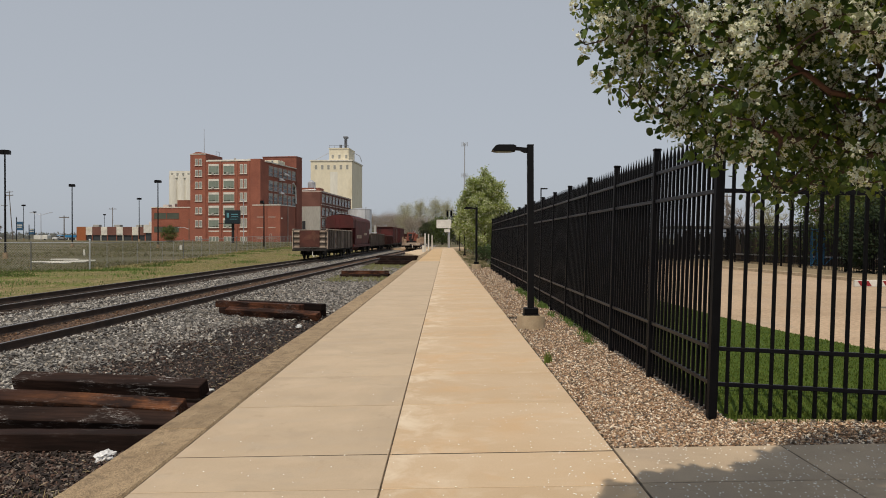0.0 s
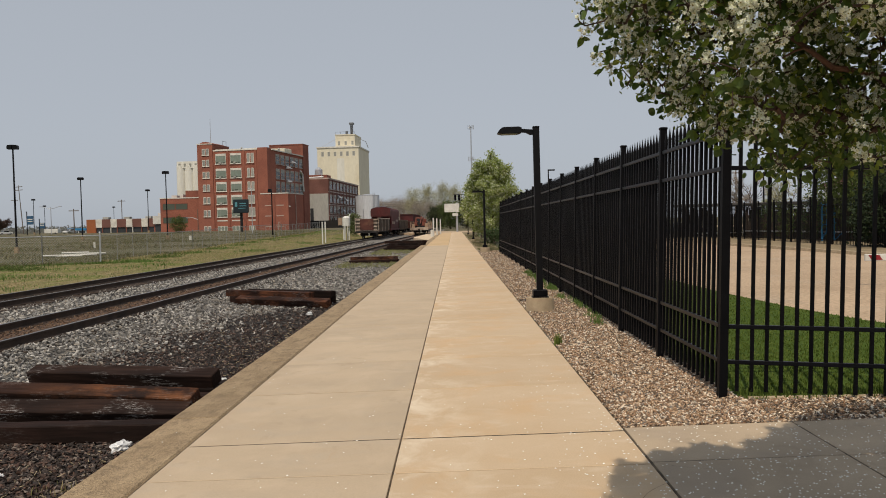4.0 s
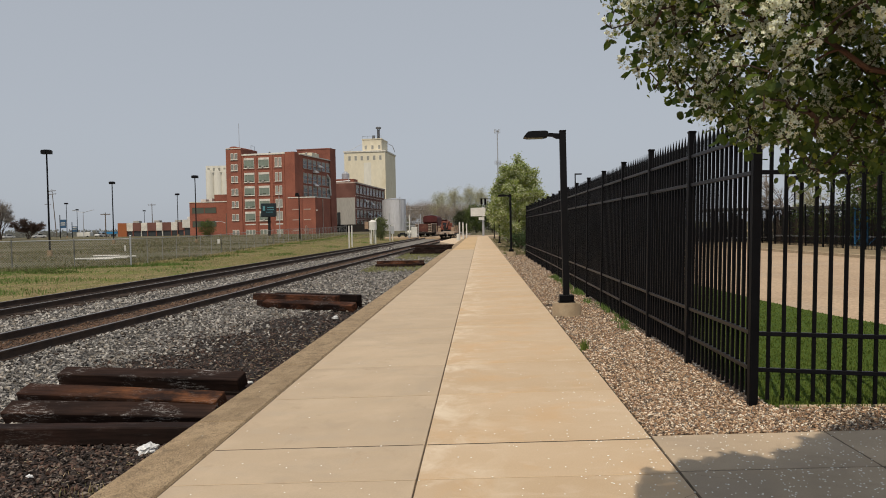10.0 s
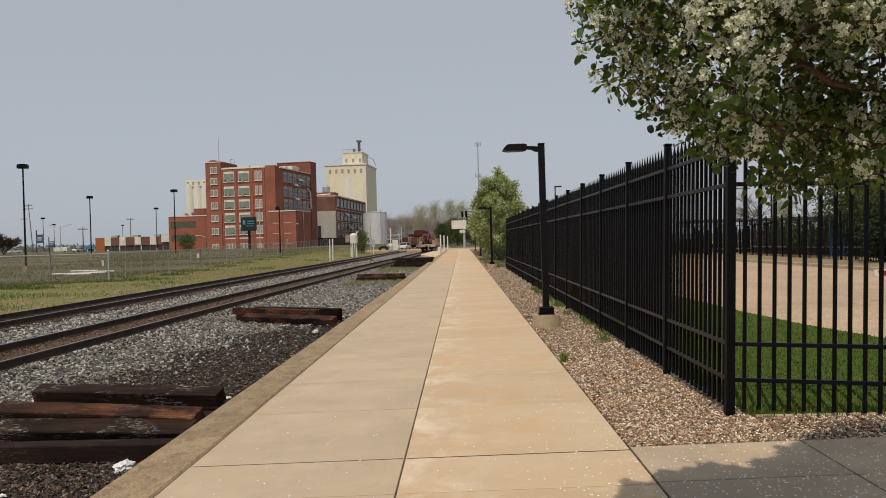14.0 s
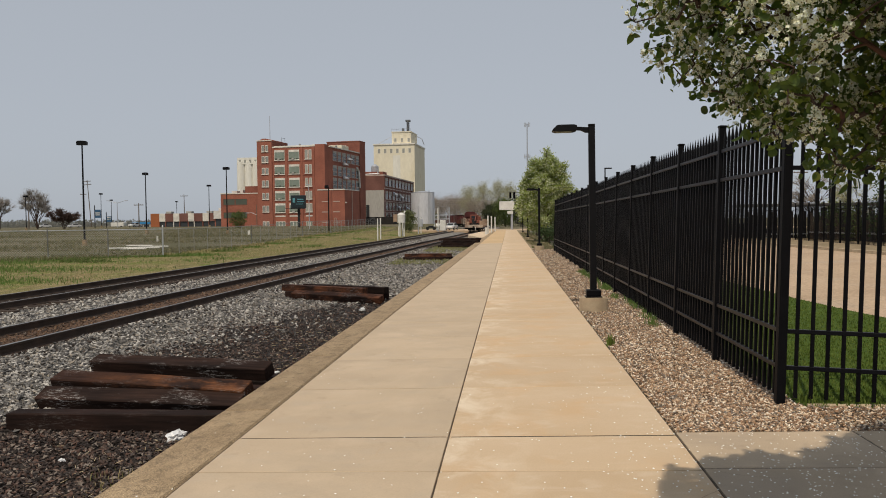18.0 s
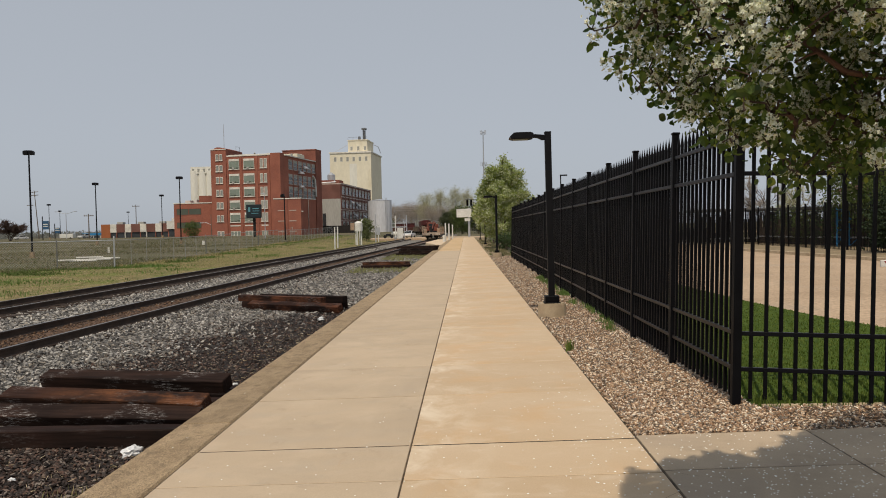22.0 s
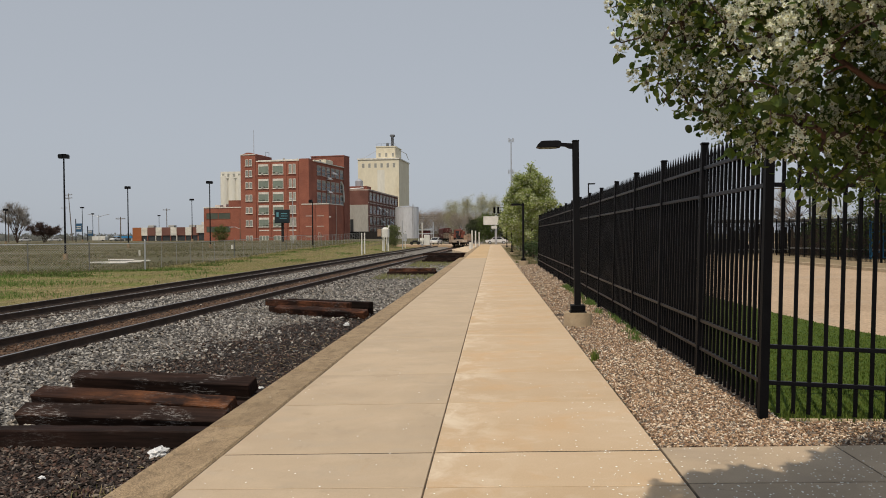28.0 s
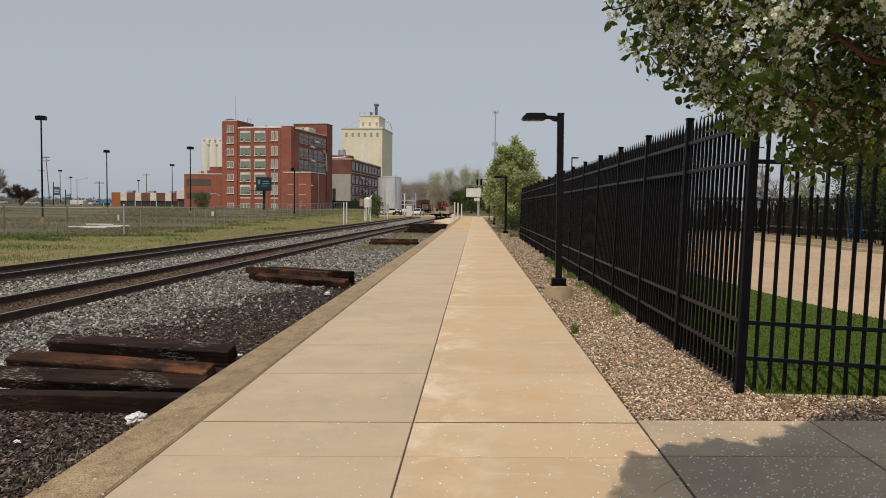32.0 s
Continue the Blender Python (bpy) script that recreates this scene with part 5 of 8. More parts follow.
for i, (a, b) in enumerate(zip(edges, edges[1:])):
    m = M_STONEW if i % 2 else M_BRICK3
    part("panel", boxes((a + 0.02, b - 0.02, -0.1, 0.29, 0.0 if i == 0 else 2.35, 4.8)), M_ORANGEW if i == 0 else m, shop)
    if i:
        part("shopfront", boxes((a + 0.15, b - 0.15, 0.2, 0.29, 0.1, 2.33)), M_GLASSD, shop)
        part("pier", boxes((a - 0.12, a + 0.12, -0.05, 0.29, 0, 2.34)), M_BRICK2 if i % 3 else M_STONEW, shop)
for x in (3.0, 9.4, 16.0):
    part("roof_unit", boxes((x, x + 1.8, 4, 6, 4.4, 5.5), bevel=0.05), M_GREYW, shop)
part("sign_panel", boxes((12.0, 13.4, -0.16, -0.105, 2.6, 3.1)), M_WHITE, shop)
garage = thing("store_annex", "white fascia store annex with open bay", "building", pose(-88.6, 229, 0.2))
part("wall", boxes((0.0, 5.2, 0.3, 12, -1, 5.2)), M_BRICK, garage)
part("fascia", boxes((-0.1, 5.3, -0.3, 0.28, 3.0, 5.4)), M_WHITE, garage)
part("roof_unit", boxes((0.6, 2.6, 2, 4, 5.2, 6.3), bevel=0.05), M_WHITE, garage)
part("bay", boxes((0.4, 3.4, 0.15, 0.28, 0, 2.9)), M_GLASSD, garage)

# billboards
sign = thing("digital_billboard", "dark digital billboard with teal lettering bars on one post", "billboard", pose(-46.5, 170, 0.8))
part("post", rods(((0, 0.3, -1), (0, 0.3, 4.4), 0.3)), M_DARK, sign)
part("cabinet", boxes((-1.65, 1.65, -0.2, 0.5, 4.1, 7.0), bevel=0.05), M_SIGNDK, sign)
part("catwalk", boxes((-3.0, 1.65, -0.7, -0.2, 4.0, 4.1)), M_DARK, sign)
screen = part("screen", boxes((-1.45, 1.45, -0.24, -0.205, 4.3, 6.8)), M_SIGNDK, sign)
for x0, x1, z0, z1 in ((-0.2, 1.2, 6.0, 6.2), (-0.2, 1.3, 5.5, 5.65), (-0.5, 1.1, 5.0, 5.12), (-1.2, -0.7, 5.4, 6.4)):
    part("lettering_bar", boxes((x0, x1, -0.262, -0.244, z0, z1)), M_SIGNTEAL, screen)
bb = thing("billboard", "plain white billboard on a grey steel post", "billboard", pose(-0.35, 152, 0.0))
part("panel", boxes((-1.45, 1.45, -0.15, 0.15, 3.75, 5.4), bevel=0.03), M_WHITE, bb)
part("post", rods(((0.95, 0.4, -0.2), (0.95, 0.4, 5.6), 0.22)), M_STEEL, bb)
part("lower_panel", boxes((0.1, 1.2, -0.12, 0.1, 3.0, 3.55)), M_WHITE, bb)
part("bracket", boxes((-1.2, 1.3, 0.16, 0.4, 4.3, 4.5)), M_STEEL, bb)

mast = thing("cell_mast", "thin grey cell mast with antenna rings", "mast", pose(8.4, 350, 0))
part("pole", rods(((0, 0, -1), (0, 0, 44.5), 0.40, 0.22)), M_STEEL, mast)
for z in (44.0, 30.0):
    for a in range(0, 360, 60):
        c, s = math.cos(radians(a)), math.sin(radians(a))
        part("antenna", rods(((1.2 * c, 1.2 * s, z - 0.9), (1.2 * c, 1.2 * s, z + 0.9), 0.13), ((0, 0, z), (1.2 * c, 1.2 * s, z), 0.05)), M_STEEL, mast)

# ---- train ----
def bogie(parent, y):
    bm = bmesh.new()
    for x in (-0.99, 0.99):
        prism(bm, [(-0.55, 0.0), (-0.95, 0.05), (-1.15, -0.02), (-1.15, 0.2), (-0.5, 0.32), (0.5, 0.32), (1.15, 0.2), (1.15, -0.02), (0.95, 0.05), (0.55, 0.0), (0.3, -0.16), (-0.3, -0.16)], -0.07, 0.07,
              Matrix.Translation((x, 0, 0.45)) @ Matrix.Rotation(radians(90), 4, "Z"))
    box(bm, -1.0, 1.0, -0.22, 0.22, 0.4, 0.78, bevel=0.03)
    b = part("bogie", bm, M_TRUCK, parent, at=pose(0, y, 0))
    for yy in (-0.88, 0.88):
        bm = bmesh.new()
        for x in (-0.75, 0.75):
            rod(bm, (x - 0.065, yy, 0.42), (x + 0.065, yy, 0.42), 0.42, 0.42, 20)
        rod(bm, (-0.75, yy, 0.42), (0.75, yy, 0.42), 0.08)
        part("wheelset", bm, M_TRUCK, b)
    return b


def coupler(parent, y, s):
    bm = bmesh.new()
    box(bm, -0.09, 0.09, min(y, y + s * 0.5), max(y, y + s * 0.5), 0.75, 0.95)
    box(bm, -0.16, 0.16, min(y + s * 0.42, y + s * 0.7), max(y + s * 0.42, y + s * 0.7), 0.70, 1.0, bevel=0.04)
    part("coupler", bm, M_TRUCK, parent)
    bm = bmesh.new()
    rod(bm, (0.3, y + s * 0.2, 0.8), (0.3, y + s * 0.3, 0.35), 0.04)
    part("air_hose", bm, M_WHITE, parent)


def gondola(length, h, paint, ribs, label, w=1.55, end_plate=None, name="gondola_car"):
    th = thing(name, label, "railway wagon", None, "freight train")
    f = 1.05
    bm = boxes((-1.4, 1.4, 0.25, length - 0.25, f - 0.28, f), (-0.3, 0.3, 0.1, length - 0.1, f - 0.45, f - 0.1))
    part("underframe", bm, M_TRUCK, th)
    part("floor", boxes((-w + 0.06, w - 0.06, 0.3, length - 0.3, f, f + 0.06)), M_CARMAR, th)
    for s in (-1, 1):
        x = s * w
        a, b = sorted((x, x - s * 0.05))
        side = part("side", boxes((a, b, 0.2, length - 0.2, f - 0.15, h)), paint, th)
        a, b = sorted((x + s * 0.07, x - s * 0.09))
        part("top_chord", boxes((a, b, 0.15, length - 0.15, h, h + 0.11), bevel=0.02), ribs, side)
        n = int(length / 1.15)
        for i in range(n + 1):
            y = 0.3 + (length - 0.6) * i / n
            a, b = sorted((x + s * 0.004, x + s * 0.085))
            part("rib", boxes((a, b, y - 0.06, y + 0.06, f - 0.12, h - 0.004)), paint if i % 4 else ribs, side)
    for y, s in ((0.2, -1), (length - 0.2, 1)):
        a, b = sorted((y, y - s * 0.06))
        end = part("end", boxes((-w + 0.052, w - 0.052, a, b, f - 0.15, h)), paint, th)
        a, b = sorted((y + s * 0.005, y + s * 0.12))
        for i in range(4):
            z = f + 0.05 + (h - f - 0.2) * i / 3
            part("end_rib", boxes((-w, w, a, b, z - 0.07, z + 0.09), bevel=0.02), ribs, end)
        if end_plate:
            a, b = sorted((y + s * 0.123, y + s * 0.16))
            part("end_plate", boxes((-0.92, 0.92, a, b, f + 0.05, h - 0.05), bevel=0.02), M_CARMAR, end, "rusted maroon end plate")
        a, b = sorted((y + s * 0.03, y + s * 0.30))
        part("end_sill", boxes((-w, w, a, b, f - 0.3, f - 0.16)), M_TRUCK, th)
        part("grab_iron", rods(((-w + 0.1, y + s * 0.2, f + 0.1), (-w + 0.1, y + s * 0.2, h - 0.1), 0.025), ((w - 0.1, y + s * 0.2, f + 0.1), (w - 0.1, y + s * 0.2, h - 0.1), 0.025)), M_TRUCK, th)
        coupler(th, y, s)
    for y in (2.3, length - 2.3):
        bogie(th, y)
    return th


def hopper(length, top, label):
    th = thing("covered_hopper_car", label, "railway wagon", None, "freight train")
    sec = [(-1.50, 1.25), (-1.58, 2.0), (-1.58, 4.0), (-1.50, 4.28), (-1.25, 4.46), (-0.6, top), (0.6, top), (1.25, 4.46), (1.50, 4.28), (1.58, 4.0), (1.58, 2.0), (1.50, 1.25)]
    bm = bmesh.new()
    prism(bm, sec, 2.0, length - 2.0)
    part("body", bm, M_CARRED, th)
    for y, s in ((2.0, -1), (length - 2.0, 1)):
        bm = bmesh.new()
        yo = y + s * 1.7
        prism(bm, [(-1.56, 3.1), (-1.56, 4.0), (-1.48, 4.26), (-1.24, 4.44), (-0.6, top - 0.02), (0.6, top - 0.02), (1.24, 4.44), (1.48, 4.26), (1.56, 4.0), (1.56, 3.1)], min(y, yo), max(y, yo))
        part("end_cap", bm, M_CARRED, th)
        bm = bmesh.new()
        vs = [bm.verts.new(c) for c in ((-1.45, yo, 2.9), (1.45, yo, 2.9), (1.45, y, 1.3), (-1.45, y, 1.3))]
        bm.faces.new(vs)
        bmesh.ops.solidify(bm, geom=bm.faces[:], thickness=0.05)
        part("slope_sheet", bm, M_CARMAR, th)
        part("end_post", rods(((-1.4, yo, 1.1), (-1.4, yo, 3.0), 0.07), ((1.4, yo, 1.1), (1.4, yo, 3.0), 0.07), ((-0.5, yo, 1.1), (-0.5, yo, 4.2), 0.04), ((0.0, yo, 1.1), (0.0, yo, 4.2), 0.04)), M_CARRED, th)
        part("platform", boxes((-1.5, 1.5, min(y, y + s * 1.9), max(y, y + s * 1.9), 0.85, 1.1)), M_TRUCK, th)
        coupler(th, y + s * 1.8, s)
    part("running_board", boxes((-0.45, 0.45, 0.5, length - 0.5, top + 0.08, top + 0.13)), M_STEEL, th)
    for s in (-1, 1):
        a, b = sorted((s * 1.6, s * 1.45))
        part("side_sill", boxes((a, b, 0.3, length - 0.3, 0.9, 1.2)), M_CARRED, th)
        a, b = sorted((s * 1.586, s * 1.62))
        part("lettering_bar", boxes((a, b, 3.0, 7.5, 1.9, 2.3), (a, b, 10, 13, 2.3, 2.6)), M_CARPALE, th, "faded white lettering bars")
    bm = bmesh.new()
    for y in (length * 0.35, length * 0.5, length * 0.65):
        prism(bm, [(-1.3, 1.25), (-0.4, 0.45), (0.4, 0.45), (1.3, 1.25)], y - 1.1, y + 1.1)
    part("discharge_bay", bm, M_CARMAR, th)
    for y in (1.9, length - 1.9):
        bogie(th, y)
    return th


def caboose(length, label):
    th = thing("red_box_car", label, "railway wagon", None, "freight train")
    part("underframe", boxes((-1.4, 1.4, 0.2, length - 0.2, 0.75, 1.05)), M_TRUCK, th)
    part("body", boxes((-1.5, 1.5, 0.5, length - 0.5, 1.05, 3.95), bevel=0.05), M_CARRED, th)
    part("roof", boxes((-1.55, 1.55, 0.3, length - 0.3, 3.955, 4.1), bevel=0.05), M_CARMAR, th)
    for s in (-1, 1):
        a, b = sorted((s * 1.504, s * 1.56))
        part("door", boxes((a, b, length / 2 - 1.4, length / 2 + 1.4, 1.15, 3.7)), M_CARMAR, th)
        for i in range(8):
            y = 1.0 + (length - 2) * i / 7
            part("rib", boxes((a, b, y - 0.05, y + 0.05, 1.1, 3.9)), M_CARRED, th)
    for y, s in ((0.4, -1), (length - 0.4, 1)):
        part("ladder", rods(((-1.2, y + s * 0.08, 1.0), (-1.2, y + s * 0.08, 4.0), 0.03), ((-0.8, y + s * 0.08, 1.0), (-0.8, y + s * 0.08, 4.0), 0.03)), M_TRUCK, th)
        coupler(th, y, s)
    for y in (2.1, length - 2.1):
        bogie(th, y)
    return th


TRAIN = []       # thing, distance of its rear end behind which the rest follows
off = 0.0
for kind, args in ((gondola, (16.6, 2.66, M_CARGREY, M_CARPALE, "weathered grey ribbed gondola with a rusted end plate")),
                   (hopper, (17.6, 4.6, "faded red covered hopper with pale lettering bars")),
                   (gondola, (20.0, 2.5, M_CARGREY, M_CARGREY, "long grey weathered open gondola")),
                   (gondola, (16.5, 2.3, M_CARMAR, M_CARMAR, "rusted maroon gondola with ribbed sides")),
                   (caboose, (15.5, "red ribbed box car")), (caboose, (15.5, "red ribbed box car")),
                   (gondola, (16.5, 2.9, M_CARMAR, M_CARMAR, "rusted maroon gondola with ribbed sides")), (gondola, (16.5, 2.9, M_CARMAR, M_CARMAR, "rusted maroon gondola with ribbed sides")),
                   (gondola, (16.5, 2.9, M_CARMAR, M_CARMAR, "rusted maroon gondola with ribbed sides"))):
    kw = {"end_plate": True} if off == 0.0 else {}
    TRAIN.append((kind(*args, **kw), off, args[0]))
    off += args[0] + 0.9

# a flat wagon left standing on the near track with a machine on it
def on_track(cx, y0, length):
    xa, xb = float(cx(y0)), float(cx(y0 + length))
    return pose(xa, y0, HEAD_Z, 0, 0, -math.degrees(math.atan2(xb - xa, length)))


flat = thing("flat_wagon", "tan timber-decked flat wagon standing on the track", "railway wagon", on_track(near_track, 130, 16))
part("deck", boxes((-1.5, 1.5, 0, 16, 0.85, 1.15), bevel=0.02), M_TAN, flat)
part("side_sill", boxes((-1.52, -1.3, 0.1, 15.9, 0.5, 0.845), (1.3, 1.52, 0.1, 15.9, 0.5, 0.845)), M_TRUCK, flat)
part("end_board", boxes((-1.5, 1.5, -0.06, -0.004, 0.75, 1.2)), M_CARPALE, flat)
for x in (-1.45, 1.45):
    for y in (0.5, 4, 8, 12, 15.5):
        part("stake", boxes((x - 0.05, x + 0.05, y - 0.06, y + 0.06, 1.15, 2.2)), M_TAN, flat)
for y in (2.0, 14.0):
    bogie(flat, y)
coupler(flat, 0, -1)
machine = thing("track_machine", "orange-red track machine chained on a wagon", "machine", on_track(near_track, 132, 6) @ pose(0, 0, 1.15))
part("chassis", boxes((-1.0, 1.0, 0, 5.2, 0.35, 0.9), bevel=0.06), M_ORANGE, machine)
part("cab", boxes((-0.75, 0.55, 1.6, 3.0, 0.9, 1.7), bevel=0.08), M_ORANGE, machine)
part("cab_glass", boxes((-0.6, 0.4, 1.56, 1.598, 1.15, 1.55)), M_GLASSC, machine)
part("engine_hood", boxes((-0.9, 0.9, 3.1, 5.1, 0.9, 1.5), bevel=0.08), M_ORANGE, machine)
part("boom", rods(((0.2, 1.5, 1.0), (0.3, 0.3, 1.9), 0.12), ((0.3, 0.3, 1.9), (0.1, -0.4, 0.7), 0.1), ((-0.6, 1.2, 0.7), (-0.6, 0.1, 0.5), 0.1)), M_ORANGE, machine)
part("blade", boxes((-1.35, -0.85, -0.3, 0.2, 0.0, 0.6), (0.85, 1.4, -0.3, 0.2, 0.0, 0.75), bevel=0.04), M_TAN, machine)
part("radiator_fan", rods(((-0.05, -0.05, 0.72), (-0.05, 0.1, 0.72), 0.42), n=20), M_DARK, machine)
part("guard_frame", rods(((-0.75, 0.0, 0.3), (-0.7, 0.1, 1.75), 0.07), ((0.7, 0.0, 0.3), (0.65, 0.1, 1.75), 0.07), ((-0.7, 0.1, 1.7), (0.65, 0.1, 1.7), 0.07)), M_ORANGE, machine)
for x in (-0.95, 0.95):
    for y in (0.8, 4.3):
        bm = bmesh.new()
        rod(bm, (x - 0.16, y, 0.45), (x + 0.16, y, 0.45), 0.45, 0.45, 16)
        part("wheel", bm, M_DARK, machine)

# ---- lamp standards of the old car park ----
def lot_lamp(x, y, h=10.3, heads=2, base=0.0, label="tall dark car-park lamp with flat heads", rz=0.0, foot=True):
    z = float(field_z(x, y))
    th = thing("parking_lamp", label, "lamp post", pose(x, y, z, 0, 0, rz), "car-park lamps")
    if foot:
        bm = bmesh.new()
        rod(bm, (0, 0, -0.3), (0, 0, 0.62), 0.25, 0.24, 16)
        part("footing", bm, M_KERB, th)
    part("pole", rods(((0, 0, 0.5), (0, 0, h), 0.105, 0.075)), M_POLE, th)
    for s in (-1, 1)[:heads]:
        bm = bmesh.new()
        prism(bm, [(s * 0.03, h - 0.14), (s * 0.47, h - 0.14), (s * 0.49, h + 0.14), (s * 0.42, h + 0.27), (s * 0.03, h + 0.30)], -0.28, 0.28)
        part("lamp_head", bm, M_POLE, th)
        a, b = sorted((0.0, s * 0.2))
        part("arm", boxes((a, b, -0.04, 0.04, h + 0.02, h + 0.12)), M_POLE, th)
    return th


for x, y, h, rz in ((-43.3, 76.5, 10.4, 10), (-61.4, 128, 10.1, 20), (-44.8, 121.3, 10.35, 0), (-72.0, 183, 10.0, 40), (-128.3, 293, 9.4, 0), (-117.4, 216.6, 9.7, 50), (-137.6, 260.7, 9.3, 50), (-110.1, 170, 7.7, 40)):
    lot_lamp(x, y, h, rz=rz)


lot_lamp(-25.2, 108, 6.6, 1, label="slender rust-brown lamp pole beside the chain-link fence", foot=False)
cobra = thing("street_light", "pale street light with a curved arm before the office wing", "lamp post", pose(-59.3, 180, 0.7))
part("pole", rods(((0, 0, -0.5), (0, 0, 5.4), 0.11, 0.07)), M_WOODPOLE, cobra)
part("arm", rods(((0, 0, 3.0), (-1.2, 0, 3.5), 0.05), ((-1.2, 0, 3.5), (-2.0, 0, 3.45), 0.05)), M_STEEL, cobra)
part("lamp_head", boxes((-2.6, -1.95, -0.15, 0.15, 3.36, 3.54), bevel=0.04), M_STEEL, cobra)
mast2 = thing("street_light", "thin grey street light before the factory", "lamp post", pose(-38.9, 150, 0.5))
part("pole", rods(((0, 0, -0.5), (0, 0, 8.7), 0.09, 0.06)), M_STEEL, mast2)
part("lamp_head", boxes((-0.7, 0.05, -0.12, 0.12, 8.6, 8.75), bevel=0.03), M_STEEL, mast2)


def utility_pole(x, y, h, lean=0.0, arms=1, label="weathered wooden utility pole with a crossarm"):
    th = thing("utility_pole", label, "utility pole", pose(x, y, float(field_z(x, y)), 0, lean, 0), "utility poles")
    part("pole", rods(((0, 0, -0.5), (0, 0, h), 0.17, 0.11)), M_WOODPOLE, th)
    for i in range(arms):
        part("crossarm", boxes((-1.3, 1.3, -0.08, 0.08, h - 0.6 - i * 1.1, h - 0.42 - i * 1.1)), M_WOODPOLE, th)
        for xx in (-1.1, -0.5, 0.5, 1.1):
            part("insulator", rods(((xx, 0, h - 0.42 - i * 1.1), (xx, 0, h - 0.2 - i * 1.1), 0.06)), M_STEEL, th)
    return th


utility_pole(-144.6, 260, 16.5, -4, 2)
utility_pole(-170, 300, 13.6, 0)
utility_pole(-98, 200, 6.5, 0)
utility_pole(-112, 262, 11, 0)
utility_pole(-132, 205, 8.6, 0)
curved = thing("street_light", "slim street light with two curved arms", "lamp post", pose(-118.5, 228, 0.9))
part("pole", rods(((0, 0, -0.5), (0, 0, 8.0), 0.12, 0.08)), M_STEEL, curved)
part("arm", rods(((0, 0, 7.4), (-2.6, 0, 8.1), 0.06), ((0, 0, 7.4), (2.6, 0, 8.1), 0.06)), M_STEEL, curved)
part("lamp_head", boxes((-3.3, -2.5, -0.15, 0.15, 8.02, 8.2), (2.5, 3.3, -0.15, 0.15, 8.02, 8.2)), M_STEEL, curved)
for x, y, z0, z1, w in ((-109.4, 200, 3.6, 5.8, 1.7), (-116.9, 220, 2.6, 4.2, 1.6)):
    s = thing("store_sign", "blue and white store sign on a post", "sign", pose(x, y, 0.6))
    part("post", boxes((-0.9, -0.75, -0.1, 0.1, -0.5, z1 + 0.6)), M_POLE, s)
    panel = part("panel", boxes((-0.74, w - 0.9, -0.12, 0.12, z0 - 0.6, z1 - 0.6), bevel=0.02), M_SIGNBLUE, s)
    part("lettering_bar", boxes((-0.6, w - 1.05, -0.14, -0.125, z0 + 0.1, z0 + 0.3), (-0.6, w - 1.05, -0.14, -0.125, z0 + 0.6, z0 + 0.85)), M_WHITE, panel)
kiosk = thing("blue_kiosk", "low blue and white roadside building", "building", pose(-127.5, 262, 0.8))
part("wall", boxes((-3.1, 3.1, 0, 6, -0.5, 1.5)), M_WHITE, kiosk)
part("roof", boxes((-3.2, 3.2, -0.2, 6.2, 1.05, 1.75)), M_BLUE, kiosk)
for i in range(5):
    part("window", boxes((-2.9 + i * 1.2, -2.0 + i * 1.2, -0.05, -0.005, 0.0, 0.9)), M_GLASSD, kiosk)
shed = thing("white_trailer", "long white trailer parked beyond the field", "trailer", pose(-134, 258, 0.8))
part("body", boxes((-2.6, 2.0, 0, 2.4, 0.3, 1.7), bevel=0.08), M_WHITE, shed)
part("wheel", rods(((1.2, -0.1, 0.2), (1.2, 0.3, 0.2), 0.35)), M_DARK, shed)


# ---- cars ----
def car(m, paint, label, cat="car"):
    th = thing("car", label, cat, m)
    bm = bmesh.new()
    prism(bm, [(-2.2, 0.32), (-2.25, 0.62), (-2.1, 0.82), (-1.2, 0.92), (1.35, 0.95), (2.1, 0.88), (2.22, 0.6), (2.15, 0.32)], -0.88, 0.88)
    bmesh.ops.bevel(bm, geom=bm.edges[:], offset=0.06, segments=2, affect="EDGES")
    part("body", bm, paint, th)
    bm = bmesh.new()
    prism(bm, [(-1.25, 0.9), (-0.55, 1.40), (0.75, 1.43), (1.6, 0.93)], -0.76, 0.76)
    bmesh.ops.bevel(bm, geom=bm.edges[:], offset=0.07, segments=2, affect="EDGES")
    part("roof", bm, paint, th)
    bm = bmesh.new()
    prism(bm, [(-1.0, 0.98), (-0.5, 1.34), (0.7, 1.36), (1.3, 0.98)], -0.775, 0.775)
    prism(bm, [(-1.22, 0.95), (-0.62, 1.36), (-0.58, 1.34), (-1.1, 0.95)], -0.66, 0.66)
    part("window", bm, M_GLASSC, th)
    for x in (-1.38, 1.38):
        for y in (-0.84, 0.84):
            bm = bmesh.new()
            rod(bm, (x, y - 0.1, 0.33), (x, y + 0.1, 0.33), 0.33, 0.33, 18)
            w = part("wheel", bm, M_DARK, th)
            bm = bmesh.new()
            rod(bm, (x, y - 0.11, 0.33), (x, y + 0.11, 0.33), 0.2, 0.2, 12)
            part("rim", bm, M_STEEL, w)
    for y in (-0.62, 0.62):
        part("headlight", boxes((-2.25, -2.1, y - 0.16, y + 0.16, 0.62, 0.76)), M_PLASTIC, th)
        part("tail_light", boxes((2.1, 2.23, y - 0.16, y + 0.16, 0.66, 0.82)), M_RED, th)
    return th


car(pose(-11.8, 161, -0.09, 0, 0, 80), M_CARWHITE, "white car waiting beside the crossing")
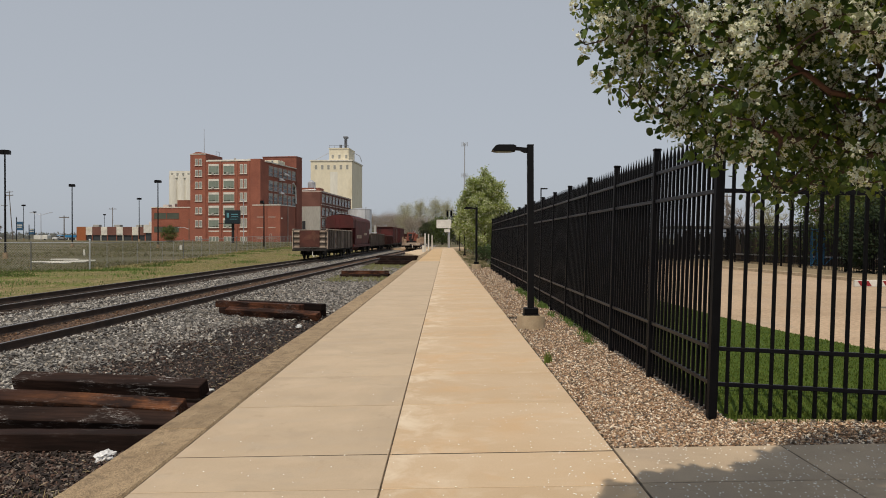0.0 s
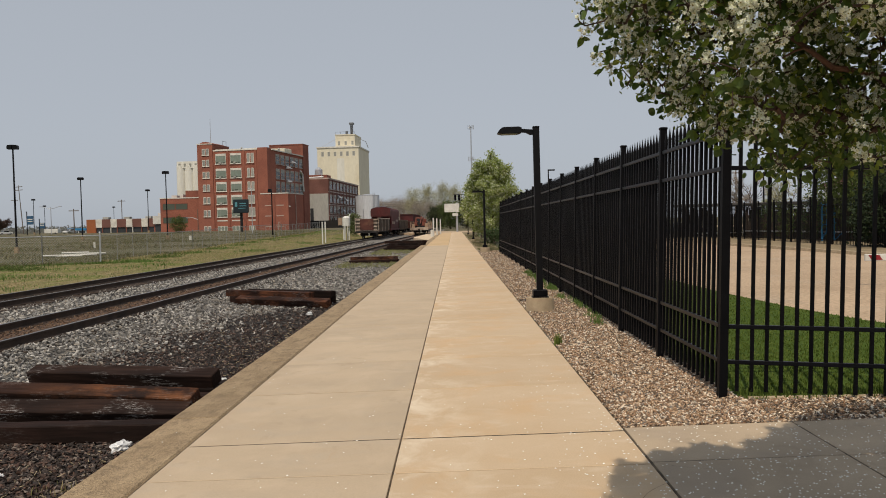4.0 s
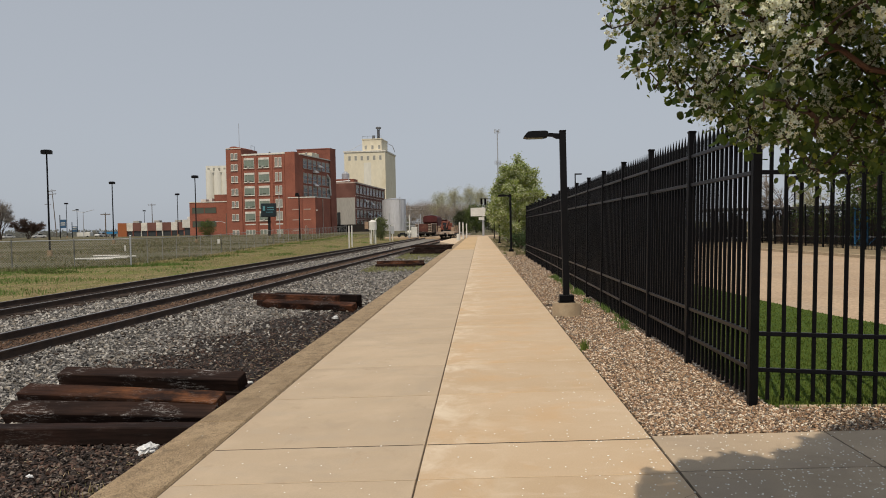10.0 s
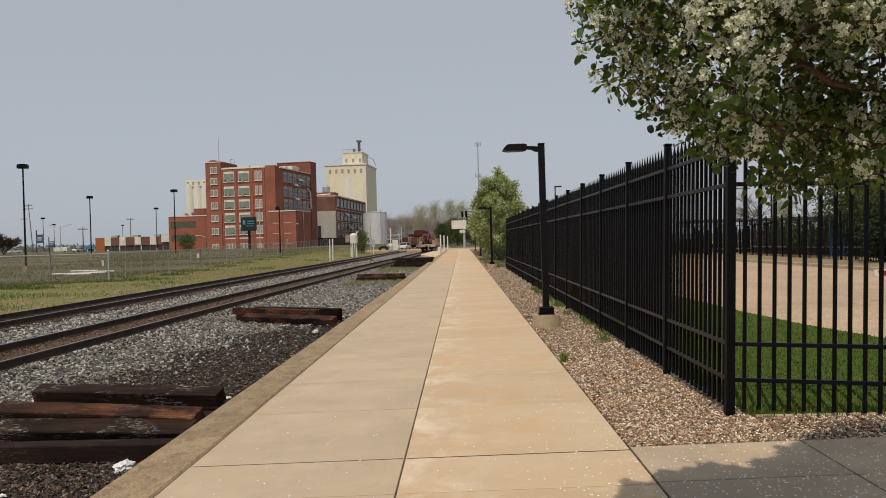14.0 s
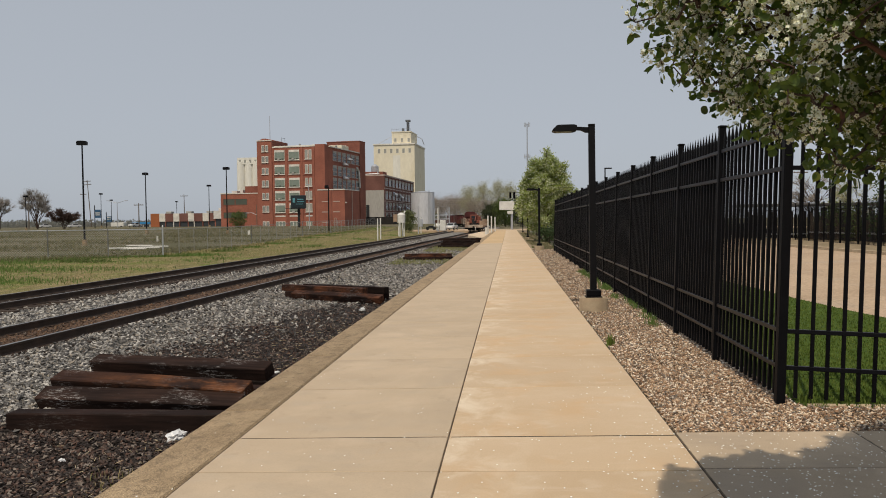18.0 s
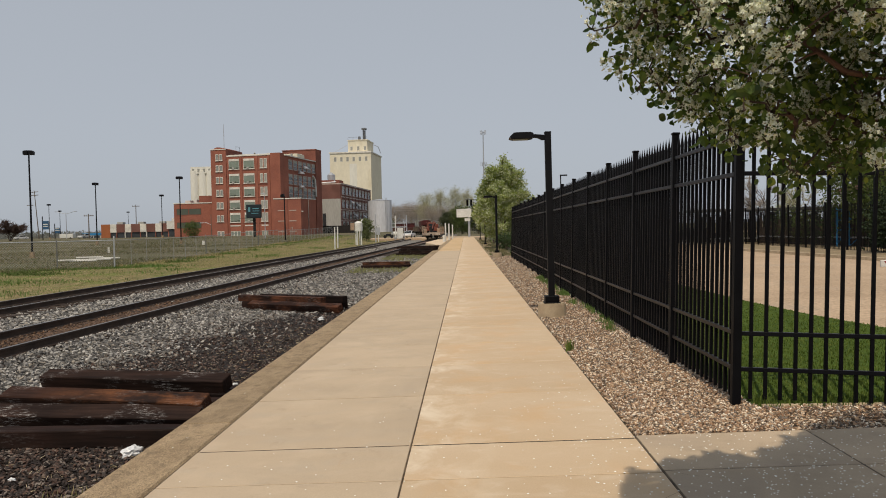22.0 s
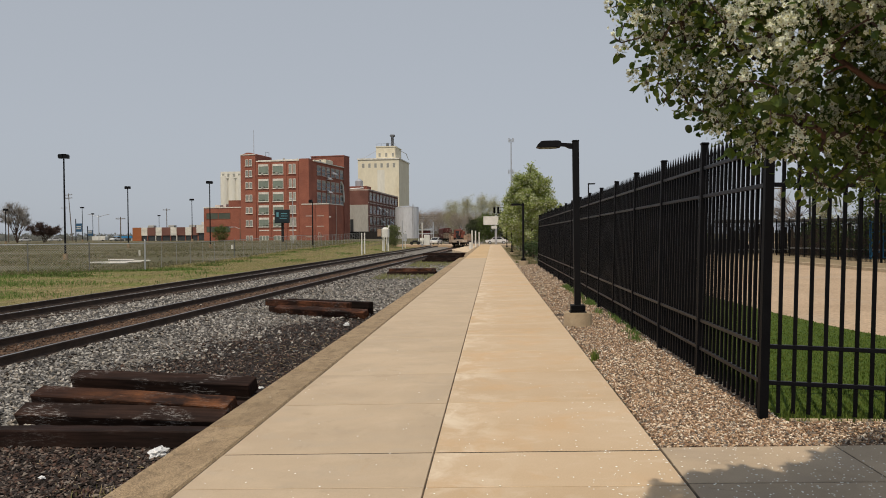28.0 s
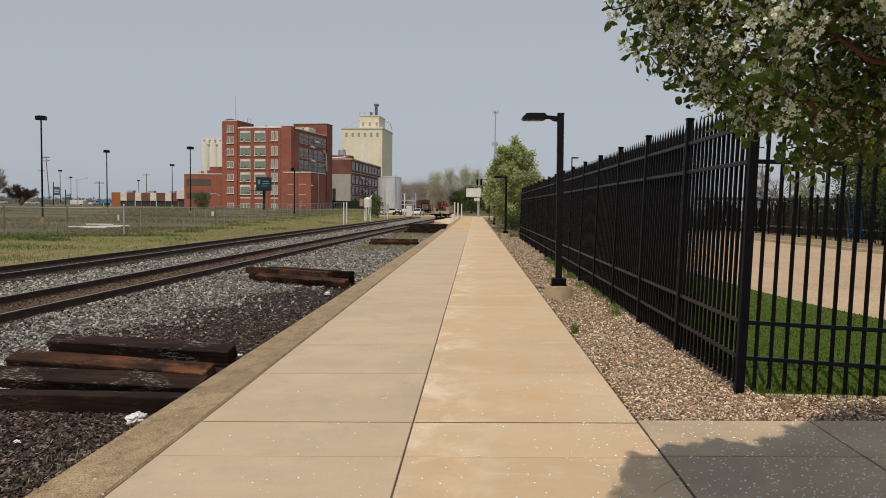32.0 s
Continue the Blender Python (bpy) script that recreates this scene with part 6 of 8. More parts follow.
for x, y, rz in ((-152, 262, 50), (-119, 240, 75), (-171, 275, 60)):
    c = copy_thing(bpy.data.objects["car"], pose(x, y, float(field_z(x, y)), 0, 0, rz))
    tagged(c, "small white car parked across the field")
passing_white = car(pose(9, 157, -0.06), M_CARWHITE, "white car driving over the crossing")
passing_grey = car(pose(-5.9, 150, -0.06, 0, 0, 180), M_CARGREYP, "grey car driving away from the crossing")
bike = thing("parked_motorcycle", "dark motorcycle parked on the verge", "motorcycle", pose(-15.0, 150, 0.0))
part("frame", boxes((-0.5, 0.5, -0.12, 0.12, 0.45, 0.85), bevel=0.05), M_CARDARK, bike)
for x in (-0.65, 0.65):
    part("wheel", rods(((x, -0.07, 0.33), (x, 0.07, 0.33), 0.33), n=18), M_DARK, bike)
part("headlamp", boxes((0.62, 0.8, -0.1, 0.1, 0.85, 1.05)), M_PLASTIC, bike)

# ---- marker posts by the tracks ----
def marker(x, y, z, h, r, label, group, m=None):
    bm = rods(((0, 0, -0.3), (0, 0, h), r), n=12)
    o = part("marker_post", bm, m or M_WHITE)
    o.matrix_basis = pose(x, y, z)
    return tagged(o, label, "post", group)


for x, y, h in ((-15.5, 91.6, 2.65), (-16.1, 97.3, 2.7), (-15.8, 112.8, 2.3), (-15.98, 116.8, 2.7), (-15.8, 140, 2.75)):
    marker(x, y, -0.5, h, 0.085, "round white post beside the far track", "track posts")
for x, y, h in ((-2.86, 108.3, 2.5), (-2.58, 117.4, 2.48), (-2.24, 128.3, 2.35)):
    marker(x, y, -0.07, h, 0.10, "white bollard post on the platform end", "platform posts")
b = tagged(part("short_bollard", rods(((0, 0, -0.3), (0, 0, 0.9), 0.2), n=14), M_WHITE), "short white bollard on the apron", "bollard")
b.matrix_basis = pose(-2.95, 104, -0.08)
tl = thing("signal_mast", "slim steel signal mast beside the far track", "mast", pose(-15.63, 134.5, -0.5))
part("pole", rods(((0, 0, -0.3), (0, 0, 4.95), 0.1, 0.08)), M_STEEL, tl)
part("case", boxes((0.15, 0.75, -0.2, 0.2, 1.3, 2.6), bevel=0.03), M_STEEL, tl)
drum = thing("white_tank", "small white round tank raised on posts", "tank", pose(-15.9, 115, -0.2))
bm = bmesh.new()
rod(bm, (0, 0, 1.75), (0, 0, 2.95), 0.6, 0.6, 24)
rod(bm, (0, 0, 2.95), (0, 0, 3.25), 0.6, 0.2, 24)
part("shell", bm, M_WHITE, drum)
part("bracket", boxes((-1.15, -0.62, -0.4, 0.4, 1.9, 3.0)), M_TAN, drum)
for x in (-0.4, 0.4):
    part("leg", rods(((x, 0, -0.3), (x, 0, 1.75), 0.1)), M_WHITE, drum)
part("spout", rods(((0.4, 0, 3.1), (0.6, 0, 3.5), 0.1)), M_WHITE, drum)
cab = thing("relay_cabinet", "pale relay cabinets beside the crossing", "cabinet", pose(-12.6, 149, -0.1))
part("body", boxes((-0.55, 0.55, -0.4, 0.4, 0, 2.0), bevel=0.03), M_WHITE, cab)
part("door", boxes((-0.45, 0.45, -0.43, -0.404, 0.1, 1.9)), M_WHITE, cab)
part("mast", rods(((-0.9, 0, -0.2), (-0.9, 0, 4.3), 0.09), ((0.8, 0, -0.2), (0.8, 0, 2.9), 0.06)), M_STEEL, cab)
part("gate_arm", boxes((-1.0, -0.8, -0.2, -0.1, 0.2, 4.4)), M_WHITE, cab)
gan = thing("signal_gantry", "pale steel signal gantry over the tracks", "gantry", pose(-16.2, 190, 0.2))
part("leg", rods(((-1.9, 0, -1), (-1.9, 0, 4.6), 0.14)), M_STEEL, gan)
part("leg", rods(((1.7, 0, -1), (1.7, 0, 4.9), 0.14)), M_STEEL, gan)
part("beam", boxes((-2.0, 1.8, -0.15, 0.15, 1.9, 2.15), (-2.0, 1.8, -0.15, 0.15, 2.9, 3.1)), M_STEEL, gan)
bin_ = thing("trash_bin", "white tank trailer by the crossing", "tank", pose(-13.7, 150.5, -0.1))
part("body", rods(((-0.35, 0, 0.9), (0.35, 0, 0.9), 0.45), n=18), M_WHITE, bin_)
part("stand", boxes((-0.3, 0.3, -0.3, 0.3, 0, 0.5)), M_STEEL, bin_)

# scrap timber and rubbish
for i, (xa, ya, xb, yb, z) in enumerate(((-34.4, 64.6, -30.6, 66.2, 0.12), (-33.4, 65.8, -31.2, 66.0, 0.3), (-33.6, 65.0, -31.5, 65.4, 0.05), (-32.6, 66.4, -30.0, 66.6, 0.2))):
    bm = rods(((xa, ya, -0.42 + z), (xb, yb, -0.42 + z), 0.07))
    tagged(part("white_pipe", bm, M_WHITE), "long white plastic pipe abandoned in the grass", "pipe", "scrap pipes")


def crumpled(name, x, y, z, s, m, label, cat, seed):
    rng = random.Random(seed)
    bm = bmesh.new()
    bmesh.ops.create_icosphere(bm, subdivisions=3, radius=1.0)
    for v in bm.verts:
        n = noise.noise(v.co * 2.3 + Vector((seed, 0, 0)))
        v.co *= 0.85 * (1 + 0.5 * n + 0.45 * noise.noise(v.co * 6.5) + rng.uniform(-0.14, 0.14))
        v.co = Vector((v.co.x * s, v.co.y * s * 0.7, max(v.co.z, -0.30) * s * 0.46))
    o = part(name, bm, m)
    o.matrix_basis = pose(x, y, z, 0, 0, rng.uniform(0, 360))
    return tagged(o, label, cat)


crumpled("plastic_bag", -3.27, 7.40, -0.355, 0.135, M_PLASTIC, "crumpled white plastic bag against the kerb", "litter", 3)
crumpled("plastic_scrap", -3.45, 18.2, -0.33, 0.11, M_PLASTIC, "crumpled clear plastic scrap beside the sleepers", "litter", 5)
crumpled("paper_scrap", -3.22, 10.6, -0.34, 0.05, M_PLASTIC, "small white paper scrap by the kerb", "litter", 8)
crumpled("paper_scrap", -3.95, 6.55, -0.34, 0.035, M_PLASTIC, "small white paper scrap on the cinders", "litter", 9)
for x, y in ((-25.6, 84.0), (-24.6, 92.0)):
    crumpled("white_rock", x, y, -0.3, 0.3, M_PLASTIC, "pale rock lying in the grass", "rock", int(y))


# ---- chain-link fence ----
def chain_fence(name, P, h, label, gap=3.0, rail=None):
    th = thing(name, label, "fence")
    V, F = [], []

    def strip(a, b, w):
        a, b = Vector(a), Vector(b)
        i = len(V)
        d = Vector((0, 0, w / 2))
        V.extend((a - d, a + d, b + d, b - d))
        F.append((i, i + 1, i + 2, i + 3))
    for (xa, ya), (xb, yb) in zip(P, P[1:]):
        L = math.hypot(xb - xa, yb - ya)
        n = max(1, round(L / gap))
        q = lambda u: (xa + (xb - xa) * u, ya + (yb - ya) * u, float(field_z(xa + (xb - xa) * u, ya + (yb - ya) * u)))
        for i in range(n + 1):
            x, y, z = q(i / n)
            o = part("post", rods(((0, 0, -0.3), (0, 0, h + (0.12 if i % n == 0 else 0)), 0.04 if i % n == 0 else 0.024)), M_WIRE, th, at=pose(x, y, z))
        xa_, ya_, za = q(0)
        xb_, yb_, zb = q(1)
        m = max(2, n)
        for i in range(m):
            a, b = q(i / m), q((i + 1) / m)
            part("top_rail", rods(((*a[:2], a[2] + h), (*b[:2], b[2] + h), 0.032 if rail else 0.022), n=6), rail or M_WIRE, th)
        s = 0.16
        k = int(L / s)
        for i in range(-int(h / s), k):
            u0, u1 = i * s / L, (i * s + h) / L
            for z0, z1 in ((0.03, h), (h, 0.03)):
                a0, a1, b0, b1 = u0, u1, z0, z1
                if a0 < 0:
                    b0 += (b1 - b0) * (-a0) / (a1 - a0)
                    a0 = 0
                if a1 > 1:
                    b1 = b0 + (b1 - b0) * (1 - a0) / (a1 - a0)
                    a1 = 1
                pa, pb = q(a0), q(a1)
                strip((pa[0], pa[1], pa[2] + b0), (pb[0], pb[1], pb[2] + b1), 0.0115)
    o = from_np("wire_mesh", np.array(V), np.array(F), M_WIRE, th)
    tagged(o, kind="stuff")
    return th


chain_fence("chain_link_fence", [(-24.1, 52.6), (-24.6, 73), (-25.5, 95), (-26.6, 120), (-27.6, 160)], 1.9, "grey chain-link fence along the railway field")
chain_fence("chain_link_fence", [(-24.1, 52.6), (-27.2, 51.0), (-30.4, 49.2), (-40, 45)], 1.9, "grey chain-link fence turning away from the track", 3.4, M_STEEL)
post = thing("fence_corner_post", "pale galvanised corner post of the chain-link fence", "fence post", pose(-24.02, 52.5, float(field_z(-24.02, 52.5))))
part("shaft", rods(((0, 0, -0.3), (0, 0, 2.1), 0.048), n=10), M_STEEL, post)
part("cap", rods(((0, 0, 2.1), (0, 0, 2.16), 0.07, 0.03), n=10), M_STEEL, post)
tag = thing("fence_notice", "small white notice wired to a fence post", "sign", pose(-24.4, 52.55, 0.75))
part("plate", boxes((-0.07, 0.07, -0.07, -0.055, -0.2, 0.2), bevel=0.004), M_WHITE, tag)
tag = thing("fence_notice", "small white notice wired to the chain-link", "sign", pose(-24.75, 72.8, 0.9))
part("plate", boxes((-0.12, 0.12, -0.07, -0.055, -0.25, 0.15), bevel=0.004), M_WHITE, tag)

# traffic signal over the crossing road
sig = thing("traffic_signal", "black traffic signal heads on a long mast arm", "traffic signal", pose(5.2, 154, -0.06))
part("pole", rods(((0, 0, -0.3), (0, 0, 7.4), 0.14, 0.10)), M_STEEL, sig)
part("mast_arm", rods(((0, 0, 7.1), (-5.2, 0, 7.35), 0.06, 0.035)), M_POLE, sig)
for x in (-4.85, -4.1):
    head = part("signal_head", boxes((x - 0.2, x + 0.2, -0.2, 0.1, 6.1, 7.25), bevel=0.04), M_BLACK, sig)
    for z in (6.32, 6.68, 7.04):
        part("visor", rods(((x, -0.2, z), (x, -0.36, z - 0.02), 0.12), n=12), M_BLACK, head)
# overhead cables that cross behind the storage tank
for k, (z0, z1) in enumerate(((10.6, 9.4), (10.0, 8.8), (9.2, 8.2))):
    P = [(-60 + 6.5 * i, 262 + k * 0.4, z0 + (z1 - z0) * i / 9 - 1.1 * math.sin(math.pi * i / 9)) for i in range(10)]
    V = [(x, y + 0.03 * c, z + 0.03 * s) for x, y, z in P for c, s in ((1, 0), (0, 1), (-1, 0), (0, -1))]
    F = [(4 * i + j, 4 * i + (j + 1) % 4, 4 * i + 4 + (j + 1) % 4, 4 * i + 4 + j) for i in range(len(P) - 1) for j in range(4)]
    tagged(from_np("overhead_cable", np.array(V), np.array(F), M_WOODPOLE), "thin dark overhead cable strung past the tank", "cable", "overhead cables")
for x, h in ((-60, 10.9), (-1.5, 9.7)):
    pole = thing("utility_pole", "dark timber pole carrying the overhead cables", "pole", pose(x, 262.4, 0))
    part("shaft", rods(((0, 0, -0.3), (0, 0, h), 0.15, 0.11)), M_WOODPOLE, pole)
    part("crossarm", boxes((-0.06, 0.06, -0.9, 0.9, h - 0.5, h - 0.36)), M_WOODPOLE, pole)

# ---- trees ----
def leaf_cloud(name, P, size, material, rng, parent=None, aspect=0.6, droop=0.0, fine=False):
    """Pointed folded leaves at the places P."""
    n = len(P)
    R = rot_random(n, rng)
    half = [(0.30, 0.08), (0.48, 0.30), (0.47, 0.52), (0.33, 0.76), (0.12, 0.93)]
    base = np.array([(0, 0, 0), (0, 0.45, -0.03), (0, 1.04, -0.10)] + [(-u * aspect, v, 0.16 * u) for u, v in half] + [(u * aspect, v, 0.16 * u) for u, v in half])
    tri = np.array([(0, 1, 3), (3, 1, 4), (4, 1, 5), (5, 1, 6), (6, 1, 7), (7, 1, 2), (1, 0, 8), (1, 8, 9), (1, 9, 10), (1, 10, 11), (1, 11, 12), (1, 12, 2)])
    if not fine:                         # far leaves: a folded lozenge
        base = np.array([(0, 0, 0), (-0.5 * aspect, 0.45, 0.08), (0.5 * aspect, 0.45, 0.08), (0, 1.0, -0.05)])
        tri = np.array([(0, 3, 1), (0, 2, 3)])
    V = np.einsum("nij,kj->nki", R, base)
    if droop:
        V[..., 2] -= droop * np.linalg.norm(V[..., :2], axis=-1)
    V = V * np.asarray(size).reshape(-1, 1, 1) + P[:, None]
    F = (tri[None] + (np.arange(n) * len(base))[:, None, None]).reshape(-1, 3)
    return from_np(name, V.reshape(-1, 3), F, material, parent)


def limb(bm, pts, r0, r1, n=7):
    k = len(pts)
    for i in range(k - 1):
        a, b = r0 + (r1 - r0) * i / (k - 1), r0 + (r1 - r0) * (i + 1) / (k - 1)
        rod(bm, pts[i], pts[i + 1], a, b, n, caps=False)


def tree(name, m, h, w, clear, leaves, leaf, material, seed, label, trunk=0.16, bark=None, group="", skew=0.42, narrow=0.55, cone=False, clump=0.125, fray=0.16):
    """Trunk, forking limbs and a crown of leaves that gather about the limb ends."""
    rng = np.random.default_rng(seed)
    th = thing(name, label, "tree", m, group)
    bm = bmesh.new()
    limb(bm, [(0, 0, -0.2), (0.03, 0.02, clear), (0.05, -0.03, h * 0.6), (0, 0, h * 0.92)], trunk, trunk * 0.15, 9)
    ends, tips = [], []
    n_l = 46 if cone else 26
    for i in range(n_l):
        z0 = clear + (h * 0.8 - clear) * (i / n_l)
        a = i * 2.4 + rng.uniform(-0.4, 0.4)
        prof = math.sin(math.pi * min(1, max(0.02, ((z0 - clear * 0.6) / (h - clear * 0.6)) ** narrow)))
        if cone:
            u = (z0 - clear) / (h * 0.82 - clear)
            prof = (0.35 + 0.8 * (u / 0.24) ** 0.7) if u < 0.24 else 1.15 * ((1 - u) / 0.76) ** 0.85
        L = w * (0.25 + 0.75 * prof) * (rng.uniform(0.9, 1.06) if cone else rng.uniform(0.75, 1.1))
        p0 = np.array([0, 0, z0])
        p2 = np.array([math.cos(a) * L, math.sin(a) * L, z0 + L * skew + rng.uniform(-0.1, 0.3)])
        p1 = (p0 + p2) / 2 + [0, 0, -0.08 * L]
        limb(bm, [p0, p1, p2], trunk * 0.3, trunk * 0.05, 5)
        for u in (0.45, 0.7, 0.9, 1.0):
            ends.append(p0 + (p2 - p0) * u)
            for _ in range(1 if cone else 2):
                e = ends[-1] + rng.normal(size=3) * w * fray
                tips.append((p0 + (p2 - p0) * u * 0.9, e))
                ends.append(e)
    ends.append(np.array([0, 0, h * 0.93]))
    part("trunk", bm, bark or M_BARK, th)
    tagged(sticks("twig_mass", [a for a, b in tips], [b for a, b in tips], trunk * 0.06, trunk * 0.02, bark or M_BARK, th), kind="stuff")
    E_ = np.array(ends)
    idx = rng.integers(0, len(E_), leaves)
    P = E_[idx] + rng.normal(size=(leaves, 3)) * w * clump
    cr = leaf_cloud("crown", P, rng.uniform(0.7, 1.3, leaves) * leaf, material, rng, th)
    return th


for i, (x, y, h, w) in enumerate(((3.05, 63, 7.75, 2.0), (3.1, 76, 7.2, 1.9), (3.2, 90, 6.8, 1.9), (3.2, 104, 6.6, 1.9), (3.0, 118, 6.4, 1.8))):
    tree("pear_tree", pose(x, y, 0, 0, 0, i * 70), h, w, 0.6, 36000 if i == 0 else 15000, 0.15 if i == 0 else 0.20, M_LEAF2, 20 + i, "conical pear tree in yellow-green leaf and white blossom", 0.11, group="platform trees", skew=0.75, cone=True, clump=0.085, fray=0.10)

# trees and shrubs beyond
tree("evergreen_shrub", pose(20.9, 37.0, -0.1), 3.5, 1.9, 0.2, 8000, 0.16, M_LEAFK, 51, "dark green clipped evergreen beside the railing", 0.1, skew=0.3)
tree("shade_tree", pose(24.0, 46.0, -0.1), 6.6, 3.0, 1.0, 9000, 0.2, M_LEAFG, 52, "leafy green tree behind the lot", 0.14)
tree("shade_tree", pose(31.0, 55.0, -0.1), 8.5, 3.4, 1.5, 5000, 0.26, M_LEAFG, 53, "leafy green tree behind the lot", 0.16)


def bare_tree(m, h, w, seed, label, material=None, stems=3, twig=0.018, n_t=900, name="bare_tree"):
    """Limbs that fork into many fine twigs."""
    rng = np.random.default_rng(seed)
    th = thing(name, label, "tree", m)
    tips, seg = [], []

    def grow(p, d, L, r, lev):
        q = p + d * L
        seg.append((p, q, r, r * 0.6))
        if lev == 0:
            tips.append((q, d, L))
            return
        for _ in range(3):
            e = d + rng.normal(size=3) * np.array([0.5 * w, 0.5 * w, 0.3])
            e[2] = max(abs(e[2]), 0.4)
            grow(p + d * L * rng.uniform(0.6, 1.0), e / np.linalg.norm(e), L * rng.uniform(0.6, 0.86), r * 0.6, lev - 1)
    for _ in range(stems):
        d = np.array([rng.normal() * 0.25 * w, rng.normal() * 0.25 * w, 1.0])
        grow(np.array([0, 0, -0.2]), d / np.linalg.norm(d), h * 0.245 * rng.uniform(0.75, 1.2), h * 0.011, 4)
    sticks("trunk", [a for a, b, c, d in seg], [b for a, b, c, d in seg], np.array([c for a, b, c, d in seg]), np.array([d for a, b, c, d in seg]), M_BARK, th, 5)
    T = tips
    k = max(2, n_t // max(1, len(T)))
    V, F = [], []
    for q, d, L in T:
        for _ in range(k):
            e = d + rng.normal(size=3) * 0.5
            e /= np.linalg.norm(e)
            s = np.cross(e, rng.normal(size=3))
            s /= np.linalg.norm(s)
            a = q - d * L * rng.uniform(0, 1)
            b = a + e * L * rng.uniform(0.6, 1.5)
            i = len(V)
            V.extend((a - s * twig, a + s * twig, b))
            F.append((i, i + 1, i + 2))
    tagged(from_np("twig_mass", np.array(V), np.array(F), material or M_TWIG, th), kind="stuff")
    return th


bare_tree(pose(-120.0, 190, 0.9), 13.0, 0.6, 61, "leafless grey tree across the field", M_TWIGG, stems=5, n_t=9000, twig=0.018)
bare_tree(pose(-142.5, 208, 0.9), 14, 0.7, 62, "leafless spreading tree across the field", M_TWIGG, stems=5, n_t=9000, twig=0.018)
bare_tree(pose(-113.0, 190, 0.6), 8.2, 1.1, 63, "dark reddish leafless shrub", M_TWIGD, stems=7, n_t=9000, twig=0.045)
bare_tree(pose(46, 120, 0), 12.5, 1.0, 64, "leafless tree behind the shelter", n_t=1500, twig=0.03)
bare_tree(pose(38, 90, 0), 10.5, 1.2, 65, "budding tree behind the shelter", M_TWIGP, n_t=1500, twig=0.03)
# far wood behind the crossing
for i, (x, y, h, w, kind) in enumerate(((-8.5, 262, 12.2, 1.25, 1), (-3.5, 258, 12.6, 1.2, 1), (-13.5, 266, 10.5, 1.3, 1), (0.5, 262, 12.0, 1.2, 1), (-20, 285, 9.5, 1.5, 0), (-25.5, 290, 9.0, 1.5, 0), (-31, 300, 9.5, 1.6, 0), (-37, 300, 9.0, 1.6, 0), (-15.5, 290, 10, 1.5, 0), (-45, 310, 9, 1.6, 0), (-17.5, 275, 8.5, 1.4, 0), (-22.5, 300, 10, 1.4, 0), (-28, 305, 10, 1.4, 0), (-34, 310, 10, 1.4, 0), (-11, 255, 7, 1.6, 0), (-6, 250, 6.5, 1.6, 0))):
    k = 1.0 if kind and x > -12 or y < 260 else 1.6        # the deeper rows
    tree("wood_tree", pose(x * k, y * k, 0.0), k * h * (1.28 if kind else 1.0), k * w * (2.2 if kind else 2.3), 0.8, 15000 if kind else 9000, 0.17 * k, M_TWIGP if kind else M_TWIG, 70 + i, "budding pale tree in the far wood" if kind else "leafless tree in the far wood", 0.2, bark=M_BARKG, group="far wood", skew=1.15, clump=0.19, fray=0.24)
for i, (x, y, h, w) in enumerate(((-1.0, 222, 8.6, 3.2), (3.5, 226, 9.6, 3.4), (-5.0, 232, 7.2, 2.6), (8.0, 222, 9, 3.2), (13, 215, 8, 3), (-29, 275, 7.0, 3.0), (18, 205, 8, 3))):
    tree("wood_tree", pose(x, y, -0.1), h, w, 0.4, 7000, 0.3, M_LEAFW if i in (1, 2, 3, 4) else M_LEAFG, 90 + i, "dense green tree in the far wood", 0.2, group="far wood", skew=0.35)
tree("bush", pose(-18.3, 142, -0.4), 4.4, 1.35, 0.2, 3600, 0.2, M_BUSH, 110, "green bush growing by the storage tank", 0.08, skew=0.6)
tree("bush", pose(-62.5, 176, 0.5), 4.0, 1.7, 0.2, 2600, 0.22, M_LEAFG, 111, "dark bush in front of the office wing", 0.08, skew=0.4)
for i, (x, y, h) in enumerate(((3.4, 50, 1.6), (4.6, 49, 1.8), (5.8, 50, 1.7), (7.2, 51, 1.8), (3.0, 58.5, 1.2))):
    tree("bush", pose(x, y, -0.1), h, 0.75, 0.1, 1300, 0.13, M_LEAFD, 120 + i, "low dark bush beyond the fence end", 0.05, skew=0.4)
# a low wooded skyline round the field, distance haze put into its colour
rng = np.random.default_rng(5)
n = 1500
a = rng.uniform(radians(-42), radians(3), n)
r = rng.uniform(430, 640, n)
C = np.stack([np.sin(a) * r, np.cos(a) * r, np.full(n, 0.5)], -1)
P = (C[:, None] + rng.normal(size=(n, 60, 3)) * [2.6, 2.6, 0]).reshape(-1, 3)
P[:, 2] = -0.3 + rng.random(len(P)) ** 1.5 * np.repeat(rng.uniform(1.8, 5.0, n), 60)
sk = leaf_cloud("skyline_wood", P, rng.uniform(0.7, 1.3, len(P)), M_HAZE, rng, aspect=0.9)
tagged(sk, "low wood along the horizon with haze in its colour", "trees", kind="stuff")


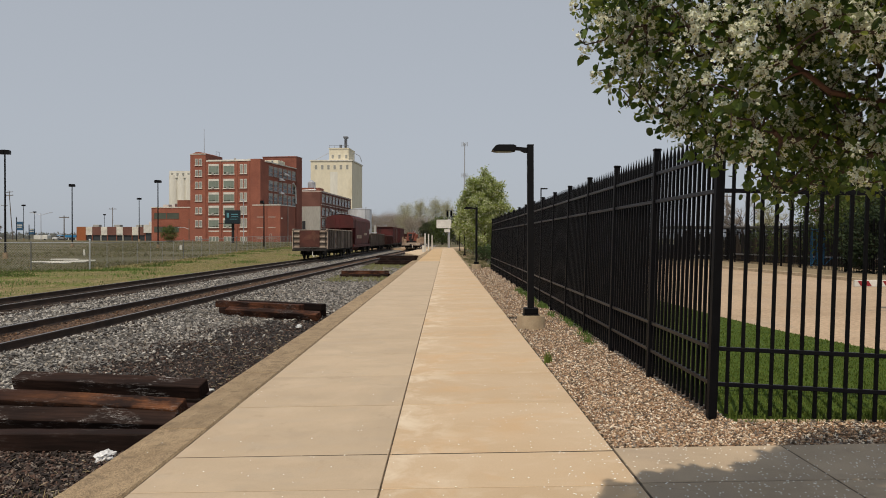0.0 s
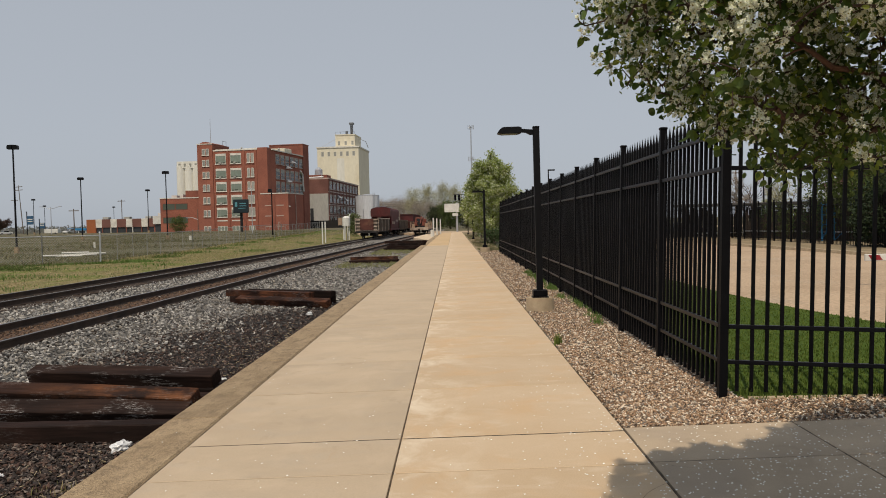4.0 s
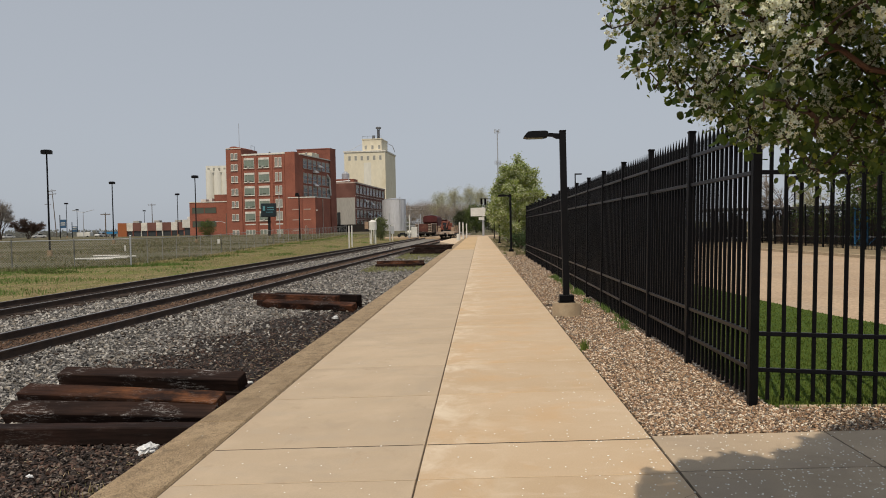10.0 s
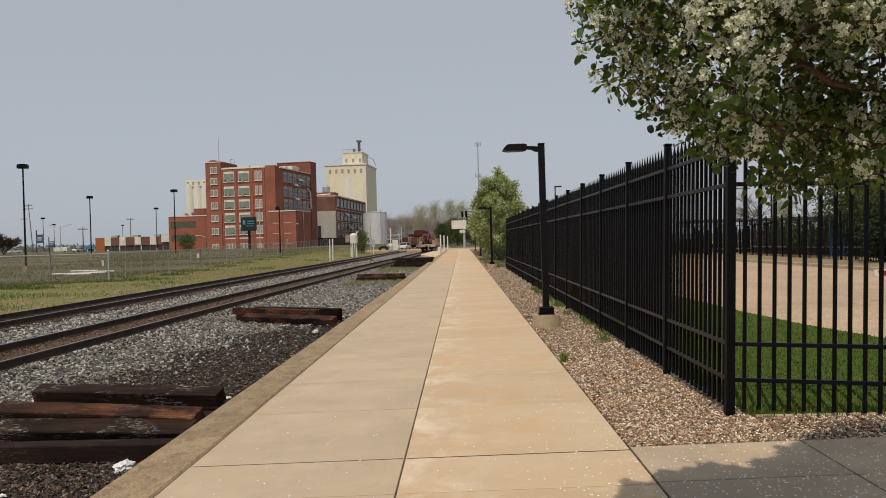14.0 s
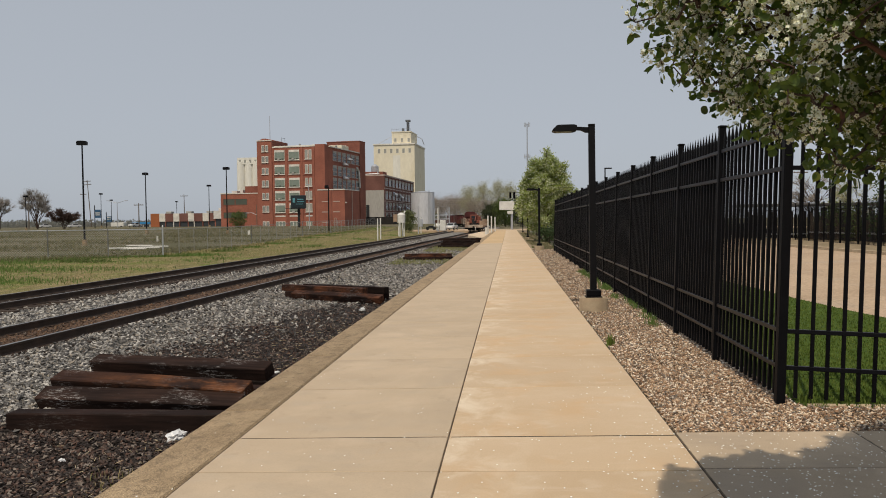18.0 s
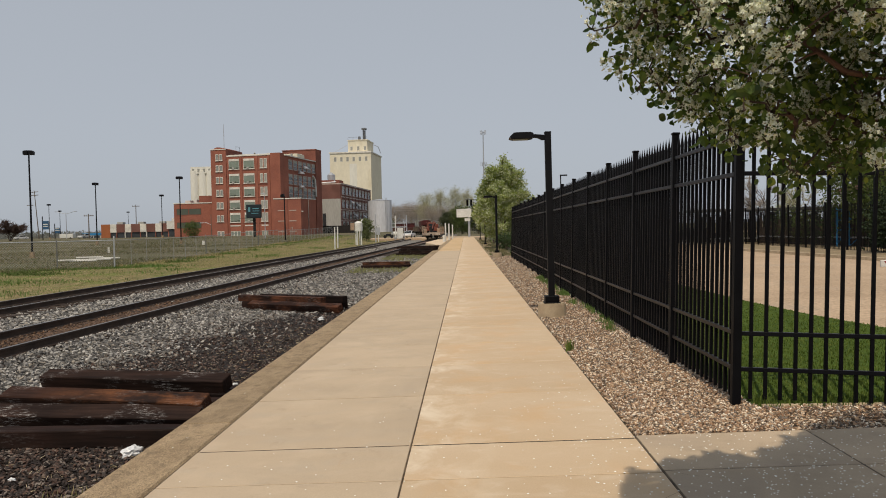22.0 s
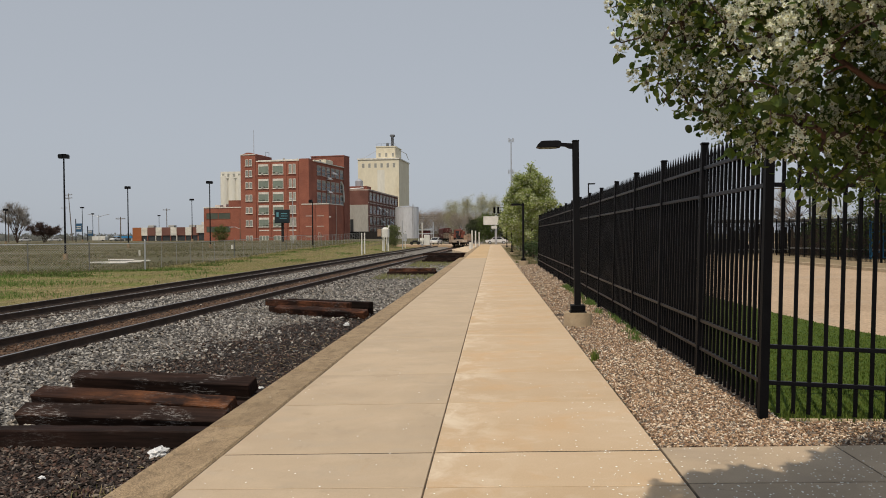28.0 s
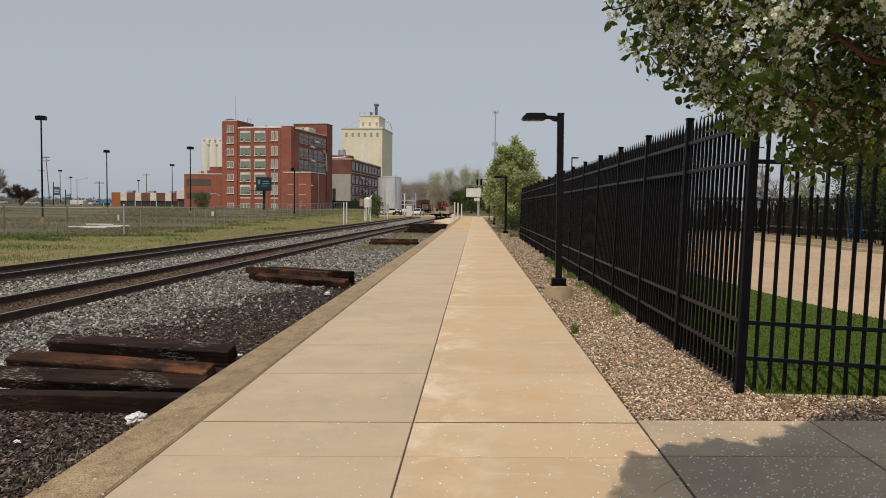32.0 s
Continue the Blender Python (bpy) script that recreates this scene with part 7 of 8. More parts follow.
# ---- the blossoming pear that overhangs the walk ----
def pear():
    rng = np.random.default_rng(11)
    th = thing("blossoming_pear", "white-blossomed pear tree with glossy leaves overhanging the walk", "tree", pose(0, 0, 0))
    root = np.array([3.3, 2.35, 0.05])
    crotch = np.array([3.2, 2.45, 1.85])
    bm = bmesh.new()
    limb(bm, [root - [0, 0, 0.1], (root + crotch) / 2 + [0.03, 0, 0], crotch], 0.13, 0.10, 12)
    part("trunk", bm, M_BARK, th)
    # lower edge of the crown, carved along camera sight lines to fit the view
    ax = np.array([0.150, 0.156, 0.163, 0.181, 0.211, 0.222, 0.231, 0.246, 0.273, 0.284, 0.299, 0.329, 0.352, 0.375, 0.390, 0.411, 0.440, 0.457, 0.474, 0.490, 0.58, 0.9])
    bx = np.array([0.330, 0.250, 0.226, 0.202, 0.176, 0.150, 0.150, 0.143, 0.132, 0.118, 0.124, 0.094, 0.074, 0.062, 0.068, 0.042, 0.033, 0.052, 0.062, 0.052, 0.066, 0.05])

    def lit_edge(P, ragged=1.0):
        """How far a point lies inside a ragged crown edge, cut along the sun's slant to shape its shadow on the walk.
        """
        xg, yg = P[:, 0] + 0.135 * P[:, 2], P[:, 1] + 0.584 * P[:, 2]
        e = np.interp(xg, [0.6, 0.85, 1.0, 1.1, 1.3, 1.55, 1.85, 2.05, 2.3, 2.45, 2.8, 3.3, 6.0], [4.4, 4.75, 5.1, 5.42, 5.48, 5.66, 5.9, 5.68, 5.85, 6.12, 6.42, 7.2, 9.5])
        e = e + ragged * (0.05 * np.sin(xg * 13 + 2.1 * np.sin(xg * 5.3)) + 0.045 * np.sin(xg * 37 + 3 * np.sin(xg * 7)) + 0.05 * np.sin(P[:, 2] * 15 + xg * 11) + 0.035 * np.sin(P[:, 2] * 41 - xg * 29))
        return e - yg

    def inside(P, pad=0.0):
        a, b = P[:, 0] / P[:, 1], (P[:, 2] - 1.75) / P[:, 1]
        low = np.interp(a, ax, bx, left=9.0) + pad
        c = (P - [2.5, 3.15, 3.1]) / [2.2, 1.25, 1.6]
        # depth follows height in the camera's view: a thin low layer, thicker upward
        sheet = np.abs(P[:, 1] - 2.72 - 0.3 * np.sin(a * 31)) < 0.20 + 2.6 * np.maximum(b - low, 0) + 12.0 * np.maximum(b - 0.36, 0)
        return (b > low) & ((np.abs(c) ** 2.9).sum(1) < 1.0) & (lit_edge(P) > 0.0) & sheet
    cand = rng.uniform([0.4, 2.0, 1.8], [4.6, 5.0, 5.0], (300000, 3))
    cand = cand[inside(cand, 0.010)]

    # gaps cut toward the sun to light posies placed to fit the camera's view
    FLECKS = np.array([(0.750, 2.26, 2.36, 0.10), (0.87, 2.28, 2.40, 0.08), (1.25, 2.26, 2.38, 0.10), (1.16, 2.28, 2.44, 0.07), (1.36, 2.28, 2.32, 0.06), (0.56, 2.34, 2.46, 0.06), (0.47, 2.44, 2.36, 0.05), (1.04, 2.28, 2.45, 0.06), (1.33, 2.26, 2.20, 0.05)])

    def shading(P):
        """True where a point stands in the way of such a beam."""
        blocked = np.zeros(len(P), bool)
        for fx, fy, fz, fr in FLECKS:
            h = P[:, 2] - fz
            d = np.hypot(P[:, 0] - fx + 0.135 * h, P[:, 1] - fy + 0.584 * h)
            blocked |= (h > 0.07) & (d < fr * (1 + 0.25 * np.sin(h * 9 + fx * 40)))
        return blocked
    cand = cand[~shading(cand)]
    # the twigs bunch and leave gaps, their density set by place in camera's view
    hold = np.array([noise.noise(Vector(c) * 2.6) + 0.6 * noise.noise(Vector(c) * 6.1) for c in cand])
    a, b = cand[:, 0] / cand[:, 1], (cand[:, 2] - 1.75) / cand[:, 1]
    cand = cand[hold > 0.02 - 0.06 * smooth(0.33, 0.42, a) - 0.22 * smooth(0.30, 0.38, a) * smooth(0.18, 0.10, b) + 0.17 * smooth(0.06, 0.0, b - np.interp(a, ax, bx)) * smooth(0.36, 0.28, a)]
    cell, nodes = set(), []
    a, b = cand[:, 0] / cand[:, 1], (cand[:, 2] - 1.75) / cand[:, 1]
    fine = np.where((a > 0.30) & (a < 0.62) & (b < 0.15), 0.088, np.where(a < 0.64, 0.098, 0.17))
    for c, s in zip(cand, fine):         # one node to a small cell, closer low in the camera's view
        k = (s, *(c / s).astype(int))
        if k not in cell:
            cell.add(k)
            nodes.append(c)
    nodes = np.array(nodes)
    # no twig stands alone
    near = np.array([(((nodes - c) ** 2).sum(1) < 0.17 ** 2).sum() for c in nodes])
    nodes = nodes[near > 4]
    # branches: each node springs from the nearest one that lies further in
    order = np.argsort(((nodes - crotch) ** 2).sum(1))
    nodes = nodes[order]
    up = [-1] * len(nodes)
    load = np.ones(len(nodes))
    for i in range(1, len(nodes)):
        d = nodes[:i] - nodes[i]
        cost = np.sqrt((d ** 2).sum(1)) + 0.10 * np.sqrt(((nodes[:i] - crotch) ** 2).sum(1))
        up[i] = int(cost.argmin())
    for i in range(len(nodes) - 1, 0, -1):
        load[up[i]] += load[i]
    heavy, A, B, RA, RB = [], [], [], [], []
    rad = lambda l: min(0.03, 0.0014 + 0.00075 * l ** 0.5)
    for i in range(1, len(nodes)):
        j = up[i]
        if load[i] > 60:
            heavy.append((j, i))
            continue
        mid = (nodes[i] + nodes[j]) / 2 + rng.normal(size=3) * 0.012
        A += [nodes[j], mid]
        B += [mid, nodes[i]]
        RA += [rad(load[i]) * 1.1, rad(load[i])]
        RB += [rad(load[i]), rad(load[i]) * 0.9]
    tagged(sticks("twig_mass", A, B, np.array(RA), np.array(RB), M_BARK, th, 5), kind="stuff")
    bm = bmesh.new()
    limb(bm, [crotch, (crotch + nodes[0]) / 2, nodes[0]], 0.07, 0.05, 9)
    part("leader", bm, M_BARK, th)
    for q, (j, i) in enumerate(heavy):
        bm = bmesh.new()
        mid = (nodes[i] + nodes[j]) / 2 + rng.normal(size=3) * 0.01
        limb(bm, [nodes[j], mid, nodes[i]], rad(load[i]) * 1.05, rad(load[i]), 8)
        part("branch", bm, M_BARKR if q % 3 == 0 else M_BARK, th)
    # leaves in loose whorls about the nodes
    per = 9
    P = np.repeat(nodes, per, 0) + np.clip(rng.normal(size=(len(nodes) * per, 3)), -1.5, 1.5) * 0.045
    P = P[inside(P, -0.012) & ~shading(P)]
    lv = leaf_cloud("leaves", P, 0.014 + 0.028 * rng.random(len(P)) ** 1.3, M_LEAF, rng, th, aspect=0.80, droop=0.30, fine=True)
    tagged(lv, kind="stuff")
    # small yellow-green leaves among the blossom, light through them put into the colour
    young = nodes[rng.random(len(nodes)) < 0.45]
    P = np.repeat(young, 7, 0) + rng.normal(size=(len(young) * 7, 3)) * 0.03
    P = P[inside(P, -0.010) & ~shading(P)]
    tagged(leaf_cloud("young_leaves", P, rng.uniform(0.012, 0.026, len(P)), M_LEAFY, rng, th, aspect=0.62, droop=0.1, fine=True), kind="stuff")
    # a bare reddish bough under the blossom, outer points placed along camera sight lines
    for name, pts, r0, r1 in (("bough", [crotch + [0, 0, 0.15], (2.4, 2.5, 2.1), (1.7, 2.5, 2.13), (1.231, 2.520, 2.220), (1.112, 2.520, 2.310), (1.025, 2.520, 2.358), (0.938, 2.520, 2.387), (0.850, 2.520, 2.445), (0.779, 2.520, 2.508), (0.724, 2.520, 2.589)], 0.0125, 0.003),
                              ("side_shoot", [(1.174, 2.520, 2.265), (1.129, 2.496, 2.279), (1.099, 2.496, 2.270), (1.059, 2.496, 2.249)], 0.005, 0.003)):
        bm = bmesh.new()
        limb(bm, [np.array(p) for p in pts], r0, r1, 8)
        part(name, bm, M_BARKR, th)
    # unseen upper crown, added out of view to keep the lower boughs in shade
    U = rng.uniform([0.5, 0.7, 2.6], [5.3, 4.3, 6.0], (210000, 3))
    c = (U - [2.85, 2.45, 3.75]) / [2.35, 1.95, 2.15] + rng.normal(size=U.shape) * 0.05
    a, b = U[:, 0] / U[:, 1], (U[:, 2] - 1.75) / U[:, 1]
    back = lit_edge(U)
    U, back = U[m := ((np.abs(c) ** 2.4).sum(1) < 1) & (b > 0.38) & (a > 0.22) & (back > 0)], back[m]
    clump = np.array([noise.noise(Vector((p[0] * 4.2 + p[2] * 0.57, p[1] * 4.2 + p[2] * 2.45, p[2] * 0.5))) for p in U])
    over = smooth(2.0, 2.5, U[:, 0] + 0.135 * U[:, 2]) * smooth(0.15, 0.6, back)
    U = U[(clump > 0.16 - 0.46 * smooth(0.0, 0.8, back) - 0.5 * over) & ~shading(U)]
    out = U[:, 0] + 0.135 * U[:, 2] > 2.1          # fuller where it deepens the shade on the side walk
    U = np.concatenate([U[~out][:4600], U[out][:32000]])
    tagged(leaf_cloud("upper_leaves", U, rng.uniform(0.05, 0.09, len(U)), M_LEAF, rng, th, aspect=0.8, droop=0.2), kind="stuff")
    # blossoms in round posies, thick high up, sparse at the view's lower right
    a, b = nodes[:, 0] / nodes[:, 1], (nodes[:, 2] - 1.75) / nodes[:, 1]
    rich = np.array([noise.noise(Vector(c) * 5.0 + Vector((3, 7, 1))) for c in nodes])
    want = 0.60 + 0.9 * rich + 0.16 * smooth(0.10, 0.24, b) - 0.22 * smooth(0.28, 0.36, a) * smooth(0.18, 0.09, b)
    pick = nodes[rng.random(len(nodes)) < want]
    # extra posies set in the cut gaps, where the sun reaches them
    pick = np.concatenate([pick + rng.normal(size=pick.shape) * 0.012, np.repeat(FLECKS[:, :3], 9, 0) + rng.normal(size=(9 * len(FLECKS), 3)) * np.repeat(FLECKS[:, 3:], 9, 0) * [0.45, 0.25, 0.5]])
    fl = 28
    ball = rng.normal(size=(len(pick) * fl, 3))
    ball *= (rng.random((len(ball), 1)) ** 0.5) / np.linalg.norm(ball, axis=1, keepdims=True)
    C = np.repeat(pick, fl, 0) + ball * np.repeat(rng.uniform(0.022, 0.048, len(pick)), fl)[:, None]
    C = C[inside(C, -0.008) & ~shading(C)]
    n = len(C)
    R = rot_random(n, rng)
    size = rng.uniform(0.0062, 0.0100, (n, 1, 1))
    V, F = [], []
    for q in range(5):                   # five rounded, cupped petals
        t = 2 * math.pi * q / 5
        pet = np.array([(0, 0, 0), (math.cos(t - 0.55) * 0.72, math.sin(t - 0.55) * 0.72, 0.16), (math.cos(t) * 1.05, math.sin(t) * 1.05, 0.30), (math.cos(t + 0.55) * 0.72, math.sin(t + 0.55) * 0.72, 0.16)])
        W = np.einsum("nij,kj->nki", R, pet) * size + C[:, None]
        V.append(W.reshape(-1, 3))
        F.append(np.arange(n * 4).reshape(-1, 4) + q * n * 4)
    bl = from_np("blossoms", np.concatenate(V), np.concatenate(F), M_PETAL, th)
    tagged(bl, kind="stuff")
    heart = np.array([(-0.24, -0.2, 0.13), (0.24, -0.2, 0.13), (0.24, 0.2, 0.13), (-0.24, 0.2, 0.13)])
    W = np.einsum("nij,kj->nki", R, heart) * size + C[:, None]
    tagged(from_np("blossom_heart", W.reshape(-1, 3), np.arange(n * 4).reshape(-1, 4), M_STAMEN, th), kind="stuff")


pear()

# dark hedge behind the far railing
for i in range(5, 9):
    tree("hedge_shrub", pose(15.6 + i * 1.5, 56.0 - i * 1.1, -0.1), 3.4, 1.1, 0.15, 480, 0.16, M_LEAFD, 140 + i, "dark hedge shrub behind the railing", 0.06, group="hedge", skew=0.45)

# ---- beyond the parking lot ----
def lot_fence(xa, ya, xb, yb, label):
    """Dark railing from one corner to the next."""
    d = math.hypot(xb - xa, yb - ya)
    th = thing("lot_fence", label, "fence", pose(xa, ya, 0.08, 0, 0, math.degrees(math.atan2(yb - ya, xb - xa))))
    n = int(d / 0.15)
    p0 = part("picket", boxes((-0.012, 0.012, -0.012, 0.012, 0.08, 2.5)), M_BLACK, th)
    for i in range(1, n):
        again(p0, pose(i * d / n, 0, 0))
    for z in (0.3, 2.15):
        part("rail", boxes((0, d, -0.02, 0.02, z - 0.02, z + 0.02)), M_BLACK, th)
    for i in range(int(d / 2.6) + 1):
        part("post", boxes((i * 2.6 - 0.04, i * 2.6 + 0.04, -0.04, 0.04, -0.2, 2.65)), M_BLACK, th)


lot_fence(10.5, 59.5, 20.2, 57.0, "tall black railing at the far side of the lot")
lot_fence(20.2, 57.0, 19.8, 34.0, "black railing returning along the lot kerb")
bm = bmesh.new()
prism(bm, [(-0.3, 0), (-0.3, 0.14), (0.3, 0.14), (7.0, 0.14), (7.0, 0.0)], 0, 40, pose(17.6, 26.0, 0.0, 0, 0, 2.2))
tagged(part("earth_bank", bm, M_EARTH), "bare tan earth strip behind the lot kerb", "ground", kind="structure")
shelter = thing("waiting_shelter", "long dark shelter with a low flat roof and stand-in boards", "shelter", pose(20.6, 61.5, 0.0, 0, 0, -8))
part("roof", boxes((-3.0, 10.5, -1.5, 3, 2.55, 2.75), bevel=0.03), M_ROOF, shelter)
for i in range(7):
    part("post", boxes((i * 1.9 - 2.57, i * 1.9 - 2.43, -1.2, -1.06, 0, 2.55)), M_BLACK, shelter)
# added dense boards stand in for dark trunk-like clutter behind the railing
for i in range(7):
    for j in range(8):
        x = i * 1.9 - 2.4 + j * 0.235
        part("screen_board", boxes((x, x + 0.16 + 0.05 * (j % 2), 0.5, 0.56, 0.15, 2.45 - 0.25 * ((i + j) % 3))), M_WOODD, shelter)
part("bench", boxes((-2, 8.5, -0.2, 0.3, 0.42, 0.5)), M_STEEL, shelter)
# uneven boards added for a brownish low wall and dark clutter
wall = thing("timber_screen", "weathered brown timber screen behind the railing", "fence", pose(21.4, 58.0, 0.05, 0, 0, -78))
for i in range(46):
    h = 1.25 + 0.75 * math.sin(i * 1.7) ** 2
    part("board", boxes((i * 0.32, i * 0.32 + 0.26, 0, 0.05, 0, h)), M_WOODB if i % 3 else M_WOODD, wall)
part("kick_rail", boxes((0, 14.8, -0.06, -0.002, 0.55, 0.65)), M_STEEL, wall, "pale rail along the foot of the screen")
for i, (x, y, h) in enumerate(((22.4, 52.5, 2.4), (23.2, 49.8, 3.2), (22.6, 55.3, 2.8), (23.0, 58.0, 2.2), (16.5, 63.0, 1.9), (14.4, 63.5, 2.2), (12.2, 63.8, 1.8))):
    tree("hedge_shrub", pose(x, y, 0.0), h, 1.0, 0.15, 700, 0.16, M_LEAFD if i % 2 else M_LEAFG, 150 + i, "straggling dark shrub behind the railing", 0.06, group="hedge", skew=0.45)
blue = thing("play_structure", "bright blue lattice play structure behind the railing", "playground", pose(22.6, 47.5, 0.0))
for x in (-0.35, 0.0, 0.35):
    part("upright", boxes((x - 0.05, x + 0.05, -0.05, 0.05, 0, 2.45)), M_BLUE, blue)
for z in (0.5, 1.1, 1.7, 2.3):
    part("crosspiece", rods(((-0.35, 0, z), (0.5, 0, z + 0.1), 0.035)), M_BLUE, blue)
part("brace", rods(((-0.35, 0, 0.2), (0.6, 0.2, 1.8), 0.03), ((0.35, 0, 0.1), (1.2, 0, 0.9), 0.03)), M_BLUE, blue)

gate = thing("barrier_gate", "white barrier arm with red stripes on a yellow post", "barrier", pose(10.93, 18.7, 0.01))
part("arm", boxes((-1.15, 4.5, -0.03, 0.03, 0.60, 0.76), bevel=0.008), M_WHITE, gate)
for i in range(9):
    bm = bmesh.new()
    x = -1.0 + i * 0.6
    prism(bm, [(x, 0.62), (x + 0.26, 0.62), (x + 0.18, 0.74), (x - 0.08, 0.74)], -0.034, -0.0305)
    part("stripe", bm, M_RED, gate)
part("post", boxes((0.02, 0.12, 0.05, 0.15, 0.0, 1.2), bevel=0.01), M_YELLOW, gate)
part("housing", boxes((-0.12, 0.2, 0.04, 0.3, 1.45, 1.95), bevel=0.02), M_WHITE, gate)
part("stem", boxes((0.03, 0.11, 0.1, 0.18, 1.2, 1.45)), M_STEEL, gate)
part("foot", boxes((-0.1, 0.24, -0.05, 0.3, 0.0, 0.1), bevel=0.01), M_BLACK, gate)
slim = thing("street_lamp", "slim dark lamp post with one short arm", "lamp post", pose(7.31, 60, -0.1))
part("pole", rods(((0, 0, -0.2), (0, 0, 5.7), 0.055, 0.045)), M_POLE, slim)
part("lamp_head", boxes((-0.04, 0.5, -0.09, 0.09, 5.64, 5.74), bevel=0.02), M_POLE, slim)
car(pose(18.0, 62.2, -0.1, 0, 0, 14), M_CARDARK, "dark car parked beyond the fence")
utility_pole(54, 150, 10.6, 0, 1)
lot_lamp(31.6, 80, 6.0, 1, foot=False, label="slim parking lamp beyond the lot", rz=180)
depot = thing("depot_roof", "low building with a red roof behind the trees", "building", pose(40, 62, 0))
part("wall", boxes((-7, 8, 0, 8, 0, 4.2)), M_STONEW, depot)
bm = bmesh.new()
prism(bm, [(-7.5, 4.2), (0.5, 7.6), (8.5, 4.2)], -0.5, 8.5)
part("roof", bm, M_CARRED, depot)
for i in range(5):
    window(depot, -6 + i * 2.8, -4.4 + i * 2.8, 1.2, 3.2, "f", 0.1, 1, M_GLASSD)

# ---- loose stone and grass ----
rng = np.random.default_rng(3)


def scatter(n, x0, x1, y0, y1, power=1.7):
    """Places that thin out with the distance."""
    u = rng.random(n)
    k = 1 - power
    y = (y0 ** k + (y1 ** k - y0 ** k) * u) ** (1 / k)
    return rng.uniform(x0, x1, n), y


def dark_edge(y):
    """Where the cinders by the platform give way to grey ballast."""
    return -5.0 + 0.5 * np.sin(y * 0.9) + 0.35 * np.sin(y * 2.3 + 1) - 1.8 * smooth(9.5, 6.5, y) - 1.1 * smooth(11, 15, y) + 1.6 * smooth(15.5, 20, y) + 1.9 * smooth(19, 26, y) + 2.0 * smooth(23, 27, y)


# cinders
x, y = scatter(70000, -8.4, KERB0 - 0.02, 4.2, 30, 1.9)
soft = rng.normal(0, 0.5, len(x)) * (1 + 0.9 * smooth(10.5, 15, y))
m = x + soft > dark_edge(y)
dx, dy = x[m], y[m]
sz = rng.uniform(0.022, 0.05, len(dx)) * (1 + 0.012 * dy)
tagged(stones("cinder_stones", np.stack([dx, dy, np.full(len(dx), BALLAST_Z - 0.016) + rng.uniform(0, 0.026, len(dx))], -1), sz * 0.74, M_CINDER, rng, kind="cube"), "loose dark brown cinder stones by the platform", "stones", kind="stuff")
# a dark bed under them, its colour standing in for shade between the stones
yy = np.arange(3, 27.6, 0.4)
rows = []
for q in yy:
    l = float(dark_edge(q)) + 0.15
    for u in range(5):
        rows.append((l + (KERB0 - 0.0 - l) * u / 4, q, BALLAST_Z - 0.024 - (0.004 if u == 0 else 0)))
i = (np.arange(len(yy) - 1)[:, None] * 5 + np.arange(4)[None]).ravel()
tagged(from_np("cinder_bed", np.array(rows), np.stack([i, i + 1, i + 6, i + 5], -1), M_BEDD), "dark cinder bed beside the platform", "ground", kind="structure")
# grey ballast
x, y = scatter(78000, -10.5, KERB0 - 0.02, 5, 60, 1.75)
soft = rng.normal(0, 0.5, len(x)) * (1 + 0.9 * smooth(10.5, 15, y))
m = (x + soft < dark_edge(y)) & (x < 0)
gx, gy = x[m], y[m]
rel = gx - near_track(gy)
keep = (np.abs(rel) > 0.85) | (rng.random(len(gx)) < 0.12)
keep &= np.abs(np.abs(rel) - 0.7525) > 0.09
gx, gy, rel = gx[keep], gy[keep], rel[keep]
gz = BALLAST_Z - 0.02 + rng.uniform(0, 0.04, len(gx)) + 0.055 * np.exp(-((np.abs(rel) - 1.3) / 0.7) ** 2)
tagged(stones("ballast_stones", np.stack([gx, gy, gz], -1), rng.uniform(0.024, 0.052, len(gx)) * (1 + 0.018 * gy), M_STONE, rng, kind="cube"), "loose grey crushed ballast stones", "stones", kind="stuff")
x, y = scatter(26000, -3.4, 3.3, 14, 90, 1.6)
fx = x + far_track(y) + 1.2
rel = fx - far_track(y)
keep = (np.abs(np.abs(rel) - 0.7525) > 0.1) & (fx < near_track(y) - 0.95)
fx, fy, rel = fx[keep], y[keep], rel[keep]
z = BALLAST_Z - 0.01 + rng.uniform(0, 0.02, len(fx)) - 0.13 * smooth(-1.6, -3.0, rel)
tagged(stones("ballast_stones", np.stack([fx, fy, z], -1), rng.uniform(0.04, 0.075, len(fx)) * (1 + 0.008 * fy), M_STONE, rng, kind="cube"), "loose grey ballast about the far track", "stones", kind="stuff")
# rust-stained chips between the near rails
x, y = scatter(11000, -0.66, 0.66, 8, 95, 1.7)
tagged(stones("rusty_stones", np.stack([near_track(y) + x, y, BALLAST_Z + 0.045 + rng.uniform(-0.012, 0.012, len(x))], -1), rng.uniform(0.02, 0.045, len(x)) * (1 + 0.012 * y), M_RUSTS, rng, kind="cube"), "rust-stained chips lying between the rails", "stones", kind="stuff")
# pea gravel
x, y = scatter(68000, EDGE + 0.02, 2.66, 6.4, 46, 1.9)
tagged(stones("gravel_stones", np.stack([x, y, 0.01 + 0.016 * (x - EDGE) + rng.uniform(-0.010, 0.018, len(x))], -1), rng.uniform(0.010, 0.023, len(x)) * (1 + 0.022 * y), M_GRAVEL, rng, kind="cube"), "loose tan and brown pea gravel", "stones", kind="stuff")
n = 13000
x, y = rng.uniform(2.6, 7.6, n), rng.uniform(6.39, 7.24, n)
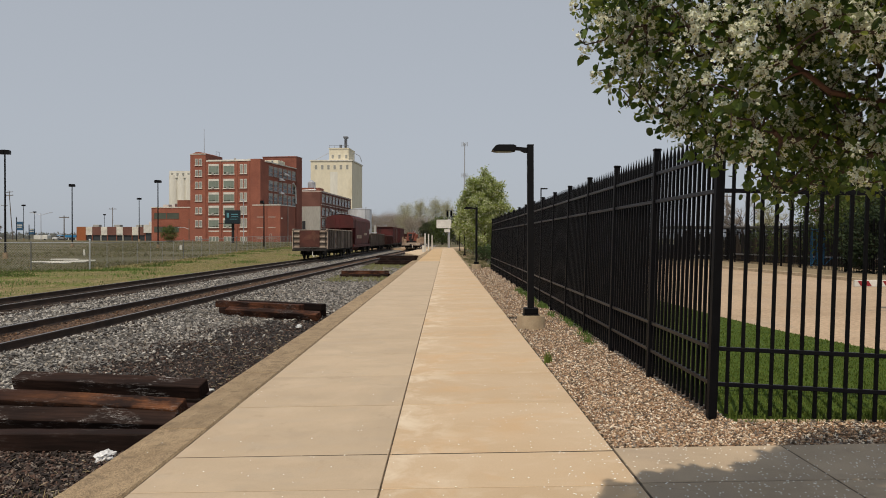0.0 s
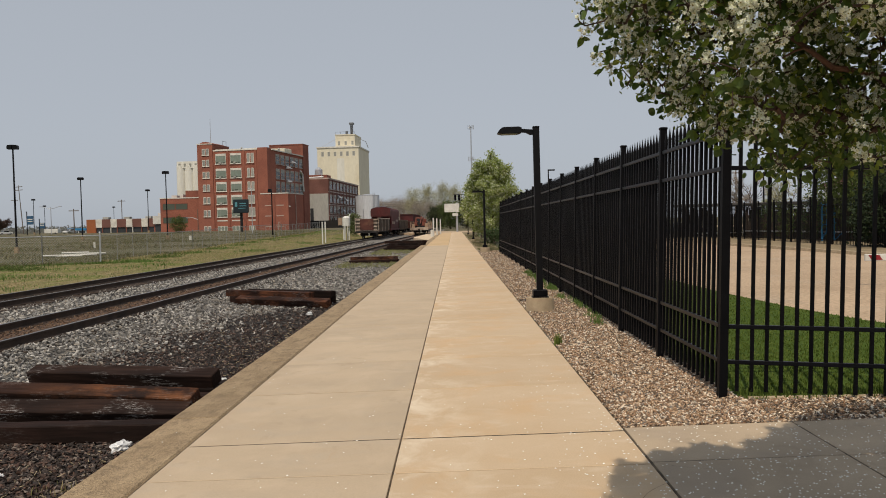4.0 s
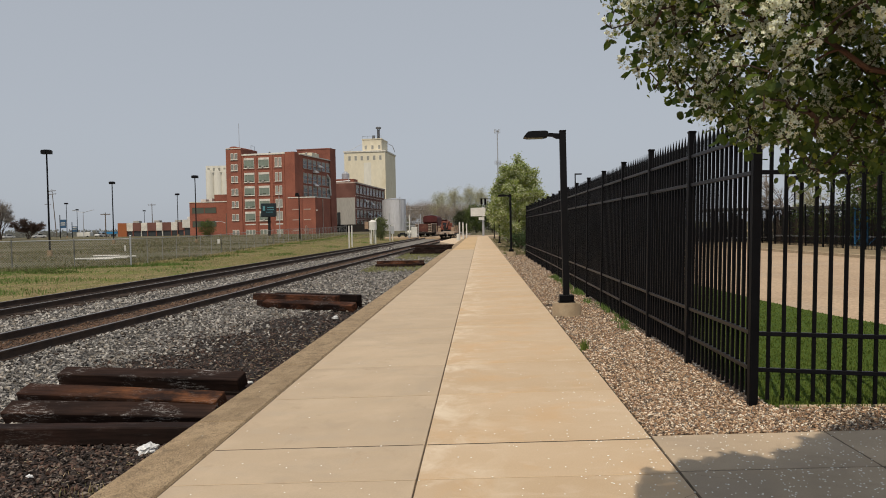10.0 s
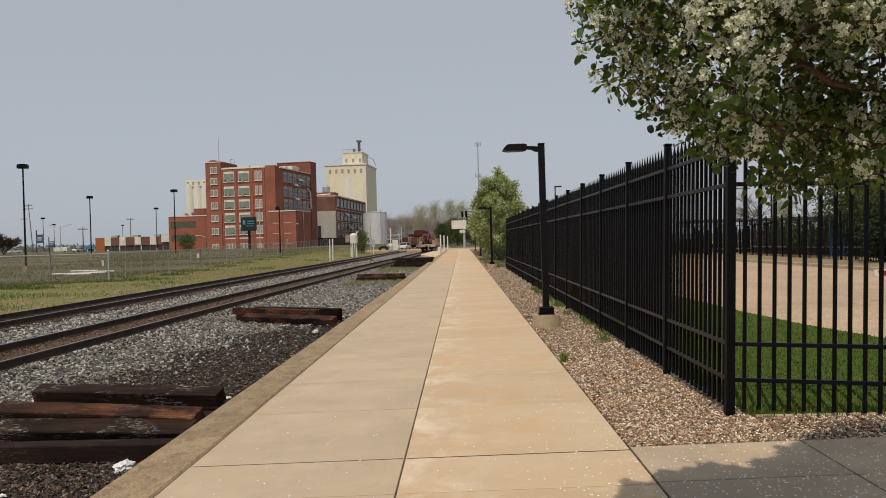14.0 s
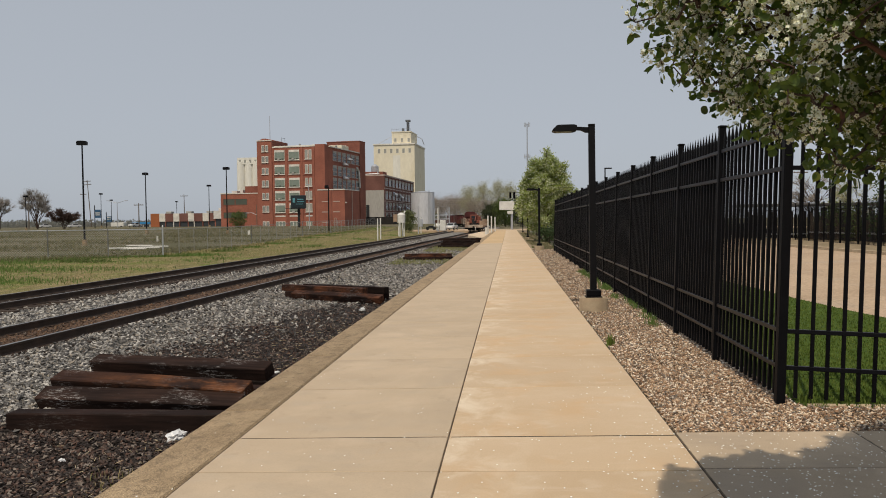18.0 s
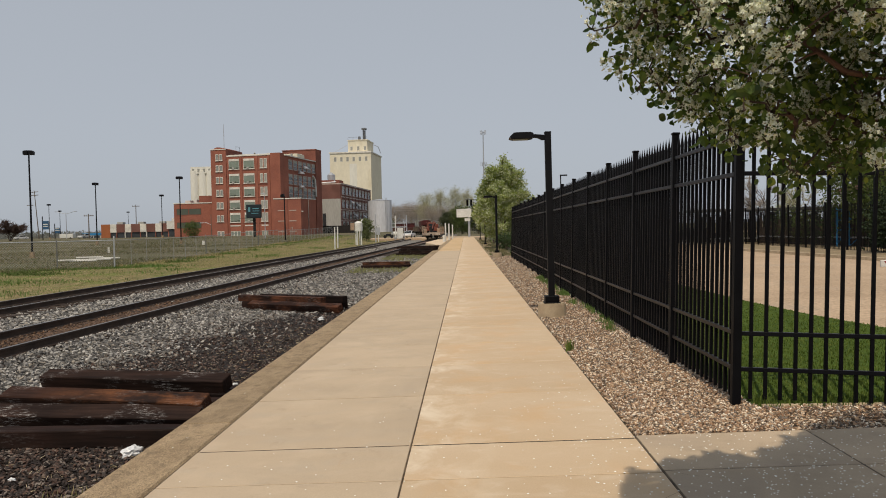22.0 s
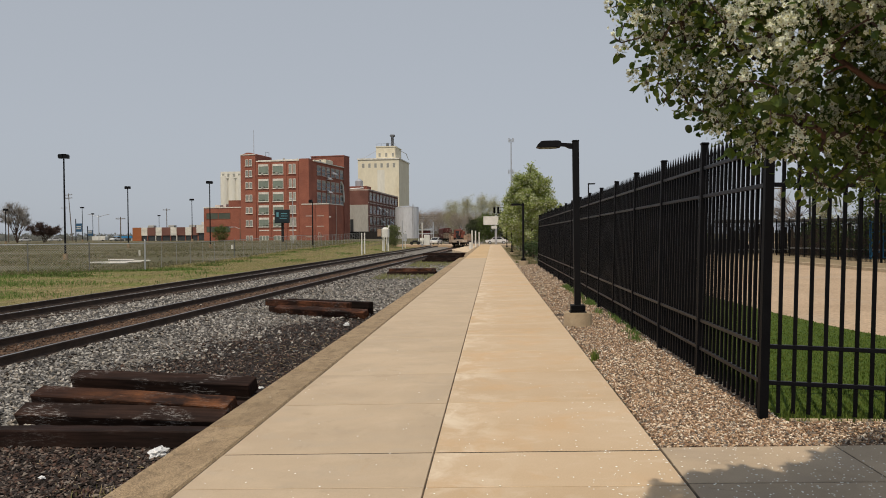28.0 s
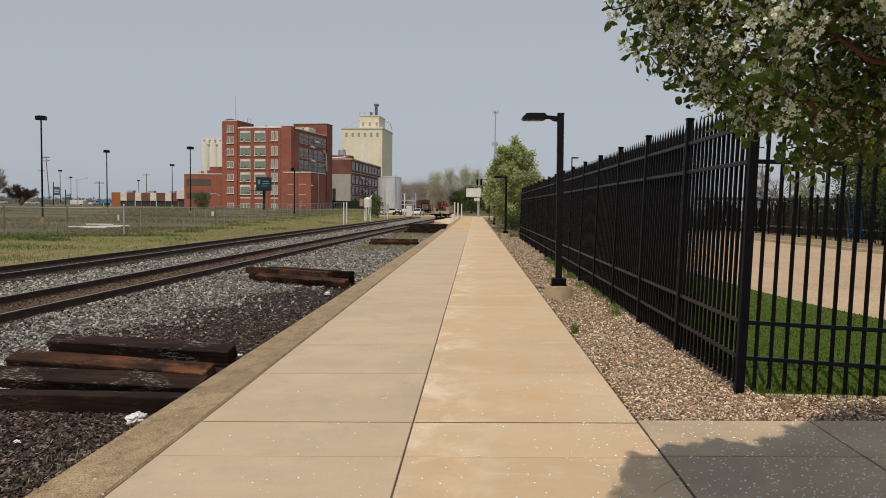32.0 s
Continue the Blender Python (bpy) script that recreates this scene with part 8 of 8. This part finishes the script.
tagged(stones("gravel_stones", np.stack([x, y, 0.032 + rng.uniform(-0.008, 0.014, n)], -1), rng.uniform(0.013, 0.027, n), M_GRAVEL, rng, kind="cube"), "loose pea gravel at the fence foot", "stones", kind="stuff")
# lawn
x, y = scatter(46000, 2.68, 8.2, 7.22, 30, 1.9)
edge = np.interp(y, [7.2, 9.2, 10.8, 12.6, 14.4, 17, 22, 30], [8.9, 8.0, 7.1, 6.55, 6.25, 6.05, 5.9, 5.7])
m = x < edge - 0.03
x, y = x[m], y[m]
tuft = np.clip(np.sin(x * 3.1) + np.sin(x * 7.7 + 1) - 0.2, 0, 1)
hh = rng.uniform(0.022, 0.05, len(x)) * (1 + (0.6 + 2.6 * tuft) * smooth(7.7, 7.25, y))
tagged(blades("lawn_grass", np.stack([x, y, np.full(len(x), 0.03)], -1), hh, M_GRASS, rng, w=0.008 + 0.0006 * y), "mown bright green lawn grass", "grass", kind="stuff")
# weeds in the joint between gravel and fence
C = np.stack([rng.uniform(2.3, 2.55, 42), rng.uniform(12, 26, 42)], -1)
P = (C[:, None] + rng.normal(size=(42, 45, 2)) * [0.05, 0.16]).reshape(-1, 2)
tagged(blades("fence_weeds", np.column_stack([P, np.full(len(P), 0.03)]), rng.uniform(0.04, 0.15, len(P)), M_WEEDG, rng, w=0.011), "green weeds along the fence foot", "grass", kind="stuff")
C = np.array([(1.40, 10.75), (1.42, 10.85), (2.62, 47.0), (1.5, 49)])
P = (C[:, None] + rng.normal(size=(4, 26, 2)) * 0.022).reshape(-1, 2)
tagged(blades("edge_weed", np.column_stack([P, np.full(len(P), 0.01)]), rng.uniform(0.08, 0.2, len(P)), M_GRASS, rng, w=0.016), "weed tuft at the platform edge", "grass", kind="stuff")
C = np.array([(-3.05, 5.9), (-3.2, 6.2), (-2.95, 5.5)])
P = (C[:, None] + rng.normal(size=(3, 60, 2)) * 0.12).reshape(-1, 2)
tagged(blades("kerb_weed", np.column_stack([P, np.full(len(P), BALLAST_Z - 0.02)]), rng.uniform(0.03, 0.1, len(P)), M_WEED, rng, w=0.01), "thin weeds at the foot of the kerb", "grass", kind="stuff")
# grass by the sleeper piles further on
n = 14000
y = rng.uniform(38, 84, n)
x = rng.uniform(0, 1, n) * 3.3 + KERB0 - 3.35
m = (np.sin(y * 0.35) + np.sin(x * 2 + y * 0.8) * 0.7 + rng.normal(0, 0.4, n)) > 0.1
tagged(blades("trackside_grass", np.stack([x, y, np.full(n, BALLAST_Z - 0.02)], -1)[m], rng.uniform(0.05, 0.17, n)[m], M_TRACKG, rng, w=0.03), "sparse straw and green grass between ballast and platform", "grass", kind="stuff")
# dry grass and litter on the planted verge
n = 6000
y = 46 + 60 * rng.random(n) ** 1.5
x = 1.45 + rng.random(n) ** 0.8 * 1.45
m = np.sin(y * 0.7) + np.sin(x * 5 + y * 0.3) + rng.normal(0, 0.5, n) > -0.2
tagged(blades("verge_grass", np.stack([x, y, np.zeros(n)], -1)[m], rng.uniform(0.05, 0.22, n)[m], M_DRYG, rng, w=0.03, lean=1.2), "dry straggling grass on the verge", "grass", kind="stuff")
# field grass
x, y = scatter(130000, -1.0, 0.0, 19, 165, 1.5)
left = np.interp(y, [45, 52.6, 73, 95, 120, 165], [-42, -24.3, -24.8, -25.7, -26.8, -28.0])
right = far_track(y) - 2.9 - 0.5 * rng.random(len(x))
x = right + (left - right) * (-x)
z = field_z(x, y) - 0.02
sel = rng.random(len(x))
near = (left - x) / (left - right)             # 0 at the fence, 1 at the ballast
green = (near + rng.normal(0, 0.12, len(x)) + 0.15 * np.sin(y * 0.8) < np.interp(y, [30, 38, 46, 56, 57], [0.78, 0.68, 0.48, 0.22, 0.06])) | (np.sin(x * 0.6) + np.sin(y * 0.25 + x * 0.2) + rng.normal(0, 0.35, len(x)) > 2.1)
P = np.stack([x, y, z], -1)
tagged(blades("field_grass", P[~green], rng.uniform(0.025, 0.10, (~green).sum()), M_WEED, rng, w=(0.010 + 0.0007 * y)[~green], lean=1.7), "mixed straw and green grass of the field", "grass", kind="stuff")
tagged(blades("fresh_grass", P[green], rng.uniform(0.06, 0.26, green.sum()), M_WEEDG, rng, w=(0.010 + 0.0006 * y)[green], lean=1.3), "fresh green grass patches along the fence", "grass", kind="stuff")
# rank dry grass of the open field behind the chain-link
x, y = scatter(60000, 0.0, 1.0, 46, 175, 1.45)
fl = np.interp(y, [46, 52.6, 73, 95, 120, 165, 175], [-30, -24.4, -24.9, -25.8, -26.9, -28.1, -28.4])
x = fl - (x ** 1.3) * (18 + 0.42 * y)
patch = np.sin(x * 0.21 + 2 * np.sin(y * 0.05)) + np.sin(y * 0.33 + x * 0.04) + rng.normal(0, 0.5, len(x))
m = patch > -0.35
x, y = x[m], y[m]
tagged(blades("rank_grass", np.stack([x, y, field_z(x, y) - 0.02], -1), rng.uniform(0.05, 0.22, len(x)) * (1 + 0.5 * np.clip(patch[m], 0, 1)), M_DRYG, rng, w=0.02 + 0.0007 * y, lean=1.3), "rank dry olive-brown grass of the open field", "grass", kind="stuff")
# tall dry grass along the chain-link
n = 7000
y = 52.6 + (150 - 52.6) * rng.random(n) ** 1.6
x = np.interp(y, [52.6, 73, 95, 120, 160], [-24.1, -24.6, -25.5, -26.6, -27.6]) + np.abs(rng.normal(0, 0.55, n))
k = np.sin(y * 0.55) + np.sin(y * 1.7) * 0.6 + rng.normal(0, 0.4, n) > -0.2
tagged(blades("fence_straw", np.stack([x, y, field_z(x, y)], -1)[k], rng.uniform(0.1, 0.34, n)[k], M_WEED, rng, w=0.05, lean=1.1), "tall dry straw grass along the chain-link fence", "grass", kind="stuff")
# weedy clump by the fence
for cx_, cy_ in ((-24.6, 44.5), (-26.2, 45.2), (-22.5, 60.5), (-23.2, 79)):
    C = np.array([cx_, cy_]) + rng.normal(size=(420, 2)) * [0.7, 0.4]
    o = leaf_cloud("weed_clump", np.column_stack([C, -0.5 + np.abs(rng.normal(size=420)) * 0.14]), rng.uniform(0.06, 0.13, 420), M_LEAFG, rng)
    tagged(o, "low leafy weed clump at the fence", "weeds", kind="stuff")
# fallen petals
n = 7600
x, y = rng.uniform(-2.6, 4.8, n), 3.6 + rng.exponential(2.0, n)
m = (y < 12) & (rng.random(n) < np.clip(0.05 + 0.5 * (x - 0.3), 0.06, 1)) & ((x < EDGE) | (y < 6.3))
x, y = x[m], y[m]
k = len(x)
a = rng.uniform(0, 6.28, k)
s = rng.uniform(0.004, 0.0095, k)
V = np.stack([np.stack([x + s * np.cos(a + t), y + s * 0.8 * np.sin(a + t), SLOPE * np.minimum(x, 4) + 0.006 + 0.002 * np.sin(t + a)], -1) for t in (0, 1.57, 3.14, 4.71)], 1)
tagged(from_np("fallen_petals", V.reshape(-1, 3), np.arange(4 * k).reshape(-1, 4), M_FALLEN), "white petals scattered on the paving", "petals", kind="stuff")

# hairline cracks in the slabs
def crack(x, y, a, n):
    pts = [(x, y)]
    for _ in range(n):
        a += random.uniform(-0.32, 0.32)
        x, y = x + 0.09 * math.cos(a), y + 0.09 * math.sin(a)
        pts.append((x, y))
    w = 0.001
    V = [(px + s * w * math.sin(a), py - s * w, SLOPE * px + 0.0035) for px, py in pts for s in (-1, 1)]
    F = [(2 * i, 2 * i + 1, 2 * i + 3, 2 * i + 2) for i in range(len(pts) - 1)]
    tagged(from_np("crack", np.array(V), np.array(F), M_JOINT), "hairline crack in the concrete slab", "crack", "slab cracks", kind="structure")


for x, y, a, n in ((1.12, 4.72, 0.9, 4), (1.38, 5.42, -1.1, 5)):
    crack(x, y, a, n)
# straw and chips among the cinders
n = 700
x = KERB0 - 0.05 - rng.exponential(0.5, n)
y = rng.uniform(4.6, 17, n)
a = rng.uniform(0, 6.28, n)
L = rng.uniform(0.02, 0.09, n)
A = np.stack([x, y, np.full(n, BALLAST_Z + 0.012)], -1)
B = A + np.stack([np.cos(a) * L, np.sin(a) * L, rng.uniform(0, 0.012, n)], -1)
m = (x > -6.2) & ~((y > 7.5) & (y < 10.4))
tagged(sticks("straw_litter", A[m], B[m], 0.0028, 0.0018, M_STRAW, n=3), "dry straw bits among the cinders", "straw", kind="stuff")


# ---- what moves ----
RUN = ((0, 70.7), (2, 88.5), (3.5, 101.2), (6, 122.0), (8, 138.5), (10.5, 158.0), (12.5, 173.5), (14.5, 187.5), (17, 205), (20, 223), (23, 238), (26, 251.5), (29, 263.5), (32, 274.5))


def motions():
    for car, off, length in TRAIN:
        walk(car, [(t, on_track(far_track, s + off, length)) for t, s in RUN])
    walk(passing_white, [(t, pose(x, y, -0.07, 0, 0, r)) for t, x, y, r in ((0, 9.5, 157, 0), (25.5, 9.5, 157, 0), (27.4, 3.6, 157, 0), (28.5, -1.3, 157.3, -10), (28.9, -2.7, 158, -25), (29.5, -4.6, 160, -38), (30.2, -8, 163.6, -38), (31, -12.5, 166, -15), (32, -18, 166.5, 0))])
    walk(passing_grey, [(t, pose(x, 150, -0.06, 0, 0, r)) for t, x, r in ((0, -5.9, 180), (27.8, -5.9, 180), (28.4, -5.3, 180), (29.0, -4.3, 175), (29.7, -1.3, 150), (30.1, 0.0, 138), (30.5, 1.7, 145), (31, 3.6, 165), (32, 7.8, 180))])


motions()
